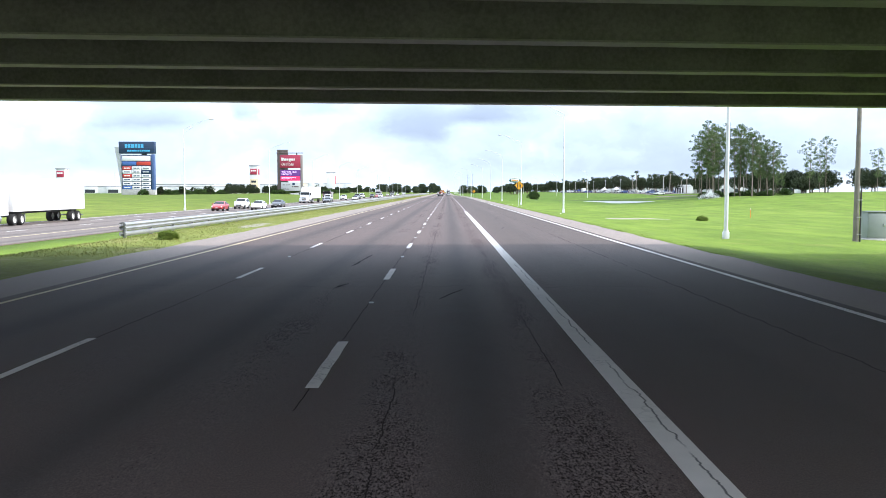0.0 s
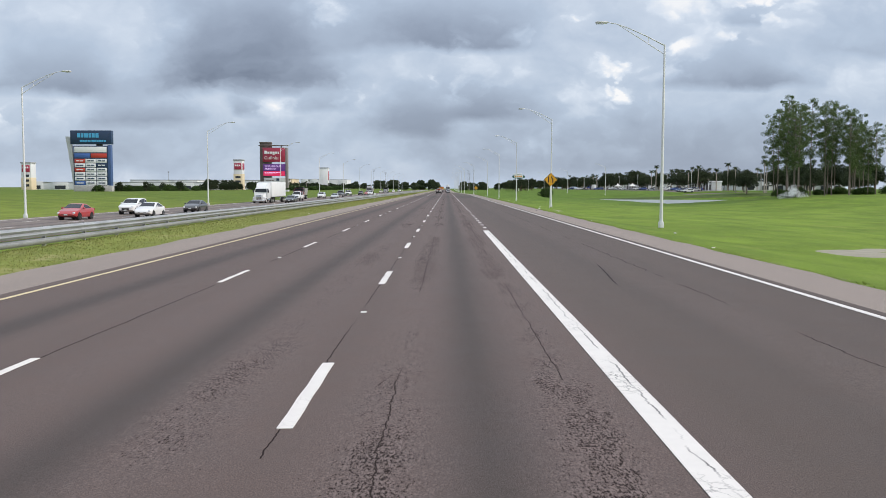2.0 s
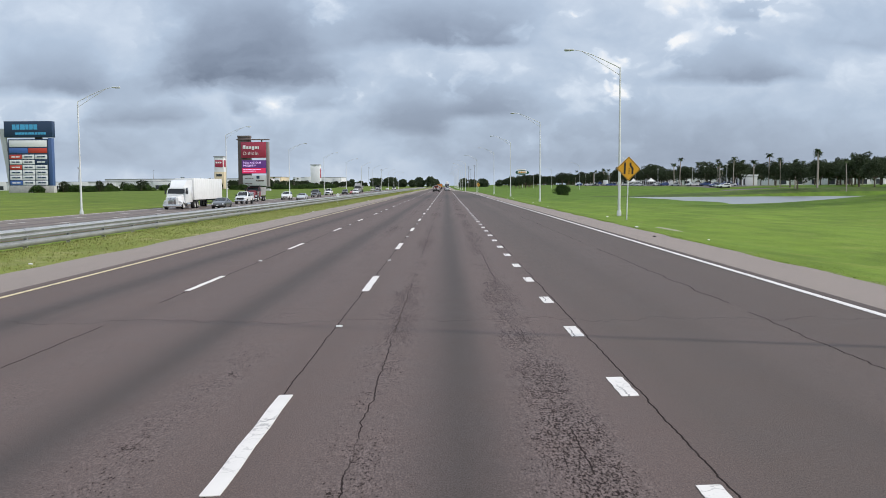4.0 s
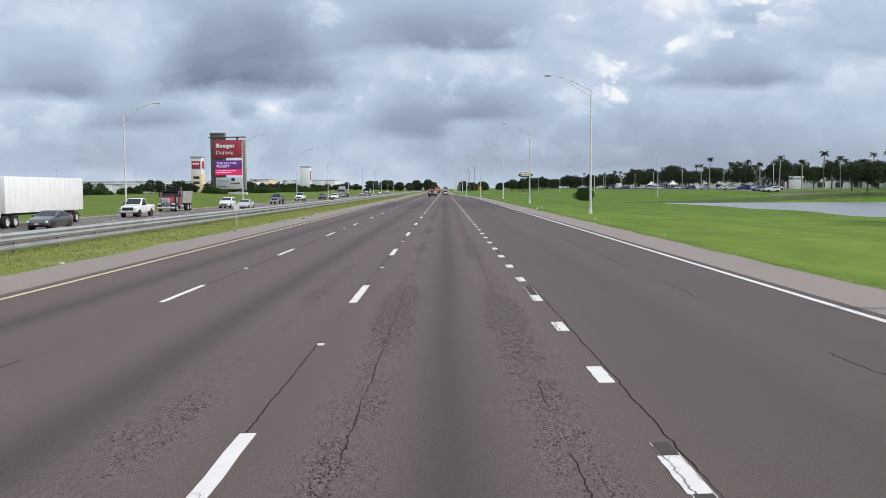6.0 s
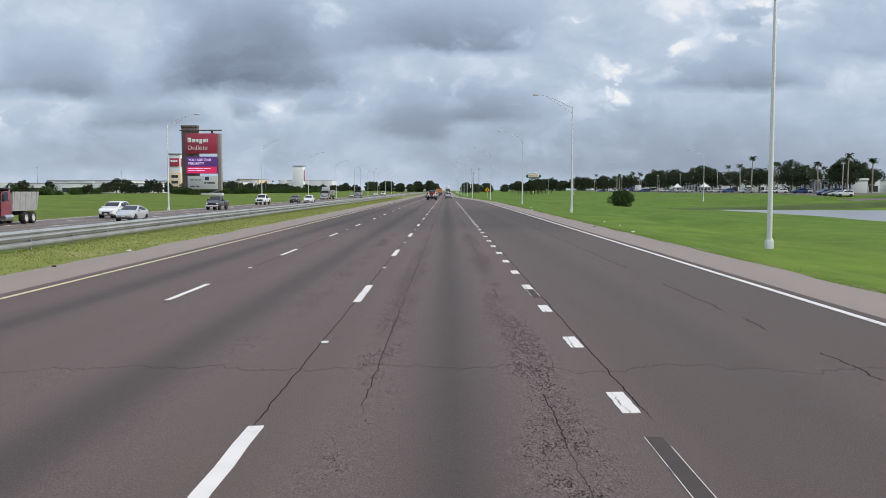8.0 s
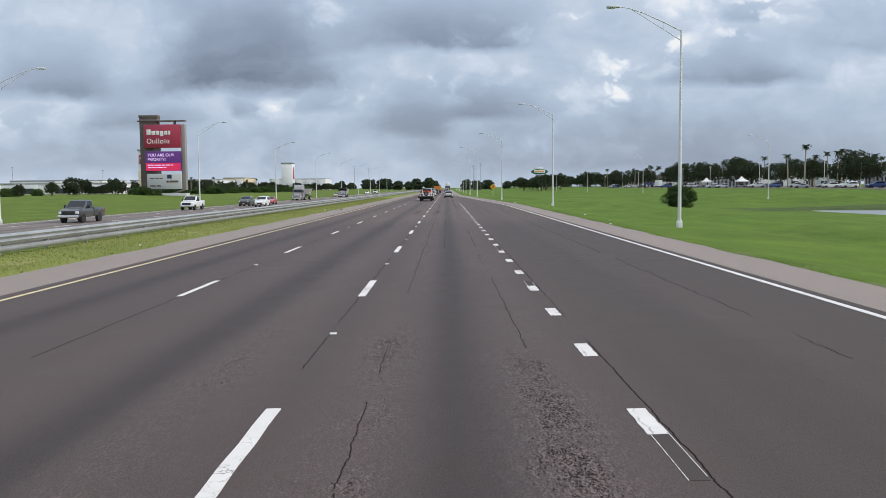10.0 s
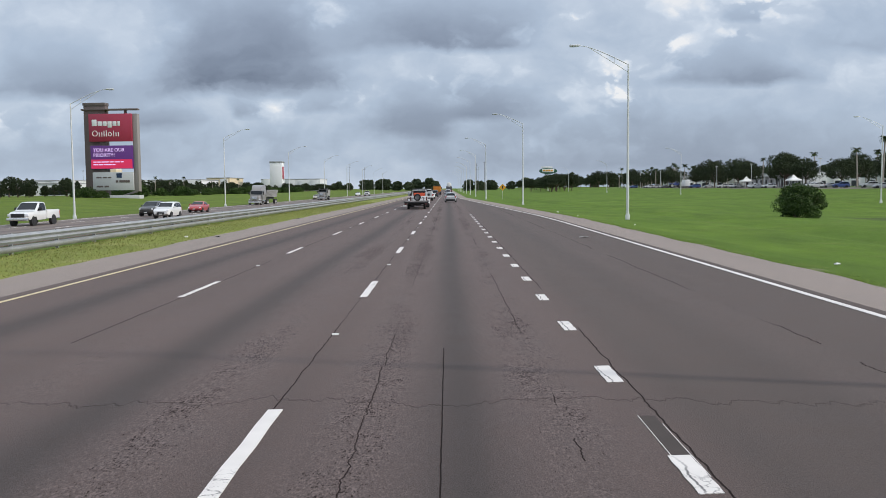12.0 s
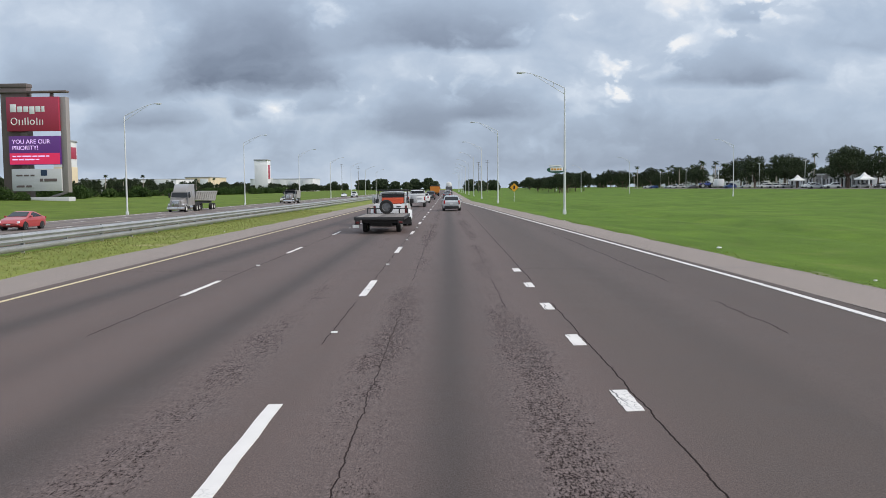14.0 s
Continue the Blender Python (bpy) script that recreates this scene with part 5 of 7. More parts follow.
def tractor_parts(p, mat, cab_roof, y0, sleeper, grille_mat=CHROME, fairing=True):
    """A bonneted lorry tractor: nose at y0, extending to -y behind it."""
    hw = 1.22
    wide = 0.86 if sleeper else 0.66
    top = 0.0 if sleeper else 0.20
    st = [(y0, 0.60, 1.52 + top, wide * 0.94), (y0 - 0.10, 0.58, 1.66 + top, wide), (y0 - 1.0, 0.62, 1.80 + top, wide * 1.08), (y0 - 1.75, 0.62, 1.92 + top, wide * 1.18)]
    part("bonnet", loft(bmesh.new(), [shell_ring(*s) for s in st]), mat, p)
    part("grille", boxed(-0.52, 0.52, y0 - 0.05, y0 + 0.05, 0.66, 1.58 + top, bevel=0.05), grille_mat, p, "upright slatted grille")
    for k in range(9):
        part("grille_slat", boxed(-0.43 + k * 0.10, -0.39 + k * 0.10, y0 + 0.05, y0 + 0.056, 0.74, 1.50 + top), BLACK, p)
    part("bumper", boxed(-1.2, 1.2, y0 - 0.15, y0 + 0.12, 0.32, 0.66, bevel=0.06), grille_mat, p)
    if not sleeper:
        for s in (-1, 1):
            bm = bmesh.new()
            rod(bm, (s * 1.06, y0 - 3.45, 1.0), (s * 1.06, y0 - 3.45, 3.25), 0.075, n=10)
            part("exhaust_stack", bm, CHROME, p, "upright chrome exhaust stack")
            bm = bmesh.new()
            rod(bm, (s * 1.02, y0 - 1.50, 1.15), (s * 1.02, y0 - 1.50, 1.95), 0.17, n=14)
            part("air_cleaner", bm, CHROME, p, "round chrome air cleaner")
        part("sun_visor", boxed(-1.1, 1.1, y0 - 1.98, y0 - 1.62, 2.70, 2.80, bevel=0.03), BLACK, p)
    yc = y0 - 1.65
    cab = loft(bmesh.new(), [[(-hw, yc, 0.75), (hw, yc, 0.75), (hw, yc, 1.95), (hw * 0.92, yc - 0.35, 2.75), (-hw * 0.92, yc - 0.35, 2.75), (-hw, yc, 1.95)],
                             [(-hw, yc - 1.75, 0.75), (hw, yc - 1.75, 0.75), (hw, yc - 1.75, 1.95), (hw * 0.94, yc - 1.75, 2.85), (-hw * 0.94, yc - 1.75, 2.85), (-hw, yc - 1.75, 1.95)]])
    cb = part("cab", cab, mat, p)
    f = [Vector((hw, yc, 1.95)), Vector((-hw, yc, 1.95)), Vector((-hw * 0.92, yc - 0.35, 2.75)), Vector((hw * 0.92, yc - 0.35, 2.75))]
    part("windscreen", panel(f, 0.10), GLASS, cb)
    part("side_window", panel((Vector((hw, yc - 1.35, 1.95)), Vector((hw, yc - 0.1, 1.95)), Vector((hw * 0.925, yc - 0.45, 2.75)), Vector((hw * 0.935, yc - 1.35, 2.8))), 0.05), GLASS, cb)
    part("side_window", panel((Vector((-hw, yc - 0.1, 1.95)), Vector((-hw, yc - 1.35, 1.95)), Vector((-hw * 0.935, yc - 1.35, 2.8)), Vector((-hw * 0.925, yc - 0.45, 2.75))), 0.05), GLASS, cb)
    if sleeper:
        bm = boxed(-1.24, 1.24, yc - 3.3, yc - 1.75, 0.85, 2.9, bevel=0.08)
        part("sleeper", bm, mat, p)
        if fairing:
            bm = loft(bmesh.new(), [[(-0.95, yc - 0.35, 2.74), (0.95, yc - 0.35, 2.74), (0.85, yc - 0.45, 2.95), (-0.85, yc - 0.45, 2.95)],
                                    [(-1.12, yc - 1.4, 2.83), (1.12, yc - 1.4, 2.83), (1.05, yc - 1.5, cab_roof - 0.12), (-1.05, yc - 1.5, cab_roof - 0.12)],
                                    [(-1.22, yc - 3.3, 2.85), (1.22, yc - 3.3, 2.85), (1.16, yc - 3.3, cab_roof), (-1.16, yc - 3.3, cab_roof)]])
            part("roof_fairing", bm, mat, p)
    for s in (-1, 1):
        x0, x1 = sorted((s * 0.72, s * 1.08))
        part("headlight", boxed(x0, x1, y0 - 0.35, y0 - 0.02, 0.92, 1.14, bevel=0.05), HEADLIGHT, p)
        bm = loft(bmesh.new(), [[(s * 0.75, y0 - 0.25, 0.62), (s * 1.22, y0 - 0.25, 0.62), (s * 1.20, y0 - 0.30, 0.95), (s * 0.75, y0 - 0.30, 1.05)],
                                [(s * 0.75, y0 - 0.75, 1.0), (s * 1.22, y0 - 0.75, 1.0), (s * 1.20, y0 - 0.75, 1.18), (s * 0.75, y0 - 0.75, 1.25)],
                                [(s * 0.75, y0 - 1.55, 0.75), (s * 1.22, y0 - 1.55, 0.75), (s * 1.20, y0 - 1.5, 1.1), (s * 0.75, y0 - 1.5, 1.2)]])
        part("front_fender", bm, mat if sleeper else BLACK, p)
        wheel(p, s * 1.06, y0 - 0.98, 0.50, 0.30, RIM_DARK)
        bm = bmesh.new()
        rod(bm, (s * 1.05, yc - 0.5, 0.62), (s * 1.05, yc - 1.9, 0.62), 0.30, n=16)
        part("fuel_tank", bm, CHROME, p)
        x0, x1 = sorted((s * 1.28, s * 1.50))
        part("door_mirror", boxed(x0, x1, yc - 0.15, yc - 0.05, 1.95, 2.55, bevel=0.03), BLACK, p)
    return yc


def semi(name, label, mat, m, trailer):
    """An articulated lorry facing +y with a box or tipping trailer behind."""
    p = thing(name, label, "semi truck", "traffic on the motorway", m)
    yc = tractor_parts(p, mat, 3.85, 2.0, True)
    part("chassis", boxed(-0.45, 0.45, yc - 6.2, yc - 0.5, 0.70, 0.95), BLACK, p)
    for y in (yc - 4.2, yc - 5.5):
        for s in (-1, 1):
            wheel(p, s * 1.02, y, 0.50, 0.50, RIM_DARK)
    if trailer == "box":
        y1 = yc - 3.9
        y0 = y1 - 14.6
        body = part("trailer_box", boxed(-1.28, 1.28, y0, y1, 1.15, 4.05, bevel=0.04), BOX_WHITE, p, "long white box trailer")
        for k in range(14):
            for s in (-1, 1):
                x0, x1 = sorted((s * 1.28, s * 1.295))
                part("side_post", boxed(x0, x1, y0 + 0.9 + k * 1.0, y0 + 0.95 + k * 1.0, 1.2, 4.0), BOX_WHITE, body)
        part("under_frame", boxed(-0.5, 0.5, y0 + 0.3, y1 - 1.0, 0.95, 1.148), BLACK, p)
        part("bumper_bar", boxed(-1.1, 1.1, y0 + 0.05, y0 + 0.15, 0.5, 0.62), STEEL, p)
        for y in (y0 + 1.4, y0 + 2.7):
            for s in (-1, 1):
                wheel(p, s * 1.0, y, 0.50, 0.50, RIM_DARK)
        for s in (-1, 1):
            part("landing_leg", boxed(s * 0.7 - 0.06, s * 0.7 + 0.06, y1 - 3.2, y1 - 3.08, 0.25, 1.1), STEEL, p)
            part("door", boxed(*sorted((s * 0.01, s * 1.24)), y0 - 0.03, y0, 1.2, 4.0, bevel=0.01), BOX_WHITE, p)
    else:
        y1 = yc - 4.0
        y0 = y1 - 11.0
        bm = loft(bmesh.new(), [[(-1.0, y0, 1.35), (1.0, y0, 1.35), (1.28, y0 - 0.25, 2.75), (-1.28, y0 - 0.25, 2.75)], [(-0.9, y1 - 0.5, 1.55), (0.9, y1 - 0.5, 1.55), (1.28, y1, 2.75), (-1.28, y1, 2.75)]])
        tub = part("tipping_tub", bm, ALU, p, "dull aluminium tipping trailer")
        for k in range(9):
            for s in (-1, 1):
                bm = bmesh.new()
                yy = y0 + 0.7 + k * 1.15
                rod(bm, (s * 1.0, yy, 1.5), (s * 1.30, yy, 2.72), 0.05, n=6)
                part("rib", bm, ALU, tub)
        for s in (-1, 1):
            part("top_rail", boxed(*sorted((s * 1.22, s * 1.34)), y0 - 0.25, y1, 2.72, 2.86, bevel=0.02), ALU, tub)
        part("tarpaulin", boxed(-1.2, 1.2, y0 + 0.2, y1 - 0.3, 2.76, 2.84, bevel=0.02), BLACK, p)
        part("under_frame", boxed(-0.5, 0.5, y0 + 0.3, y1 + 0.6, 1.0, 1.34), BLACK, p)
        for y in (y0 + 1.2, y0 + 2.5):
            for s in (-1, 1):
                wheel(p, s * 1.0, y, 0.50, 0.50, RIM_DARK)
    return p


def dump_truck(name, label, mat, box_mat, m):
    """A bonneted three-axle tipper that faces +y."""
    p = thing(name, label, "dump truck", "traffic on the motorway", m)
    yc = tractor_parts(p, mat, 3.0, 3.6, False)
    part("chassis", boxed(-0.45, 0.45, -4.3, yc - 0.4, 0.75, 1.05), BLACK, p)
    yb = yc - 2.0
    bm = loft(bmesh.new(), [[(-1.15, -4.5, 1.12), (1.15, -4.5, 1.12), (1.27, -4.7, 2.75), (-1.27, -4.7, 2.75)], [(-1.15, yb, 1.12), (1.15, yb, 1.12), (1.27, yb, 2.75), (-1.27, yb, 2.75)]])
    tub = part("tipping_body", bm, box_mat, p, "grey steel tipping body with ribs")
    for k in range(5):
        for s in (-1, 1):
            yy = -4.3 + k * (yb + 4.2) / 4.2
            bm = bmesh.new()
            rod(bm, (s * 1.16, yy, 1.2), (s * 1.29, yy, 2.7), 0.06, n=6)
            part("rib", bm, box_mat, tub)
    part("cab_shield", boxed(-1.2, 1.2, yb - 0.05, yb + 1.5, 2.95, 3.05, bevel=0.02), BLACK, tub)
    part("head_board", boxed(-1.2, 1.2, yb - 0.05, yb + 0.05, 2.70, 3.0), BLACK, tub)
    for y in (-3.6, -2.3):
        for s in (-1, 1):
            wheel(p, s * 1.02, y, 0.52, 0.50, RIM_DARK)
    return p


def ahead_at(x, y):
    return pose(x, y, 0, 0, 0, 0)


def oncoming(x, y):
    return pose(x, y, OPP_Z, 0, 0, 180)


# traffic on the near carriageway
flatbed_trailer(pose(-3.42, 378.6, 0))
pickup("pickup_truck", "white dual-wheel pickup with black rack and orange board towing a trailer", PAINT_WHITE, ahead_at(-3.40, 389.9), L=6.2, hw=0.98, dually=True, rack=True)
car("hatchback_car", "silver hatchback car driving on the asphalt lane", PAINT_SILVER, "hatch", ahead_at(0.35, 423.2), L=4.4)
pickup("pickup_truck", "white utility pickup with boxed bed driving ahead", PAINT_WHITE, ahead_at(-3.75, 443.5), L=6.4, hw=1.02, cap=True)
car("saloon_car", "white saloon car driving on the asphalt lane", PAINT_WHITE, "sedan", ahead_at(-3.7, 474.0))
car("sport_utility_car", "black sport-utility car driving on the asphalt lane", PAINT_BLACK, "suv", ahead_at(-3.4, 510.0), L=4.9)
car("saloon_car", "dark grey saloon car driving on the asphalt lane", PAINT_DARK, "sedan", ahead_at(-0.2, 526.0))
dump_truck("dump_truck", "orange tipper lorry driving on the asphalt lane", PAINT_ORANGE, PAINT_ORANGE, ahead_at(-3.6, 584.0))
car("sport_utility_car", "silver sport-utility car far ahead on the asphalt", PAINT_SILVER, "suv", ahead_at(0.1, 600.0))


def tank_truck(m):
    p = thing("tank_truck", "tall dark lorry with a rounded white tank", "truck", "traffic on the motorway", m)
    part("body", boxed(-1.25, 1.25, -3.8, 2.4, 0.9, 2.9, bevel=0.08), PAINT_DARK, p)
    bm = bmesh.new()
    tube(bm, [(0, -3.9, 3.6), (0, -3.7, 3.6), (0, 2.0, 3.6), (0, 2.2, 3.6)], [0.6, 1.05, 1.05, 0.6], 20)
    part("tank", bm, BOX_WHITE, p, "white rounded tank")
    part("cab", boxed(-1.2, 1.2, 2.5, 4.3, 0.8, 3.1, bevel=0.12), PAINT_WHITE, p)
    for s in (-1, 1):
        for y in (-3.0, -1.7, 3.4):
            wheel(p, s * 1.0, y, 0.5, 0.45, RIM_DARK)
        part("tail_light", boxed(s * 0.95 - 0.12, s * 0.95 + 0.12, -3.84, -3.79, 1.1, 1.25), TAIL, p)
    return p


tank_truck(ahead_at(0.5, 668.0))
car("saloon_car", "white saloon car far ahead on the asphalt", PAINT_WHITE, "sedan", ahead_at(3.0 - 3.0, 640.0))

# oncoming traffic
semi("semi_truck", "white articulated lorry with long box trailer, oncoming", PAINT_WHITE, oncoming(-38.0, 60.0), "box")
car("sport_utility_car", "white sport-utility car on the oncoming carriageway", PAINT_WHITE, "suv", oncoming(-34.6, 136.5), L=4.8)
car("saloon_car", "white saloon car on the oncoming carriageway", PAINT_WHITE, "sedan", oncoming(-29.9, 128.0))
car("saloon_car", "bright red saloon car on the oncoming carriageway", PAINT_RED, "sedan", oncoming(-34.0, 120.3), L=4.5)
car("saloon_car", "dark grey saloon car on the oncoming carriageway", PAINT_DARK, "sedan", oncoming(-30.0, 144.3), L=4.9)
semi("semi_truck", "white articulated lorry with chrome grille, oncoming", PAINT_WHITE, oncoming(-35.2, 205.5), "box")
car("saloon_car", "dark saloon car beside the median, oncoming", PAINT_DARK, "sedan", oncoming(-30.0, 208.0))
pickup("pickup_truck", "white pickup truck on the oncoming carriageway", PAINT_WHITE, oncoming(-33.9, 238.0))
dump_truck("dump_truck", "maroon tipper lorry with grey body, oncoming", PAINT_MAROON, ALU, oncoming(-37.6, 263.2))
car("sport_utility_car", "white sport-utility car overtaking, oncoming", PAINT_WHITE, "suv", oncoming(-34.6, 281.0), L=4.8)
car("saloon_car", "silver saloon car on the oncoming carriageway", PAINT_SILVER, "sedan", oncoming(-30.0, 273.3), L=4.8)
pickup("pickup_truck", "dark grey pickup truck on the oncoming carriageway", PAINT_DARK, oncoming(-34.0, 319.5))
pickup("pickup_truck", "white pickup truck far down the oncoming carriageway", PAINT_WHITE, oncoming(-36.6, 364.0))
car("sport_utility_car", "white sport-utility car beside the guardrail, oncoming", PAINT_WHITE, "suv", oncoming(-29.9, 380.0), L=4.8)
car("sport_utility_car", "black sport-utility car on the oncoming carriageway", PAINT_BLACK, "suv", oncoming(-34.4, 388.5))
car("sports_car", "low bright red sports car on the oncoming carriageway", PAINT_RED, "sedan", oncoming(-33.4, 404.0), L=4.6, hw=0.93)
semi("semi_truck", "grey articulated lorry with dull tipping trailer, oncoming", PAINT_GREY, oncoming(-37.2, 457.0), "tip")
dump_truck("dump_truck", "grey tipper lorry far down the oncoming carriageway", PAINT_GREY, ALU, oncoming(-34.0, 526.0))
car("saloon_car", "beige saloon car on the oncoming carriageway", PAINT_TAN, "sedan", oncoming(-37.6, 538.0))
car("saloon_car", "white saloon car far down the oncoming carriageway", PAINT_WHITE, "sedan", oncoming(-37.8, 655.0))
pickup("pickup_truck", "white pickup far down the oncoming carriageway", PAINT_WHITE, oncoming(-33.0, 645.0))

# ---- signs ----
SIGN_RED = worn("sign_red_face", (0.36, 0.032, 0.070), 0.4, dark=0.85)
SIGN_NAVY = worn("sign_navy_face", (0.012, 0.035, 0.085), 0.4, dark=0.8)
SIGN_BLUE = worn("sign_blue_trim", (0.05, 0.10, 0.24), 0.45, dark=0.8)
SIGN_CYAN = worn("sign_cyan_shape", (0.06, 0.36, 0.62), 0.4, dark=0.85)
SIGN_WHITE = worn("sign_white_face", (0.74, 0.75, 0.76), 0.4, dark=0.88)
SIGN_GREY = worn("sign_grey_stone", (0.125, 0.095, 0.09), 0.7, dark=0.7, scale=0.8)
SIGN_PALE = worn("sign_pale_panel", (0.50, 0.51, 0.52), 0.5, dark=0.85)
SIGN_FRAME = worn("sign_frame_grey", (0.26, 0.235, 0.23), 0.6, dark=0.8)
SIGN_BROWN = worn("sign_brown_grey", (0.13, 0.105, 0.10), 0.7, dark=0.7)
SCREEN = Mat("led_screen_violet", (0.05, 0.01, 0.09), 0.4)
SCREEN.b.inputs["Emission Color"].default_value = (0.050, 0.015, 0.095, 1)
SCREEN.b.inputs["Emission Strength"].default_value = 1.0
SCREEN = SCREEN.m
SCREEN_RED = Mat("led_screen_rose", (0.3, 0.01, 0.05), 0.4)
SCREEN_RED.b.inputs["Emission Color"].default_value = (0.44, 0.016, 0.065, 1)
SCREEN_RED.b.inputs["Emission Strength"].default_value = 1.0
SCREEN_RED = SCREEN_RED.m
SCREEN_TEXT = Mat("led_screen_letters", (0.5, 0.4, 0.6), 0.4)
SCREEN_TEXT.b.inputs["Emission Color"].default_value = (0.55, 0.38, 0.66, 1)
SCREEN_TEXT.b.inputs["Emission Strength"].default_value = 1.0
SCREEN_TEXT = SCREEN_TEXT.m
SIGN_YELLOW = worn("sign_yellow_face", (0.70, 0.33, 0.012), 0.4, dark=0.9)
SIGN_BLACK = worn("sign_black_print", (0.012, 0.012, 0.012), 0.5)
SIGN_GREEN = worn("sign_green_face", (0.02, 0.10, 0.06), 0.4)


def lettering(words, size, material, parent, at):
    """Words in the built-in font as a flat mesh facing -y."""
    cu = bpy.data.curves.new("lettering", "FONT")
    cu.body, cu.size, cu.extrude, cu.align_x = words, size, 0.02, "LEFT"
    tmp = bpy.data.objects.new("lettering", cu)
    scene.collection.objects.link(tmp)
    me = bpy.data.meshes.new_from_object(tmp.evaluated_get(bpy.context.evaluated_depsgraph_get()))
    bpy.data.objects.remove(tmp)
    me.materials.clear()
    me.materials.append(material)
    ob = new("lettering", me)
    ob.parent = parent
    ob.matrix_local = pose(*at, 90, 0, 0)
    return ob


def bars(parent, material, x, y, z, widths, h, gap=0.35, name="printed_bar"):
    """A row of plain bars of a word's size, facing -y."""
    for w in widths:
        part(name, boxed(x, x + w, y - 0.05, y, z, z + h), material, parent, smooth=False)
        x += w + gap


def outlet_sign():
    """The tall shopping pylon: stone tower, red face, screen, pale tenant panel."""
    p = thing("pylon_sign", "tall shopping pylon with red face and violet screen in the grass", "billboard", m=pose(-101.0, 550, ground_z(-101, 550), 0, 0, -3))
    part("tower", boxed(-7.6, -1.0, -0.6, 1.8, -0.5, 27.4, bevel=0.08), SIGN_GREY, p, "grey stone-clad tower")
    part("tower_cap", boxed(-7.8, -0.9, -0.75, 1.95, 27.4, 28.3, bevel=0.08), SIGN_BROWN, p)
    part("canopy", boxed(-8.3, 8.9, -0.95, 0.95, 26.0, 26.45, bevel=0.05), SIGN_BROWN, p, "thin projecting canopy")
    part("canopy_strut", boxed(4.6, 5.3, -0.3, 0.3, 24.9, 26.0), SIGN_BROWN, p)
    part("end_post", boxed(7.35, 8.8, -0.95, 0.95, 1.8, 24.9, bevel=0.05), SIGN_FRAME, p, "grey post at the faces' edge")
    for z in (16.0, 8.0):
        part("bracket", boxed(-2.6, -0.9, -1.2, -0.3, z - 0.5, z + 0.6, bevel=0.03), SIGN_BROWN, p)
    face = part("red_face", boxed(-5.7, 7.34, -1.6, -0.65, 16.7, 24.9, bevel=0.06), SIGN_RED, p, "red face with white shapes")
    x = -4.7
    for w, low, tall in ((1.5, 0.0, 1.9), (1.25, 0.0, 1.35), (1.2, 0.0, 1.35), (1.25, -0.5, 1.35), (1.2, 0.0, 1.35), (0.75, 0.0, 1.35)):
        part("white_shape", boxed(x, x + w, -1.65, -1.6, 21.3 + low, 21.3 + tall, bevel=0.02), SIGN_WHITE, face)
        x += w + 0.28
    x = -4.7
    for w, tall, ring in ((1.7, 1.8, True), (1.0, 1.25, False), (0.5, 1.7, False), (0.26, 1.8, False), (1.15, 1.25, True), (0.5, 1.7, False), (0.9, 1.25, False)):
        if ring:
            bm = bmesh.new()
            tube(bm, [(x + w / 2 + w / 2 * 0.86 * math.cos(k * math.pi / 10), -1.62, 18.2 + tall / 2 * (1 + 0.86 * math.sin(k * math.pi / 10))) for k in range(21)], 0.11, 6)
            part("white_ring", bm, SIGN_WHITE, face)
        else:
            for xx in ((x, x + w - 0.2) if w > 0.6 else (x + w / 2 - 0.12,)):
                part("white_bar", boxed(xx, xx + 0.24, -1.65, -1.6, 18.2, 18.2 + tall), SIGN_WHITE, face, smooth=False)
        x += w + 0.34
    screen = part("screen", boxed(-5.4, 7.34, -1.6, -0.65, 8.6, 15.5, bevel=0.05), SCREEN, p, "glowing violet screen")
    part("screen_band", boxed(-5.3, 7.25, -1.615, -1.6, 8.7, 11.4), SCREEN_RED, screen)
    lettering("YOU ARE OUR", 1.45, SCREEN_TEXT, screen, (-4.6, -1.62, 13.7))
    lettering("PRIORITY!", 1.45, SCREEN_TEXT, screen, (-4.6, -1.62, 12.2))
    bars(screen, SCREEN_TEXT, -4.6, -1.62, 10.5, (0.9, 1.0, 2.2, 1.2, 1.6, 0.8), 0.30, 0.3)
    bars(screen, SCREEN_TEXT, -4.6, -1.62, 9.7, (1.3, 1.2, 2.4, 0.9), 0.30, 0.3)
    low = part("tenant_panel", boxed(-5.1, 7.34, -1.4, -0.65, 2.2, 7.6, bevel=0.05), SIGN_PALE, p, "pale panel with tenant marks")
    part("tenant_mark", boxed(2.2, 3.8, -1.44, -1.4, 5.9, 7.3), SIGN_NAVY, low)
    bars(low, SIGN_GREY, -4.0, -1.4, 3.1, (2.0, 1.4), 0.5, 0.4)
    bars(low, SIGN_GREY, 1.9, -1.4, 4.5, (0.8, 3.2), 0.7, 0.3)
    bars(low, SIGN_GREY, -4.0, -1.4, 5.8, (1.6, 1.2, 1.0), 0.4, 0.4)
    part("plinth", boxed(-8.4, 9.0, -1.4, 2.0, -0.6, 0.7, bevel=0.06), SIGN_PALE, p)
    bm = bmesh.new()
    rod(bm, (8.0, -0.2, 1.9), (3.5, 0.4, 0.6), 0.3, n=4)
    part("raking_strut", bm, SIGN_FRAME, p)
    return p


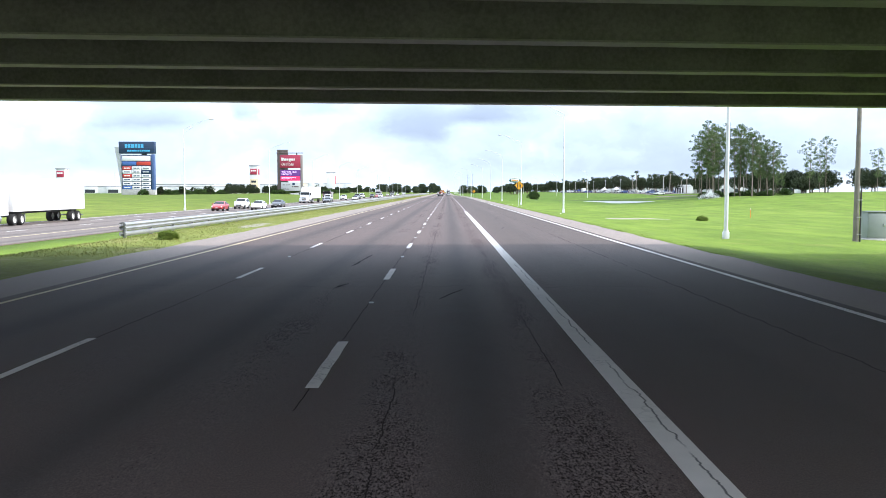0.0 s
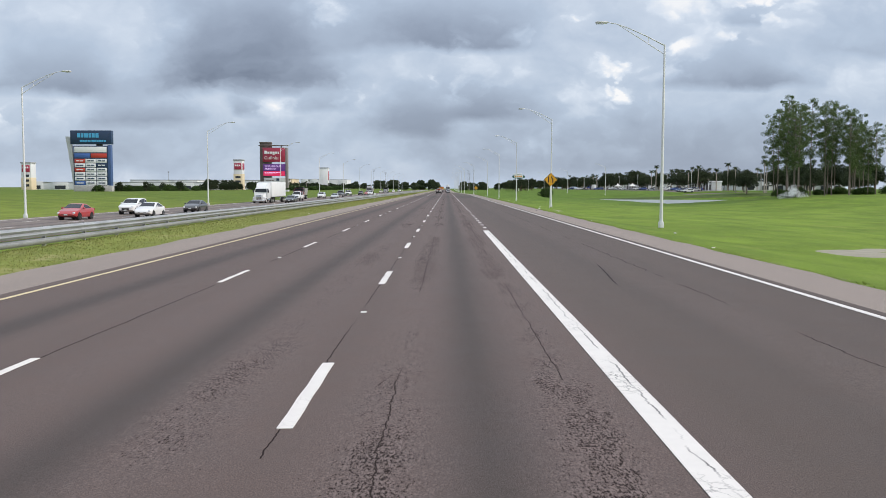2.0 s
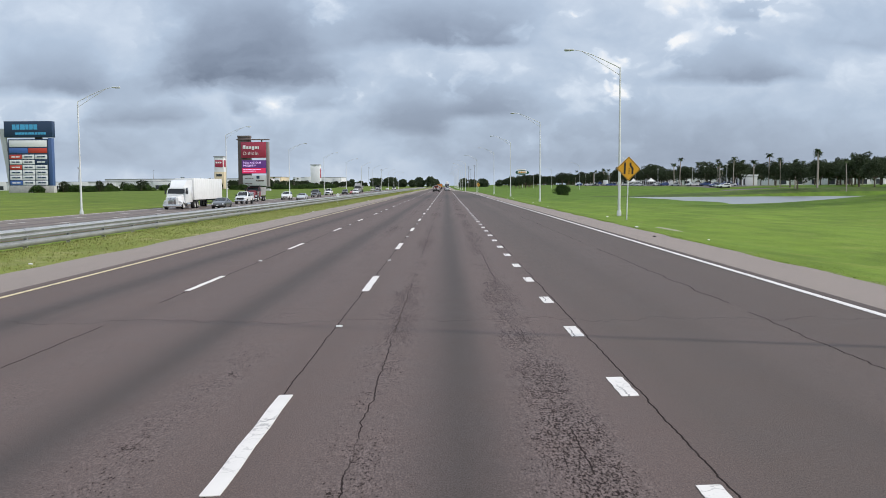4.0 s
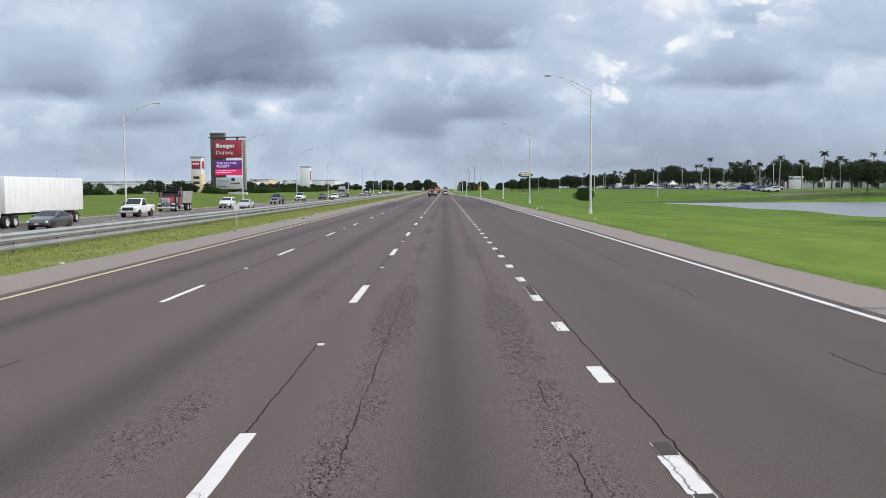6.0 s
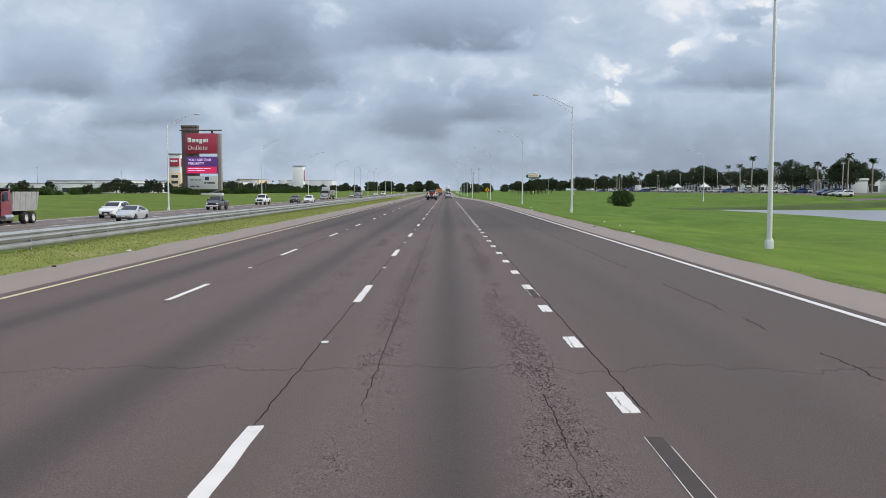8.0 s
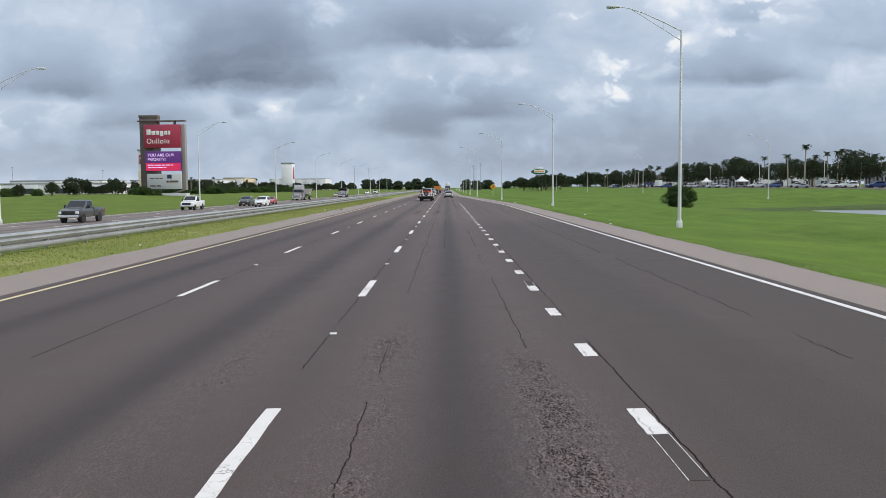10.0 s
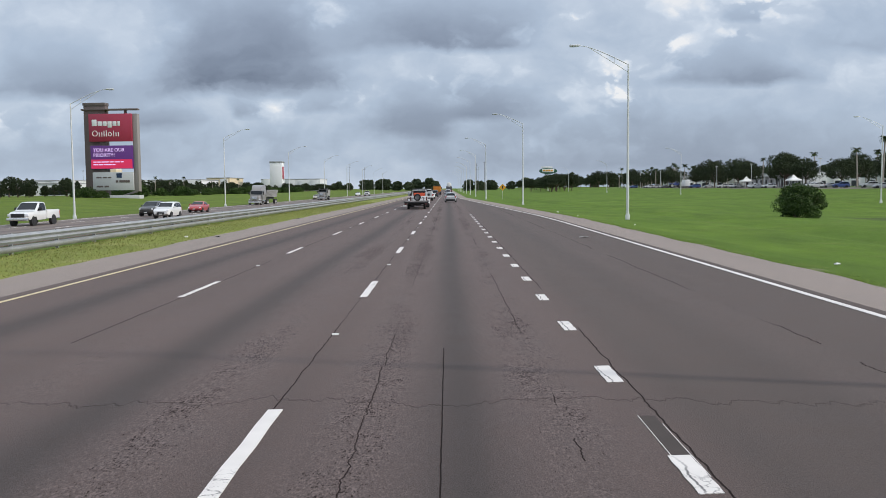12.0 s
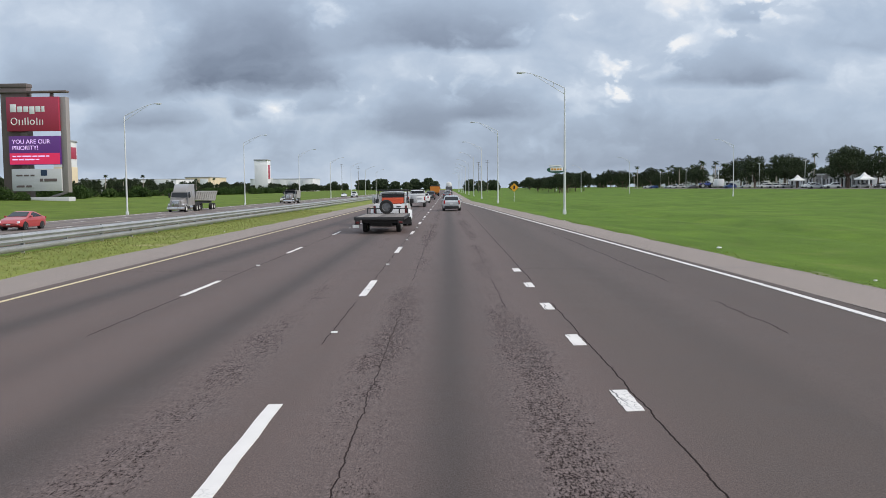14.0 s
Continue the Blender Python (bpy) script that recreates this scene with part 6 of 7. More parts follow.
def town_sign():
    """The navy tenant pylon with a swept white fin at its side."""
    p = thing("pylon_sign", "navy shopping pylon with rows of white tenant panels", "billboard", m=pose(-141.0, 389, ground_z(-141, 389)))
    head = part("header_box", boxed(-8.0, 8.2, -1.2, 1.2, 18.6, 24.0, bevel=0.08), SIGN_NAVY, p, "navy header box")
    bars(head, SIGN_CYAN, -5.2, -1.2, 21.2, (1.2, 1.0, 1.6, 1.0, 1.2, 1.2), 1.7, 0.25, "blue_shape")
    bars(head, SIGN_CYAN, -4.2, -1.2, 19.5, (0.9, 0.9, 0.9, 0.9, 0.4, 0.8, 0.8, 0.8, 0.8, 0.8, 0.8), 0.75, 0.15, "blue_shape")
    body = part("body", boxed(-7.0, 6.6, -0.9, 0.9, 2.4, 18.0, bevel=0.05), SIGN_NAVY, p)
    for s, w in ((7.05, 0.8),):
        part("side_fin", boxed(s - 0.4, s + w, -1.0, 1.0, 1.2, 18.3, bevel=0.05), SIGN_BLUE, p, "blue side fin")
    part("neck", boxed(2.0, 4.2, -0.5, 0.5, 18.0, 18.62), BLACK, p)
    bm = extrude_profile(bmesh.new(), [(-10.2, 21.6), (-8.05, 21.6), (-7.1, 9.0), (-7.1, 1.0), (-7.4, 1.0), (-8.3, 9.0)], "y", -0.4, 0.4)
    part("swept_fin", bm, SIGN_PALE, p, "pale swept fin")
    part("plinth", boxed(-7.2, 8.2, -1.1, 1.1, -0.6, 2.3, bevel=0.08), CONCRETE, p)
    part("tenant_panel", boxed(-6.6, 6.2, -0.98, -0.9, 15.4, 17.6, bevel=0.02), SIGN_WHITE, body)
    blue = worn("tenant_blue", (0.05, 0.13, 0.38), 0.4)
    red = worn("tenant_red", (0.52, 0.05, 0.03), 0.4)
    part("tenant_panel", boxed(-6.6, -0.4, -0.98, -0.9, 13.3, 15.0, bevel=0.02), blue, body)
    part("tenant_panel", boxed(-0.1, 6.2, -0.98, -0.9, 13.3, 15.0, bevel=0.02), red, body)
    looks = [(red, SIGN_WHITE, SIGN_WHITE), (SIGN_WHITE, SIGN_WHITE, SIGN_NAVY), (red, SIGN_WHITE, SIGN_WHITE), (SIGN_WHITE, SIGN_WHITE, SIGN_WHITE), (SIGN_WHITE, SIGN_WHITE, SIGN_WHITE), (blue, SIGN_WHITE, SIGN_WHITE)]
    for r, row in enumerate(looks):
        for c, mat in enumerate(row):
            x0, z0 = -6.6 + c * 4.32, 11.3 - r * 1.75
            pn = part("tenant_panel", boxed(x0, x0 + 4.1, -0.98, -0.9, z0, z0 + 1.5, bevel=0.02), mat, body)
            bars(pn, SIGN_NAVY if mat is SIGN_WHITE else SIGN_WHITE, x0 + 0.7, -0.98, z0 + 0.55, (1.2, 1.3), 0.42, 0.2)
    return p


def merge_sign():
    """The yellow diamond that says a lane ends, on one leaning post."""
    p = thing("warning_sign", "yellow diamond lane-ends sign on a leaning white post", "road sign", m=pose(13.2, 156.0, ground_z(13.2, 156.0), 0, 1.5, 0))
    bm = bmesh.new()
    rod(bm, (0, 0.04, -0.4), (0, 0.04, 3.2), 0.045, n=8)
    part("post", bm, POLE_METAL, p)
    s = 0.90
    bm = extrude_profile(bmesh.new(), [(0, 3.75 - s), (s, 3.75), (0, 3.75 + s), (-s, 3.75)], "y", -0.012, 0.012)
    es = [e for e in bm.edges if abs(e.verts[0].co.y - e.verts[1].co.y) > 0.01]
    bmesh.ops.bevel(bm, geom=es, offset=0.07, segments=3, affect="EDGES", profile=0.5)
    plate = part("plate", bm, SIGN_YELLOW, p)
    for x0, x1, y0, z0, z1 in ((-0.36, -0.22, 0, 3.35, 4.2),):
        bm = extrude_profile(bmesh.new(), [(x0, z0), (x1, z0), (x1 + 0.02, z1), (x0 + 0.02, z1)], "y", -0.02, -0.0125)
        part("printed_line", bm, SIGN_BLACK, plate)
    bm = extrude_profile(bmesh.new(), [(0.22, 3.35), (0.36, 3.35), (0.36, 3.80), (0.20, 4.0), (0.20, 4.2), (0.06, 4.2), (0.06, 3.94), (0.22, 3.74)], "y", -0.02, -0.0125)
    part("printed_line", bm, SIGN_BLACK, plate)
    for k in range(3):
        part("printed_dash", boxed(0.0, 0.07, -0.02, -0.0125, 3.36 + k * 0.17, 3.46 + k * 0.17), SIGN_BLACK, plate)
    for a, b in (((0, -s), (s, 0)), ((s, 0), (0, s)), ((0, s), (-s, 0)), ((-s, 0), (0, -s))):
        bm = bmesh.new()
        rod(bm, (a[0] * 0.93, -0.013, 3.75 + a[1] * 0.93), (b[0] * 0.93, -0.013, 3.75 + b[1] * 0.93), 0.016, n=4)
        part("printed_border", bm, SIGN_BLACK, plate)
    return p


outlet_sign()
town_sign()
merge_sign()


def small_diamond():
    p = thing("warning_sign", "small yellow diamond sign far along the verge", "road sign", m=pose(17.0, 560, ground_z(17.0, 560)))
    bm = bmesh.new()
    rod(bm, (0, 0.04, -0.3), (0, 0.04, 3.0), 0.05, n=8)
    part("post", bm, POLE_METAL, p)
    s = 1.1
    bm = extrude_profile(bmesh.new(), [(0, 3.6 - s), (s, 3.6), (0, 3.6 + s), (-s, 3.6)], "y", -0.012, 0.012)
    plate = part("plate", bm, SIGN_YELLOW, p)
    part("printed_line", boxed(-0.2, 0.2, -0.02, -0.0125, 3.2, 4.1), SIGN_BLACK, plate)
    return p


small_diamond()


def round_marker():
    p = thing("delineator", "round white reflector disc on a thin post beside the guardrail", "marker post", m=pose(-13.1, 196.5, -0.08))
    bm = bmesh.new()
    rod(bm, (0, 0, -0.2), (0, 0, 1.1), 0.025, n=6)
    part("post", bm, POLE_METAL, p)
    bm = bmesh.new()
    rod(bm, (0, -0.012, 1.2), (0, 0.012, 1.2), 0.19, n=20)
    part("disc", bm, SIGN_WHITE, p)
    return p


round_marker()


def cable_marker():
    p = thing("marker_post", "slim orange cable marker post standing in the grass", "marker post", m=pose(38.0, 101.0, ground_z(38.0, 101.0)))
    bm = bmesh.new()
    rod(bm, (0, 0, -0.2), (0, 0, 1.05), 0.05, n=8)
    part("post", bm, PAINT_ORANGE, p)
    bm = bmesh.new()
    rod(bm, (0, 0, 1.051), (0, 0, 1.16), 0.058, 0.03, n=8)
    part("cap", bm, SIGN_WHITE, p, "pale rounded cap")
    return p


cable_marker()


def oval_sign():
    p = thing("pylon_sign", "oval green and white shop sign on a tall post", "billboard", m=pose(70, 900, ground_z(70, 900)))
    bm = bmesh.new()
    rod(bm, (0, 0.3, -1), (0, 0.3, 13), 0.35, n=10)
    part("post", bm, POLE_METAL, p)
    bm = bmesh.new()
    rod(bm, (0, -0.4, 0), (0, 0.0, 0), 1.0, n=28)
    bmesh.ops.scale(bm, vec=(6.3, 1, 2.1), verts=bm.verts[:])
    bmesh.ops.translate(bm, vec=(0, 0, 13.8), verts=bm.verts[:])
    oval = part("oval_face", bm, SIGN_GREEN, p)
    part("white_band", boxed(-4.2, 4.2, -0.55, -0.4, 12.9, 15.3, bevel=0.05), SIGN_WHITE, oval)
    bars(oval, SIGN_YELLOW, -3.4, -0.55, 13.5, (1.3, 1.3, 1.3, 1.3), 1.2, 0.45)
    part("top_band", boxed(-5.0, 3.0, -0.45, -0.1, 15.9, 16.9, bevel=0.05), SIGN_WHITE, oval)
    return p


oval_sign()

# ---- buildings ----
STUCCO = worn("pale_stucco", (0.62, 0.63, 0.64), 0.85, dark=0.85, scale=0.3)
STUCCO_CREAM = worn("cream_stucco", (0.62, 0.52, 0.36), 0.85, dark=0.85, scale=0.3)
ROOF_GREY = worn("grey_roof_metal", (0.30, 0.31, 0.32), 0.6)
DARK_WINDOW = worn("dark_window", (0.035, 0.04, 0.05), 0.2)


def tower_block(label, x, y, w, d, h, mat, sign, cream=0.0):
    p = thing("tower_building", label, "building", m=pose(x, y, ground_z(x, y)))
    part("wall", boxed(-w / 2, w / 2, -d / 2, d / 2, -1, h, bevel=0.05), mat, p)
    part("roof", boxed(-w / 2 - 0.35, w / 2 + 0.35, -d / 2 - 0.35, d / 2 + 0.35, h, h + 0.7, bevel=0.08), ROOF_GREY, p)
    if cream:
        part("lower_wall", boxed(-w / 2 - 0.1, w / 2 + 0.1, -d / 2 - 0.1, d / 2 + 0.1, -1, cream, bevel=0.05), STUCCO_CREAM, p, "cream lower wall")
    for s, (sx, sz, sw, sh) in sign:
        pn = part("red_sign", boxed(sx, sx + sw, -d / 2 - 0.25, -d / 2, sz, sz + sh, bevel=0.04), SIGN_RED, p, "red sign with white shapes") if s == "f" else part("red_sign", boxed(w / 2, w / 2 + 0.25, sx, sx + sw, sz, sz + sh, bevel=0.04), SIGN_RED, p, "red sign with white shapes")
        if s == "f":
            bars(pn, SIGN_WHITE, sx + 0.5, -d / 2 - 0.25, sz + sh * 0.52, (sw * 0.22, sw * 0.22, sw * 0.2), sh * 0.25, sw * 0.05)
    for k in range(3 if cream else 0):
        part("window", boxed(-w * 0.3, w * 0.3, -d / 2 - 0.12, -d / 2 - 0.101, 2 + k * 3.2, 3.6 + k * 3.2), DARK_WINDOW, p)
    return p


tower_block("square tower of pale stucco with red signs and cream foot", -153.5, 688, 6.4, 7, 21.5, STUCCO, (("f", (-2.6, 14.8, 5.2, 4.6)), ("s", (-2.6, 14.8, 5.2, 4.6))), 11.5)
tower_block("white square tower with red vertical sign", -122.5, 917, 8.6, 10, 21.0, SIGN_WHITE, (("s", (-3.0, 9, 5.0, 9.0)),))
tower_block("distant square tower with red signs behind the trees", -279.0, 625, 6.6, 7, 17.5, STUCCO, (("f", (-2.6, 11.8, 5.2, 4.4)),), 8.0)


def store(label, x0, x1, y0, y1, h, mat, bays):
    p = thing("store_building", label, "building", m=pose((x0 + x1) / 2, (y0 + y1) / 2, ground_z((x0 + x1) / 2, y0)))
    w, d = (x1 - x0) / 2, (y1 - y0) / 2
    part("wall", boxed(-w, w, -d, d, -2, h, bevel=0.05), mat, p)
    part("roof", boxed(-w - 0.3, w + 0.3, -d - 0.3, d + 0.3, h, h + 0.45, bevel=0.05), ROOF_GREY, p)
    for k in range(bays):
        bx = -w + (k + 0.5) * 2 * w / bays
        bw = w / bays * 0.62
        bay = part("shop_front", boxed(bx - bw, bx + bw, -d - 0.5, -d, -1, h * random.uniform(0.75, 1.15), bevel=0.05), STUCCO, p)
        part("window", boxed(bx - bw * 0.7, bx + bw * 0.7, -d - 0.55, -d - 0.5, 0.3, 2.8), DARK_WINDOW, bay)
        by = -d + (k + 0.5) * 2 * d / bays
        part("window", boxed(w, w + 0.06, by - d / bays * 0.5, by + d / bays * 0.5, 0.5, 3.0), DARK_WINDOW, p)
    return p


store("long low pale shopping hall with flat grey roof", -300, -158, 660, 730, 5.0, STUCCO, 8)
store("low pale store building behind trees", -420, -250, 470, 520, 5.0, STUCCO, 8)
store("low pale warehouse far behind the hedge", -210, -150, 820, 860, 8.0, STUCCO, 4)
store("tan and white store above the trees", -166, -150, 890, 930, 10.0, STUCCO_CREAM, 2)
store("white flat-roofed store above the trees", -260, -205, 760, 800, 7.5, STUCCO, 5)
store("far pale buildings beyond the road", -190, -130, 1180, 1230, 12.0, STUCCO, 5)
store("distant tan store with stepped front", -260, -200, 1000, 1040, 7.5, STUCCO_CREAM, 5)
store("white dealership hall behind the parked cars", 175, 235, 560, 600, 5.0, STUCCO, 7)
store("pale shops behind the oak row", 160, 205, 690, 760, 6.5, STUCCO, 6)
store("far pale building behind the trees", 150, 200, 850, 900, 7.0, STUCCO, 5)

def colonnade_hall(m, length, bays):
    """A long white show hall: a wall with dark bays behind a row of columns, facing -x."""
    p = thing("show_hall", "long white show hall with a row of columns behind the oaks", "building", m=m)
    part("wall", boxed(0, 5.0, 0, length, -1, 4.2, bevel=0.05), STUCCO, p)
    part("roof", boxed(-1.6, 5.3, -0.3, length + 0.3, 4.2, 4.75, bevel=0.06), SIGN_WHITE, p, "flat white roof edge")
    step = length / bays
    for k in range(bays):
        part("window", boxed(-0.06, -0.002, k * step + 0.9, (k + 1) * step - 0.9, 0.3, 3.0), DARK_WINDOW, p, smooth=False)
        part("column", boxed(-1.5, -1.1, k * step - 0.1, k * step + 0.3, -1, 4.2, bevel=0.03), SIGN_WHITE, p)
    return p


colonnade_hall(pose(128.0, 600.0, ground_z(128.0, 600.0)), 66.0, 12)
colonnade_hall(pose(129.0, 470.0, ground_z(129.0, 470.0)), 40.0, 8)

# ---- pond ----
WATER = Mat("pond_water", (0.20, 0.215, 0.225), 0.34)
WATER.bump(WATER.noise(1.6, 4, 0.6, stretch=(1.0, 0.6, 1.0)), 0.5, 0.16)
pond = part("water", boxed(45, 195, 232, 410, -3.2, -2.08), WATER.m, smooth=False)
tagged(pond, "still grey pond water lying in the grass", "water", kind="structure")

# ---- trees ----
PINE_LEAF = leafy("pine_needles", (0.045, 0.080, 0.030), (0.150, 0.205, 0.080))
OAK_LEAF = leafy("oak_leaves", (0.016, 0.026, 0.013), (0.056, 0.076, 0.034))
SHRUB_LEAF = leafy("shrub_leaves", (0.020, 0.045, 0.012), (0.075, 0.125, 0.030))
PALM_LEAF = leafy("palm_fronds", (0.020, 0.040, 0.014), (0.070, 0.095, 0.035))
BARK = worn("brown_bark", (0.13, 0.095, 0.075), 0.9, dark=0.5, scale=4.0, amount=0.8)
BARK_GREY = worn("grey_bark", (0.20, 0.165, 0.14), 0.9, dark=0.5, scale=4.0, amount=0.8)
PALM_BARK = worn("pale_palm_bark", (0.36, 0.32, 0.275), 0.9, dark=0.6, scale=4.0, amount=0.7)


def leaf_mesh(name, centres, radii, per, size, material, flatten=0.8, seed=1, slim=0.45):
    """Many small pointed leaf blades scattered through clumps."""
    rng = np.random.default_rng(seed)
    vs, fs = [], []
    count = 0
    for (cx, cy, cz), r in zip(centres, radii):
        d = rng.normal(size=(per, 3))
        d /= np.linalg.norm(d, axis=1)[:, None]
        rad = r * rng.uniform(0.35, 1.0, size=(per, 1)) ** 0.6
        pts = np.array((cx, cy, cz)) + d * rad * np.array((1, 1, flatten))
        a = rng.normal(size=(per, 3))
        a /= np.linalg.norm(a, axis=1)[:, None]
        b = np.cross(a, rng.normal(size=(per, 3)))
        b /= np.linalg.norm(b, axis=1)[:, None]
        s = size * rng.uniform(0.6, 1.4, size=(per, 1))
        quad = np.stack([pts - a * s, pts + b * s * slim, pts + a * s, pts - b * s * slim], axis=1)
        vs.append(quad.reshape(-1, 3))
        idx = np.arange(per * 4).reshape(-1, 4) + count
        fs.append(idx)
        count += per * 4
    me = bpy.data.meshes.new(name)
    me.from_pydata(np.concatenate(vs).tolist(), [], np.concatenate(fs).tolist())
    me.materials.append(material)
    return me


def make_tree(name, label, category, group, trunk_bm, bark, crown):
    p = thing(name, label, category, group)
    part("trunk", trunk_bm, bark, p)
    ob = new("crown", crown)
    ob.parent = p
    return p


def pine(seed, h=18.0):
    rng = random.Random(seed)
    bm = bmesh.new()
    lean = rng.uniform(-0.5, 0.5)
    tube(bm, [(0, 0, -0.6), (0.05 * lean, 0, h * 0.3), (0.4 * lean, 0.1, h * 0.65), (0.7 * lean, 0.2, h * 0.97)], [0.125, 0.10, 0.07, 0.03], 8)
    cs, rs = [], []
    n = 28
    for k in range(n):
        f = k / (n - 1)
        z = h * (0.36 + 0.62 * f)
        reach = (0.7 + 2.7 * math.sin(math.pi * min(1, 0.14 + 0.86 * (1 - f) ** 0.8)) * (0.7 + 0.3 * f)) * rng.uniform(0.45, 1.15)
        ang = k * 2.4 + rng.uniform(-0.5, 0.5)
        ex, ey = lean * 0.6 + reach * math.cos(ang), reach * math.sin(ang)
        tube(bm, [(lean * 0.4 * f, 0, z - 0.5), (ex * 0.6, ey * 0.6, z - 0.1), (ex, ey, z + 0.25)], [0.045, 0.03, 0.012], 5)
        for q in range(2):
            g = 1 - 0.42 * q
            cs.append((ex * g + rng.uniform(-0.45, 0.45), ey * g + rng.uniform(-0.45, 0.45), z + 0.25 + rng.uniform(-0.45, 0.5)))
            rs.append(rng.uniform(0.42, 1.0) * (1.0 - 0.2 * f))
    cs.append((0.7 * lean, 0.2, h))
    rs.append(0.9)
    crown = leaf_mesh("crown", cs, rs, 100, 0.19, PINE_LEAF, 0.8, seed, 0.17)
    return make_tree("pine_tree", "tall slender pine with open green crown", "tree", "roadside pines", bm, BARK_GREY, crown)


def oak(seed, h=9.0, w=5.0, per=105, size=0.26, low=0.37, name="oak_tree", group="oak row", label="broad dark green oak with rounded crown"):
    rng = random.Random(seed)
    bm = bmesh.new()
    tube(bm, [(0, 0, -0.6), (0.05, 0, h * 0.16), (0.1, 0.1, h * 0.34)], [0.30, 0.24, 0.18], 8)
    cs, rs = [], []
    for k in range(8):
        ang = k * 2.399
        reach = w * rng.uniform(0.45, 0.8)
        top = h * rng.uniform(0.5, 0.8)
        tube(bm, [(0.08, 0.08, h * 0.30), (reach * 0.5 * math.cos(ang), reach * 0.5 * math.sin(ang), h * 0.45), (reach * math.cos(ang), reach * math.sin(ang), top)], [0.11, 0.08, 0.03], 5)
    for k in range(46):
        ang = k * 2.399
        f = (k + 0.5) / 46
        z = h * (low + (0.96 - low) * f)
        rr = w * math.sqrt(max(0.02, 1 - ((f - 0.35) / 0.72) ** 2)) * rng.uniform(0.35, 0.95)
        cs.append((rr * math.cos(ang), rr * math.sin(ang), z + rng.uniform(-0.5, 0.5)))
        rs.append(rng.uniform(0.16, 0.30) * w)
    crown = leaf_mesh("crown", cs, rs, per, size, OAK_LEAF, 0.85, seed)
    return make_tree(name, label, "tree", group, bm, BARK, crown)


def palm(seed, h=11.0):
    rng = random.Random(seed)
    bm = bmesh.new()
    lean = rng.uniform(-0.4, 0.4)
    tube(bm, [(0, 0, -0.6), (lean * 0.3, 0, h * 0.5), (lean, 0, h)], [0.24, 0.20, 0.18], 8)
    vs, fs = [], []
    for k in range(26):
        ang = k * 2.399
        up = rng.uniform(-0.4, 1.3)
        reach = rng.uniform(1.1, 1.75)
        side = Vector((-math.sin(ang), math.cos(ang), 0))
        prev = None
        for i in range(6):
            t = i / 5
            c = Vector((lean + math.cos(ang) * reach * t, math.sin(ang) * reach * t, h + up * t * 1.1 - 0.9 * t * t))
            wd = 0.36 * math.sin(math.pi * min(1, 0.12 + t * 0.9)) + 0.02
            b = len(vs)
            vs += [tuple(c - side * wd - Vector((0, 0, 0.12))), tuple(c), tuple(c + side * wd - Vector((0, 0, 0.12)))]
            if prev is not None:
                fs += [(prev, prev + 1, b + 1, b), (prev + 1, prev + 2, b + 2, b + 1)]
            prev = b
    me = bpy.data.meshes.new("crown")
    me.from_pydata(vs, [], fs)
    me.materials.append(PALM_LEAF)
    return make_tree("palm_tree", "slim cabbage palm with small round head", "tree", "palms", bm, PALM_BARK, me)


def shrub(seed, w, h, label, per=160, size=0.13):
    rng = random.Random(seed)
    bm = bmesh.new()
    for k in range(7):
        a = k * 0.9
        tube(bm, [(0.15 * math.cos(a), 0.15 * math.sin(a), -0.2), (w * 0.25 * math.cos(a), w * 0.25 * math.sin(a), h * 0.4), (w * 0.4 * math.cos(a), w * 0.4 * math.sin(a), h * 0.75)], [0.05, 0.035, 0.01], 5)
    cs, rs = [], []
    for k in range(34):
        a = k * 2.399
        f = (k + 0.5) / 34
        rr = 0.5 * w * math.sqrt(max(0.05, 1 - (f - 0.25) ** 2 / 0.6)) * rng.uniform(0.3, 0.95)
        cs.append((rr * math.cos(a), rr * math.sin(a), h * (0.12 + 0.78 * f)))
        rs.append(rng.uniform(0.10, 0.19) * w)
    crown = leaf_mesh("crown", cs, rs, per, size, SHRUB_LEAF, 0.85, seed)
    return make_tree("shrub", label, "bush", "", bm, BARK, crown)


def scatter(makers, spots):
    """Put ready-made trees at spots (x, y, scale), the first of each kind itself, then copies."""
    used = set()
    for i, (x, y, s) in enumerate(spots):
        t = makers[i % len(makers)]
        m = pose(x, y, ground_z(x, y), 0, 0, (i * 77) % 360)
        if t.name not in used:
            used.add(t.name)
            t.matrix_world = m @ Matrix.Scale(s, 4)
        else:
            c = copy_thing(t, m)
            c.scale = (s, s, s)


rng = random.Random(5)
pines = [pine(11), pine(12, 17.0), pine(13, 18.5), pine(14, 16.0)]
spots = []
for _ in range(24):
    x = rng.uniform(63.0, 79)
    spots.append((x, rng.uniform(199, 214), rng.uniform(0.84, 1.0) if x < 75 else rng.uniform(0.6, 0.85)))
spots += [(rng.uniform(88, 190), rng.uniform(205, 240), rng.uniform(0.6, 0.9)) for _ in range(20)]
spots += [(rng.uniform(110, 260), rng.uniform(150, 215), rng.uniform(0.7, 1.0)) for _ in range(22)]
spots += [(rng.uniform(160, 300), rng.uniform(60, 150), rng.uniform(0.8, 1.0)) for _ in range(18)]
scatter(pines, spots)

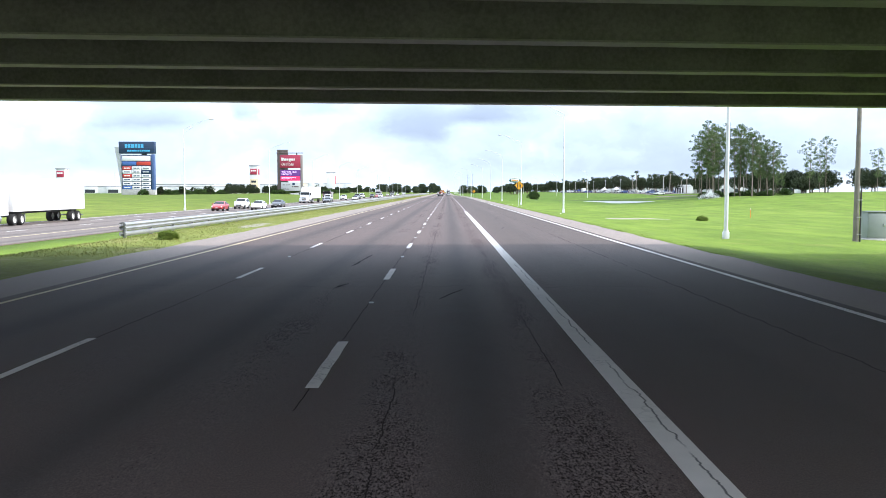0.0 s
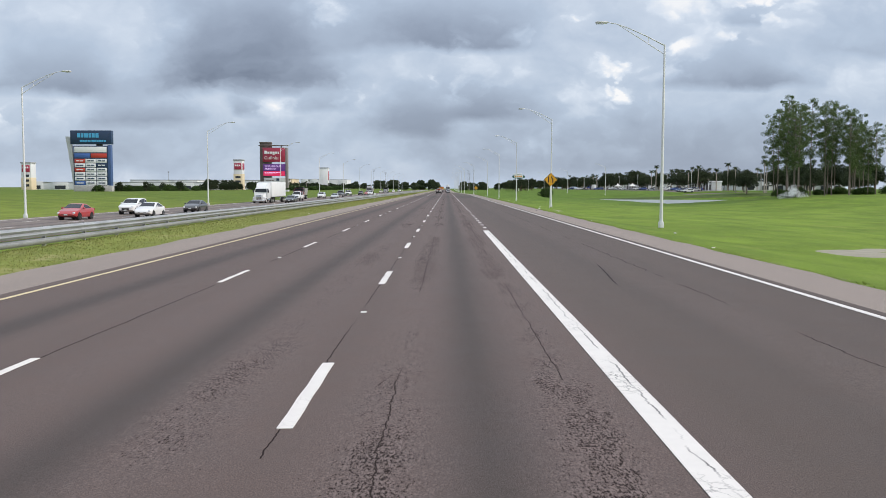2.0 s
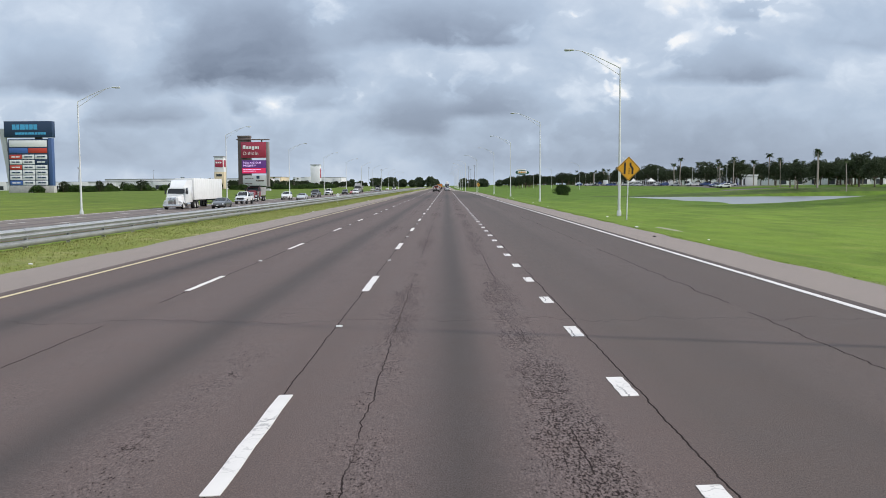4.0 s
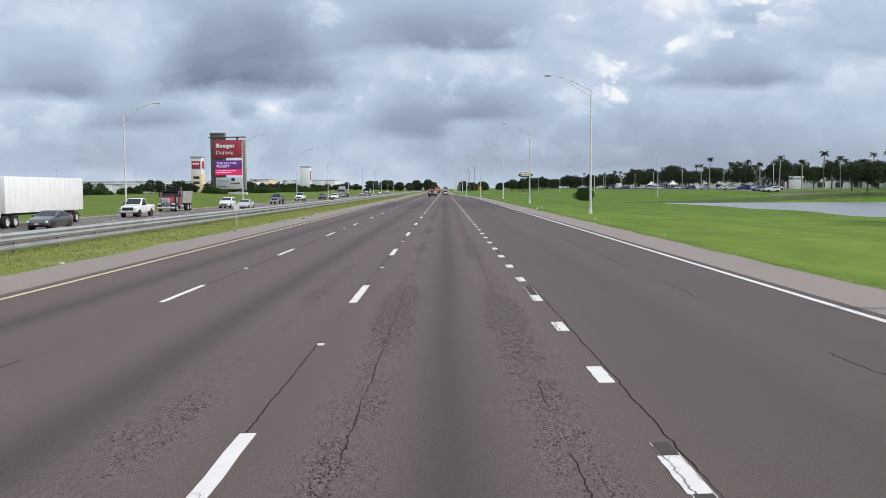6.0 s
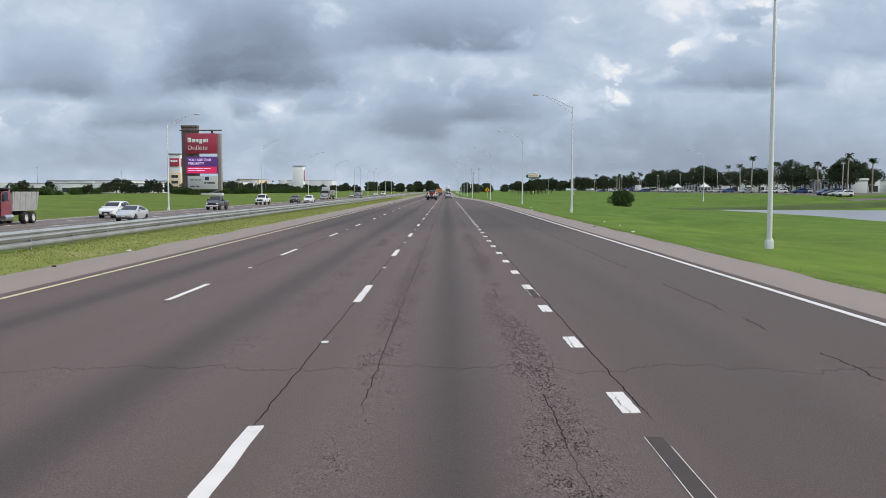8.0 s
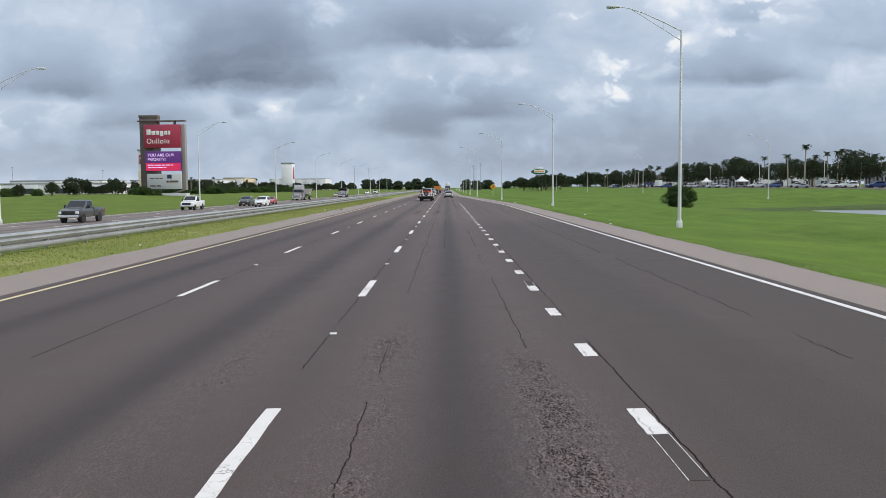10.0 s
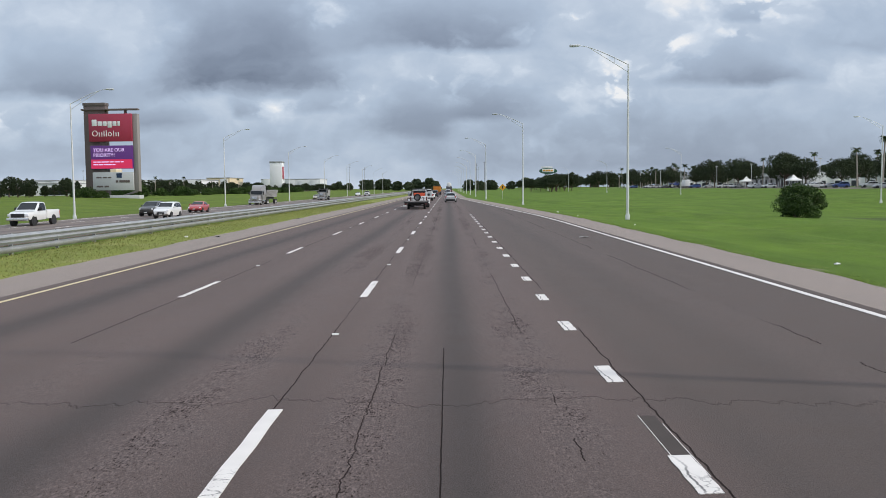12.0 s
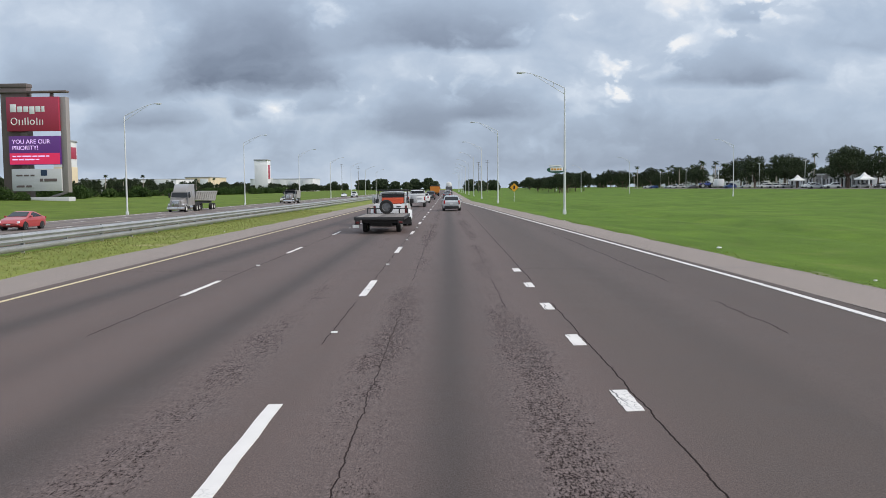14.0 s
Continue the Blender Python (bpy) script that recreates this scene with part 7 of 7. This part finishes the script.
oaks = [oak(21), oak(22, 9.5, 5.2), oak(23, 8.5, 5.6)]
spots = []
y = 385.0
while y < 1250:
    spots.append((rng.uniform(112, 126), y, rng.uniform(0.75, 1.2) * (1.1 if y > 450 else 1.0)))
    if rng.random() < 0.75:
        spots.append((rng.uniform(135, 172), y + rng.uniform(-6, 6), rng.uniform(0.85, 1.2)))
    y += rng.uniform(12, 26)
spots += [(rng.uniform(190, 330), rng.uniform(240, 380), rng.uniform(1.0, 1.3)) for _ in range(40)]
spots += [(58 + 0.06 * (yy - 800) + rng.uniform(-9, 22), yy, rng.uniform(0.8, 1.2)) for yy in range(790, 1260, 11)]
spots += [(rng.uniform(176, 215), yy, rng.uniform(1.0, 1.35)) for yy in range(400, 900, 11)]
spots += [(rng.uniform(150, 178), rng.uniform(395, 470), rng.uniform(0.9, 1.3)) for _ in range(12)]
scatter(oaks, spots)

palms = [palm(31), palm(32, 12.5), palm(33, 9.5)]
spots = []
y = 380.0
while y < 900:
    spots.append((rng.uniform(112, 158), y, rng.uniform(0.84, 1.10)))
    y += rng.uniform(4, 13)
spots += [(-112, 622, 0.55), (-109, 630, 0.6), (-114, 641, 0.5), (-110, 652, 0.58), (-111, 700, 0.55), (-107, 708, 0.6), (-113, 760, 0.6)]
scatter(palms, spots)

# left side: young trees and hedge before the shops
Y = dict(per=90, size=0.2, low=0.22, name="street_tree", group="young trees by the shops", label="young dark green tree planted before the shops")
young = [oak(41, 6.0, 2.6, **Y), oak(42, 5.0, 2.2, **Y), oak(43, 6.5, 3.4, **Y)]
spots = []
y = 395.0
while y < 1250:
    spots.append((-128 + rng.uniform(-14, 10), y, rng.uniform(0.65, 1.0) * (0.95 if y > 560 else 0.7)))
    if y > 560:
        spots.append((-116 + rng.uniform(-10, 12), y + 4, rng.uniform(0.6, 1.0)))
        spots.append((-140 + rng.uniform(-10, 12), y + 2, rng.uniform(0.75, 1.1)))
    y += rng.uniform(6, 13)
scatter(young, spots)

hedge_kinds = [shrub(51, 5.0, 2.4, "low dark green hedge shrub before the shops", 90, 0.2), shrub(52, 4.0, 1.8, "low green hedge shrub before the shops", 90, 0.2)]
spots = []
y = 540.0
while y < 900:
    spots.append((-106 + rng.uniform(-5, 5), y, rng.uniform(0.8, 1.4)))
    y += rng.uniform(3.5, 7)
spots += [(-135 + rng.uniform(-4, 4), 385 + k * 6.0, rng.uniform(0.7, 1.2)) for k in range(24)]
spots += [(rng.uniform(62, 82), rng.uniform(200, 215), rng.uniform(0.4, 0.75)) for _ in range(14)]
scatter(hedge_kinds, spots)

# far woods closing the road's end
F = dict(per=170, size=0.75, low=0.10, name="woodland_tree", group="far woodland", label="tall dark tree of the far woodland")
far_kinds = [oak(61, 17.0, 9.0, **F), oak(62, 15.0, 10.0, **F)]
# leaf colour lightened to stand in for haze over the distance
HAZY_LEAF = leafy("woodland_leaves", (0.035, 0.055, 0.030), (0.105, 0.135, 0.075))
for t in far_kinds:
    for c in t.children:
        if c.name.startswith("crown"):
            c.data.materials[0] = HAZY_LEAF
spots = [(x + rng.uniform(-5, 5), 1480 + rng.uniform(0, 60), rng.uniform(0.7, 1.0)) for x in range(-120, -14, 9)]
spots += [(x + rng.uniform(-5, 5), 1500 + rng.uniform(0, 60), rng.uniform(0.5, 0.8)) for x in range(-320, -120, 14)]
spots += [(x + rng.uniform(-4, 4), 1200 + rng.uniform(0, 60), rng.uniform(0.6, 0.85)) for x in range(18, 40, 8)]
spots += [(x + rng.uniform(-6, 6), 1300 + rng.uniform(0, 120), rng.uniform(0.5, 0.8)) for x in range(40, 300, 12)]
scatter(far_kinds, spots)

bush = shrub(71, 6.2, 3.4, "round dark green bush standing alone in the grass", 420, 0.12)
bush.matrix_world = pose(38.3, 383, ground_z(38.3, 383))
b2 = shrub(72, 2.0, 0.75, "low weedy clump in the grass", 160, 0.07)
for c in b2.children:
    if c.name.startswith("crown"):
        c.data.materials[0] = BLADES
b2.matrix_world = pose(25.5, 79, ground_z(25.5, 79)) @ Matrix.Scale(0.6, 4)
copy_thing(b2, pose(-13.3, 31, ground_z(-13.3, 31), 0, 0, 120)).scale = (0.5, 0.5, 0.5)
copy_thing(b2, pose(64.0, 372, ground_z(64, 372), 0, 0, 30))

# ---- utility poles, cabinet ----
def utility_pole(label, m, h, arms):
    p = thing("utility_pole", label, "utility pole", "", m)
    bm = bmesh.new()
    rod(bm, (0, 0, -0.8), (0, 0, h), 0.17, 0.11, 12)
    part("shaft", bm, WOOD_POLE, p)
    for k in range(arms):
        z = h - 0.5 - 1.2 * k
        arm = part("cross_arm", boxed(-1.2, 1.2, -0.20, -0.10, z - 0.06, z + 0.06, bevel=0.01), WOOD_POLE, p)
        for x in (-1.1, -0.4, 0.4, 1.1):
            bm = bmesh.new()
            rod(bm, (x, -0.15, z + 0.06), (x, -0.15, z + 0.22), 0.04, n=8)
            part("insulator", bm, CABINET, arm)
    return p


utility_pole("grey timber service pole with conduit beside a metal cabinet", pose(23.6, 41.5, ground_z(23.6, 41.5)), 9.5, 0)
bm = bmesh.new()
rod(bm, (0.2, -0.1, -0.3), (0.2, -0.1, 3.0), 0.05, n=8)
cond = thing("cable_conduit", "dark conduit strapped to the timber pole", "conduit", m=pose(23.6, 41.5, ground_z(23.6, 41.5)))
part("pipe", bm, BLACK, cond)
for k in range(3):
    part("strap", boxed(-0.02, 0.27, -0.18, 0.02, 0.4 + k, 0.45 + k), STEEL, cond)
cab = thing("service_cabinet", "grey-green metal service cabinet on a concrete pad", "cabinet", m=pose(26.6, 45.5, ground_z(26.6, 45.5)))
part("pad", boxed(-0.8, 0.8, -0.6, 0.6, -0.3, 0.10, bevel=0.02), CONCRETE, cab)
body = part("body", boxed(-0.62, 0.62, -0.45, 0.45, 0.10, 1.75, bevel=0.03), CABINET, cab)
part("door", boxed(-0.56, 0.56, -0.47, -0.45, 0.18, 1.66, bevel=0.008), CABINET, body)
part("handle", boxed(0.38, 0.42, -0.51, -0.47, 0.85, 1.05, bevel=0.008), CHROME, body)
part("lid", boxed(-0.68, 0.68, -0.51, 0.51, 1.75, 1.82, bevel=0.02), CABINET, cab)
for x, y, h in ((27.0, 930, 22.0), (22.0, 960, 22.0), (25, 1010, 20.0), (-80.0, 1000, 22.0), (-66.0, 985, 20.0), (-402.0, 1050, 24.0), (-330.0, 1080, 21.0)):
    utility_pole("tall timber power pole far along the road", pose(x, y, ground_z(x, y)), h, 2)

# ---- parked cars and yard before the oaks ----
bm = bmesh.new()
rows = [[bm.verts.new((x, y, ground_z(x, y) + 0.05)) for x in (100, 104, 108, 112, 118, 124, 132)] for y in range(405, 860, 7)]
for r0, r1 in zip(rows, rows[1:]):
    for k in range(6):
        bm.faces.new((r0[k], r0[k + 1], r1[k + 1], r1[k]))
tagged(part("car_park", bm, ASPHALT_FAR), "grey asphalt car park along the far field", "car park", kind="structure")
CANVAS = worn("white_canvas", (0.74, 0.74, 0.72), 0.8, dark=0.85)


def canopy_tent(m):
    """A four-legged sales tent with a pointed white top."""
    p = thing("canopy_tent", "white pointed canopy tent standing in the far car park", "tent", "car park tents", m)
    for sx in (-1.9, 1.9):
        for sy in (-1.9, 1.9):
            bm = bmesh.new()
            rod(bm, (sx, sy, -0.2), (sx, sy, 2.4), 0.04, n=6)
            part("leg", bm, POLE_METAL, p)
    bm = bmesh.new()
    ring = [(-2.0, -2.0), (2.0, -2.0), (2.0, 2.0), (-2.0, 2.0)]
    low = [bm.verts.new((x, y, 2.15)) for x, y in ring]
    mid = [bm.verts.new((x, y, 2.5)) for x, y in ring]
    sag = [bm.verts.new((x * 0.45, y * 0.45, 3.1)) for x, y in ring]
    tip = bm.verts.new((0, 0, 4.3))
    for k in range(4):
        j = (k + 1) % 4
        bm.faces.new((low[k], low[j], mid[j], mid[k]))
        bm.faces.new((mid[k], mid[j], sag[j], sag[k]))
        bm.faces.new((sag[k], sag[j], tip))
    part("canopy", bm, CANVAS, p, "pointed white canvas top", smooth=False)
    return p


tent = canopy_tent(pose(112, 617, ground_z(112, 617) + 0.05))
for x, y in ((112, 572),):
    copy_thing(tent, pose(x, y, ground_z(x, y) + 0.05))
parked = [car("parked_car", "white parked car in the far car park", PAINT_WHITE, "suv", pose(104, 420, ground_z(104, 420), 0, 0, 90)),
          car("parked_car", "silver parked car in the far car park", PAINT_SILVER, "sedan", pose(104, 424, ground_z(104, 424), 0, 0, 90)),
          car("parked_car", "dark parked car in the far car park", PAINT_DARK, "sedan", pose(104, 428, ground_z(104, 428), 0, 0, 90)),
          car("parked_car", "blue parked car in the far car park", paint("blue_car_paint", (0.03, 0.08, 0.26)), "suv", pose(104, 432, ground_z(104, 432), 0, 0, 90))]
for o in parked:
    o["group"] = "cars in the far car park"
for k in range(44):
    y = 436 + k * 8.6 + rng.uniform(-1, 1)
    x = 106 + rng.uniform(-2, 12)
    copy_thing(parked[rng.choice((0, 0, 0, 1, 1, 2, 3))], pose(x, y, ground_z(x, y), 0, 0, 90 + rng.uniform(-8, 8)))


def yard_post(m):
    p = thing("banner_post", "slim pale pole standing in the far car park", "pole", "car park poles", m)
    bm = bmesh.new()
    rod(bm, (0, 0, -0.3), (0, 0, 8.5), 0.09, n=8)
    part("shaft", bm, POLE_METAL, p)
    part("lamp_box", boxed(-0.5, 0.5, -0.2, 0.2, 8.5, 8.75, bevel=0.03), POLE_METAL, p)
    return p


yp = yard_post(pose(108, 430, ground_z(108, 430)))
for k in range(12):
    copy_thing(yp, pose(106 + rng.uniform(0, 14), 450 + k * 32, ground_z(110, 450 + k * 32)))
blue_truck = pickup("monster_truck", "blue high-wheeled show truck in the far car park", paint("blue_truck_paint", (0.02, 0.06, 0.30)), pose(104.5, 690, ground_z(104.5, 690) + 0.7, 0, 0, -90))
for wy in (-1.9, 1.95):
    for s in (-1, 1):
        w_ = wheel(blue_truck, s * 1.1, wy, 1.0, 0.7, RIM_DARK)
        w_.location.z = 0.3
box_v = thing("box_van", "white box van parked in the far car park", "van", "", pose(107.5, 684, ground_z(107.5, 684)))
part("box", boxed(-1.2, 1.2, -3, 2.2, 0.7, 3.6, bevel=0.05), BOX_WHITE, box_v)
part("cab", boxed(-1.1, 1.1, 2.25, 4.0, 0.6, 2.4, bevel=0.15), BOX_WHITE, box_v)
for s in (-1, 1):
    for wy in (-2.0, 3.0):
        wheel(box_v, s * 1.0, wy, 0.42, 0.3, RIM_DARK)

# ---- grass tufts along the verges ----
def tufts(name, label, spots_xy, hmin, hmax, material, seed):
    r = np.random.default_rng(seed)
    n = len(spots_xy)
    base = np.array(spots_xy)
    vs, fs = [], []
    per = 4
    for k in range(per):
        ang = r.uniform(0, 2 * math.pi, n)
        w = r.uniform(0.008, 0.02, n)
        h = r.uniform(hmin, hmax, n)
        lean = r.uniform(0.02, 0.10, n)
        off = r.normal(scale=0.03, size=(n, 2))
        c, s = np.cos(ang), np.sin(ang)
        bx, by = base[:, 0] + off[:, 0], base[:, 1] + off[:, 1]
        a = np.stack([bx - s * w, by + c * w, base[:, 2] - 0.02], 1)
        b = np.stack([bx + s * w, by - c * w, base[:, 2] - 0.02], 1)
        t = np.stack([bx + c * lean, by + s * lean, base[:, 2] + h], 1)
        vs.append(np.stack([a, b, t], 1).reshape(-1, 3))
    allv = np.concatenate(vs)
    me = bpy.data.meshes.new(name)
    me.from_pydata(allv.tolist(), [], np.arange(len(allv)).reshape(-1, 3).tolist())
    me.materials.append(material)
    return tagged(new(name, me), label, "grass", kind="stuff")


g = random.Random(9)
pts = []
for _ in range(12000):
    y = g.uniform(20, 400)
    x = verge_right(y) + 0.02 + min(2.0, g.expovariate(3.4))
    pts.append((x, y, ground_z(x, y)))
tufts("verge_grass", "rough green grass along the shoulder's edge", pts, 0.012, 0.04, BLADES, 1)
pts = []
for _ in range(45000):
    y = g.uniform(20, 430)
    x = -11.55 - g.uniform(0, 1) ** 0.8 * 5.2
    pts.append((x, y, ground_z(x, y)))
tufts("median_grass", "long yellowing grass in the median under the guardrail", pts, 0.02, 0.09, DRYBLADES, 2)

# ---- litter in the verge ----
LITTER = worn("white_litter", (0.70, 0.70, 0.68), 0.7)
for k in range(26):
    bm = bmesh.new()
    bmesh.ops.create_icosphere(bm, subdivisions=2, radius=1.0)
    for v in bm.verts:
        v.co *= 1 + 0.4 * noise.noise(v.co * 2.1 + Vector((k, 0, 0)))
    s = g.uniform(0.03, 0.085)
    bmesh.ops.scale(bm, vec=(s * 1.3, s, s * 0.55), verts=bm.verts[:])
    y = 60 + k * 13.5 + g.uniform(-4, 4)
    x = verge_right(y) + g.uniform(0.3, 3.5) if k % 4 else -11.7 - g.uniform(0, 1.2)
    ob = part("litter", bm, LITTER)
    ob.location = (x, y, ground_z(x, y) + s * 0.4)
    tagged(ob, "crumpled white scrap of litter in the grass", "litter", "verge litter")

# side-road street lamps beyond the field, and a sprinkler
for x, y in ((69.7, 428.5), (69.7, 550), (69.7, 672), (69.7, 794), (69.7, 306.5 - 400)):
    if y > 0:
        copy_thing(lamp, pose(x, y, ground_z(x, y)))
SPRAY = Mat("white_water_drops", (0.8, 0.82, 0.84), 0.3).m
r9 = random.Random(12)
cs = []
rs = []
for k in range(60):
    t = r9.uniform(0, 1)
    a = r9.uniform(0, 6.28)
    cs.append((2.4 * t * math.cos(a), 2.4 * t * math.sin(a), 0.2 + 1.9 * (1 - t) * r9.uniform(0.3, 1.0)))
    rs.append(0.55)
me = leaf_mesh("sprinkler_spray", cs, rs, 260, 0.028, SPRAY, 1.0, 4)
fo = new("sprinkler_spray", me)
fo.location = (62.5, 200.0, ground_z(62.5, 200.0))
tagged(fo, "white spray of a sprinkler in the grass beside the pines", "water spray", kind="stuff")

# torn pale wrapper lying flat in the outer lane
bm = bmesh.new()
for tongue, (ox, oy, length, wide, turn) in enumerate(((0.0, 0.0, 0.46, 0.10, 0.15), (0.06, 0.30, 0.52, 0.13, 0.35), (0.20, 0.12, 0.34, 0.09, 1.9))):
    rows = []
    for i in range(8):
        f = i / 7
        half = 0.5 * wide * (0.35 + 0.65 * math.sin(math.pi * min(1.0, 0.1 + 0.85 * f))) * (1 + 0.25 * math.sin(5.1 * f + tongue))
        cx, cy = ox + length * (f - 0.5) * math.cos(turn), oy + length * (f - 0.5) * math.sin(turn)
        lift = 0.012 + 0.028 * abs(math.sin(3.3 * f + tongue))
        rows.append([bm.verts.new((cx - side * half * math.sin(turn), cy + side * half * math.cos(turn), lift + 0.01 * (side > 0))) for side in (-1, 0, 1)])
    for a, b in zip(rows, rows[1:]):
        for i in range(2):
            bm.faces.new((a[i], a[i + 1], b[i + 1], b[i]))
bmesh.ops.solidify(bm, geom=bm.faces[:], thickness=0.004)
ob = part("wrapper", bm, worn("dull_grey_wrapper", (0.42, 0.41, 0.39), 0.7))
ob.location = (5.85, 325.2, 0.0)
ob.scale = (0.85, 0.85, 0.85)
tagged(ob, "torn pale grey wrapper lying flat on the asphalt", "litter", "road debris")

# scraps of tyre rubber along the inner shoulder
for k, (x, y) in enumerate(((-11.2, 188.0), (-11.0, 201.5), (-10.6, 207.0), (-11.3, 215.0), (-10.9, 328.0), (-11.2, 352.0), (8.6, 128.0), (8.9, 243.0))):
    bm = bmesh.new()
    n = 7
    pts = [(0.15 * (i / (n - 1) - 0.5) * (1 + 0.3 * (k % 3)), 0.03 * math.sin(i * 1.3 + k), 0.01 + 0.02 * abs(math.sin(i * 0.9 + k))) for i in range(n)]
    tube(bm, pts, [0.012, 0.02, 0.026, 0.024, 0.027, 0.018, 0.01], 6)
    ob = part("tyre_scrap", bm, RUBBER)
    ob.location = (x, y, 0.01)
    tagged(ob, "torn black scrap of tyre on the shoulder", "tyre scrap", "road debris")
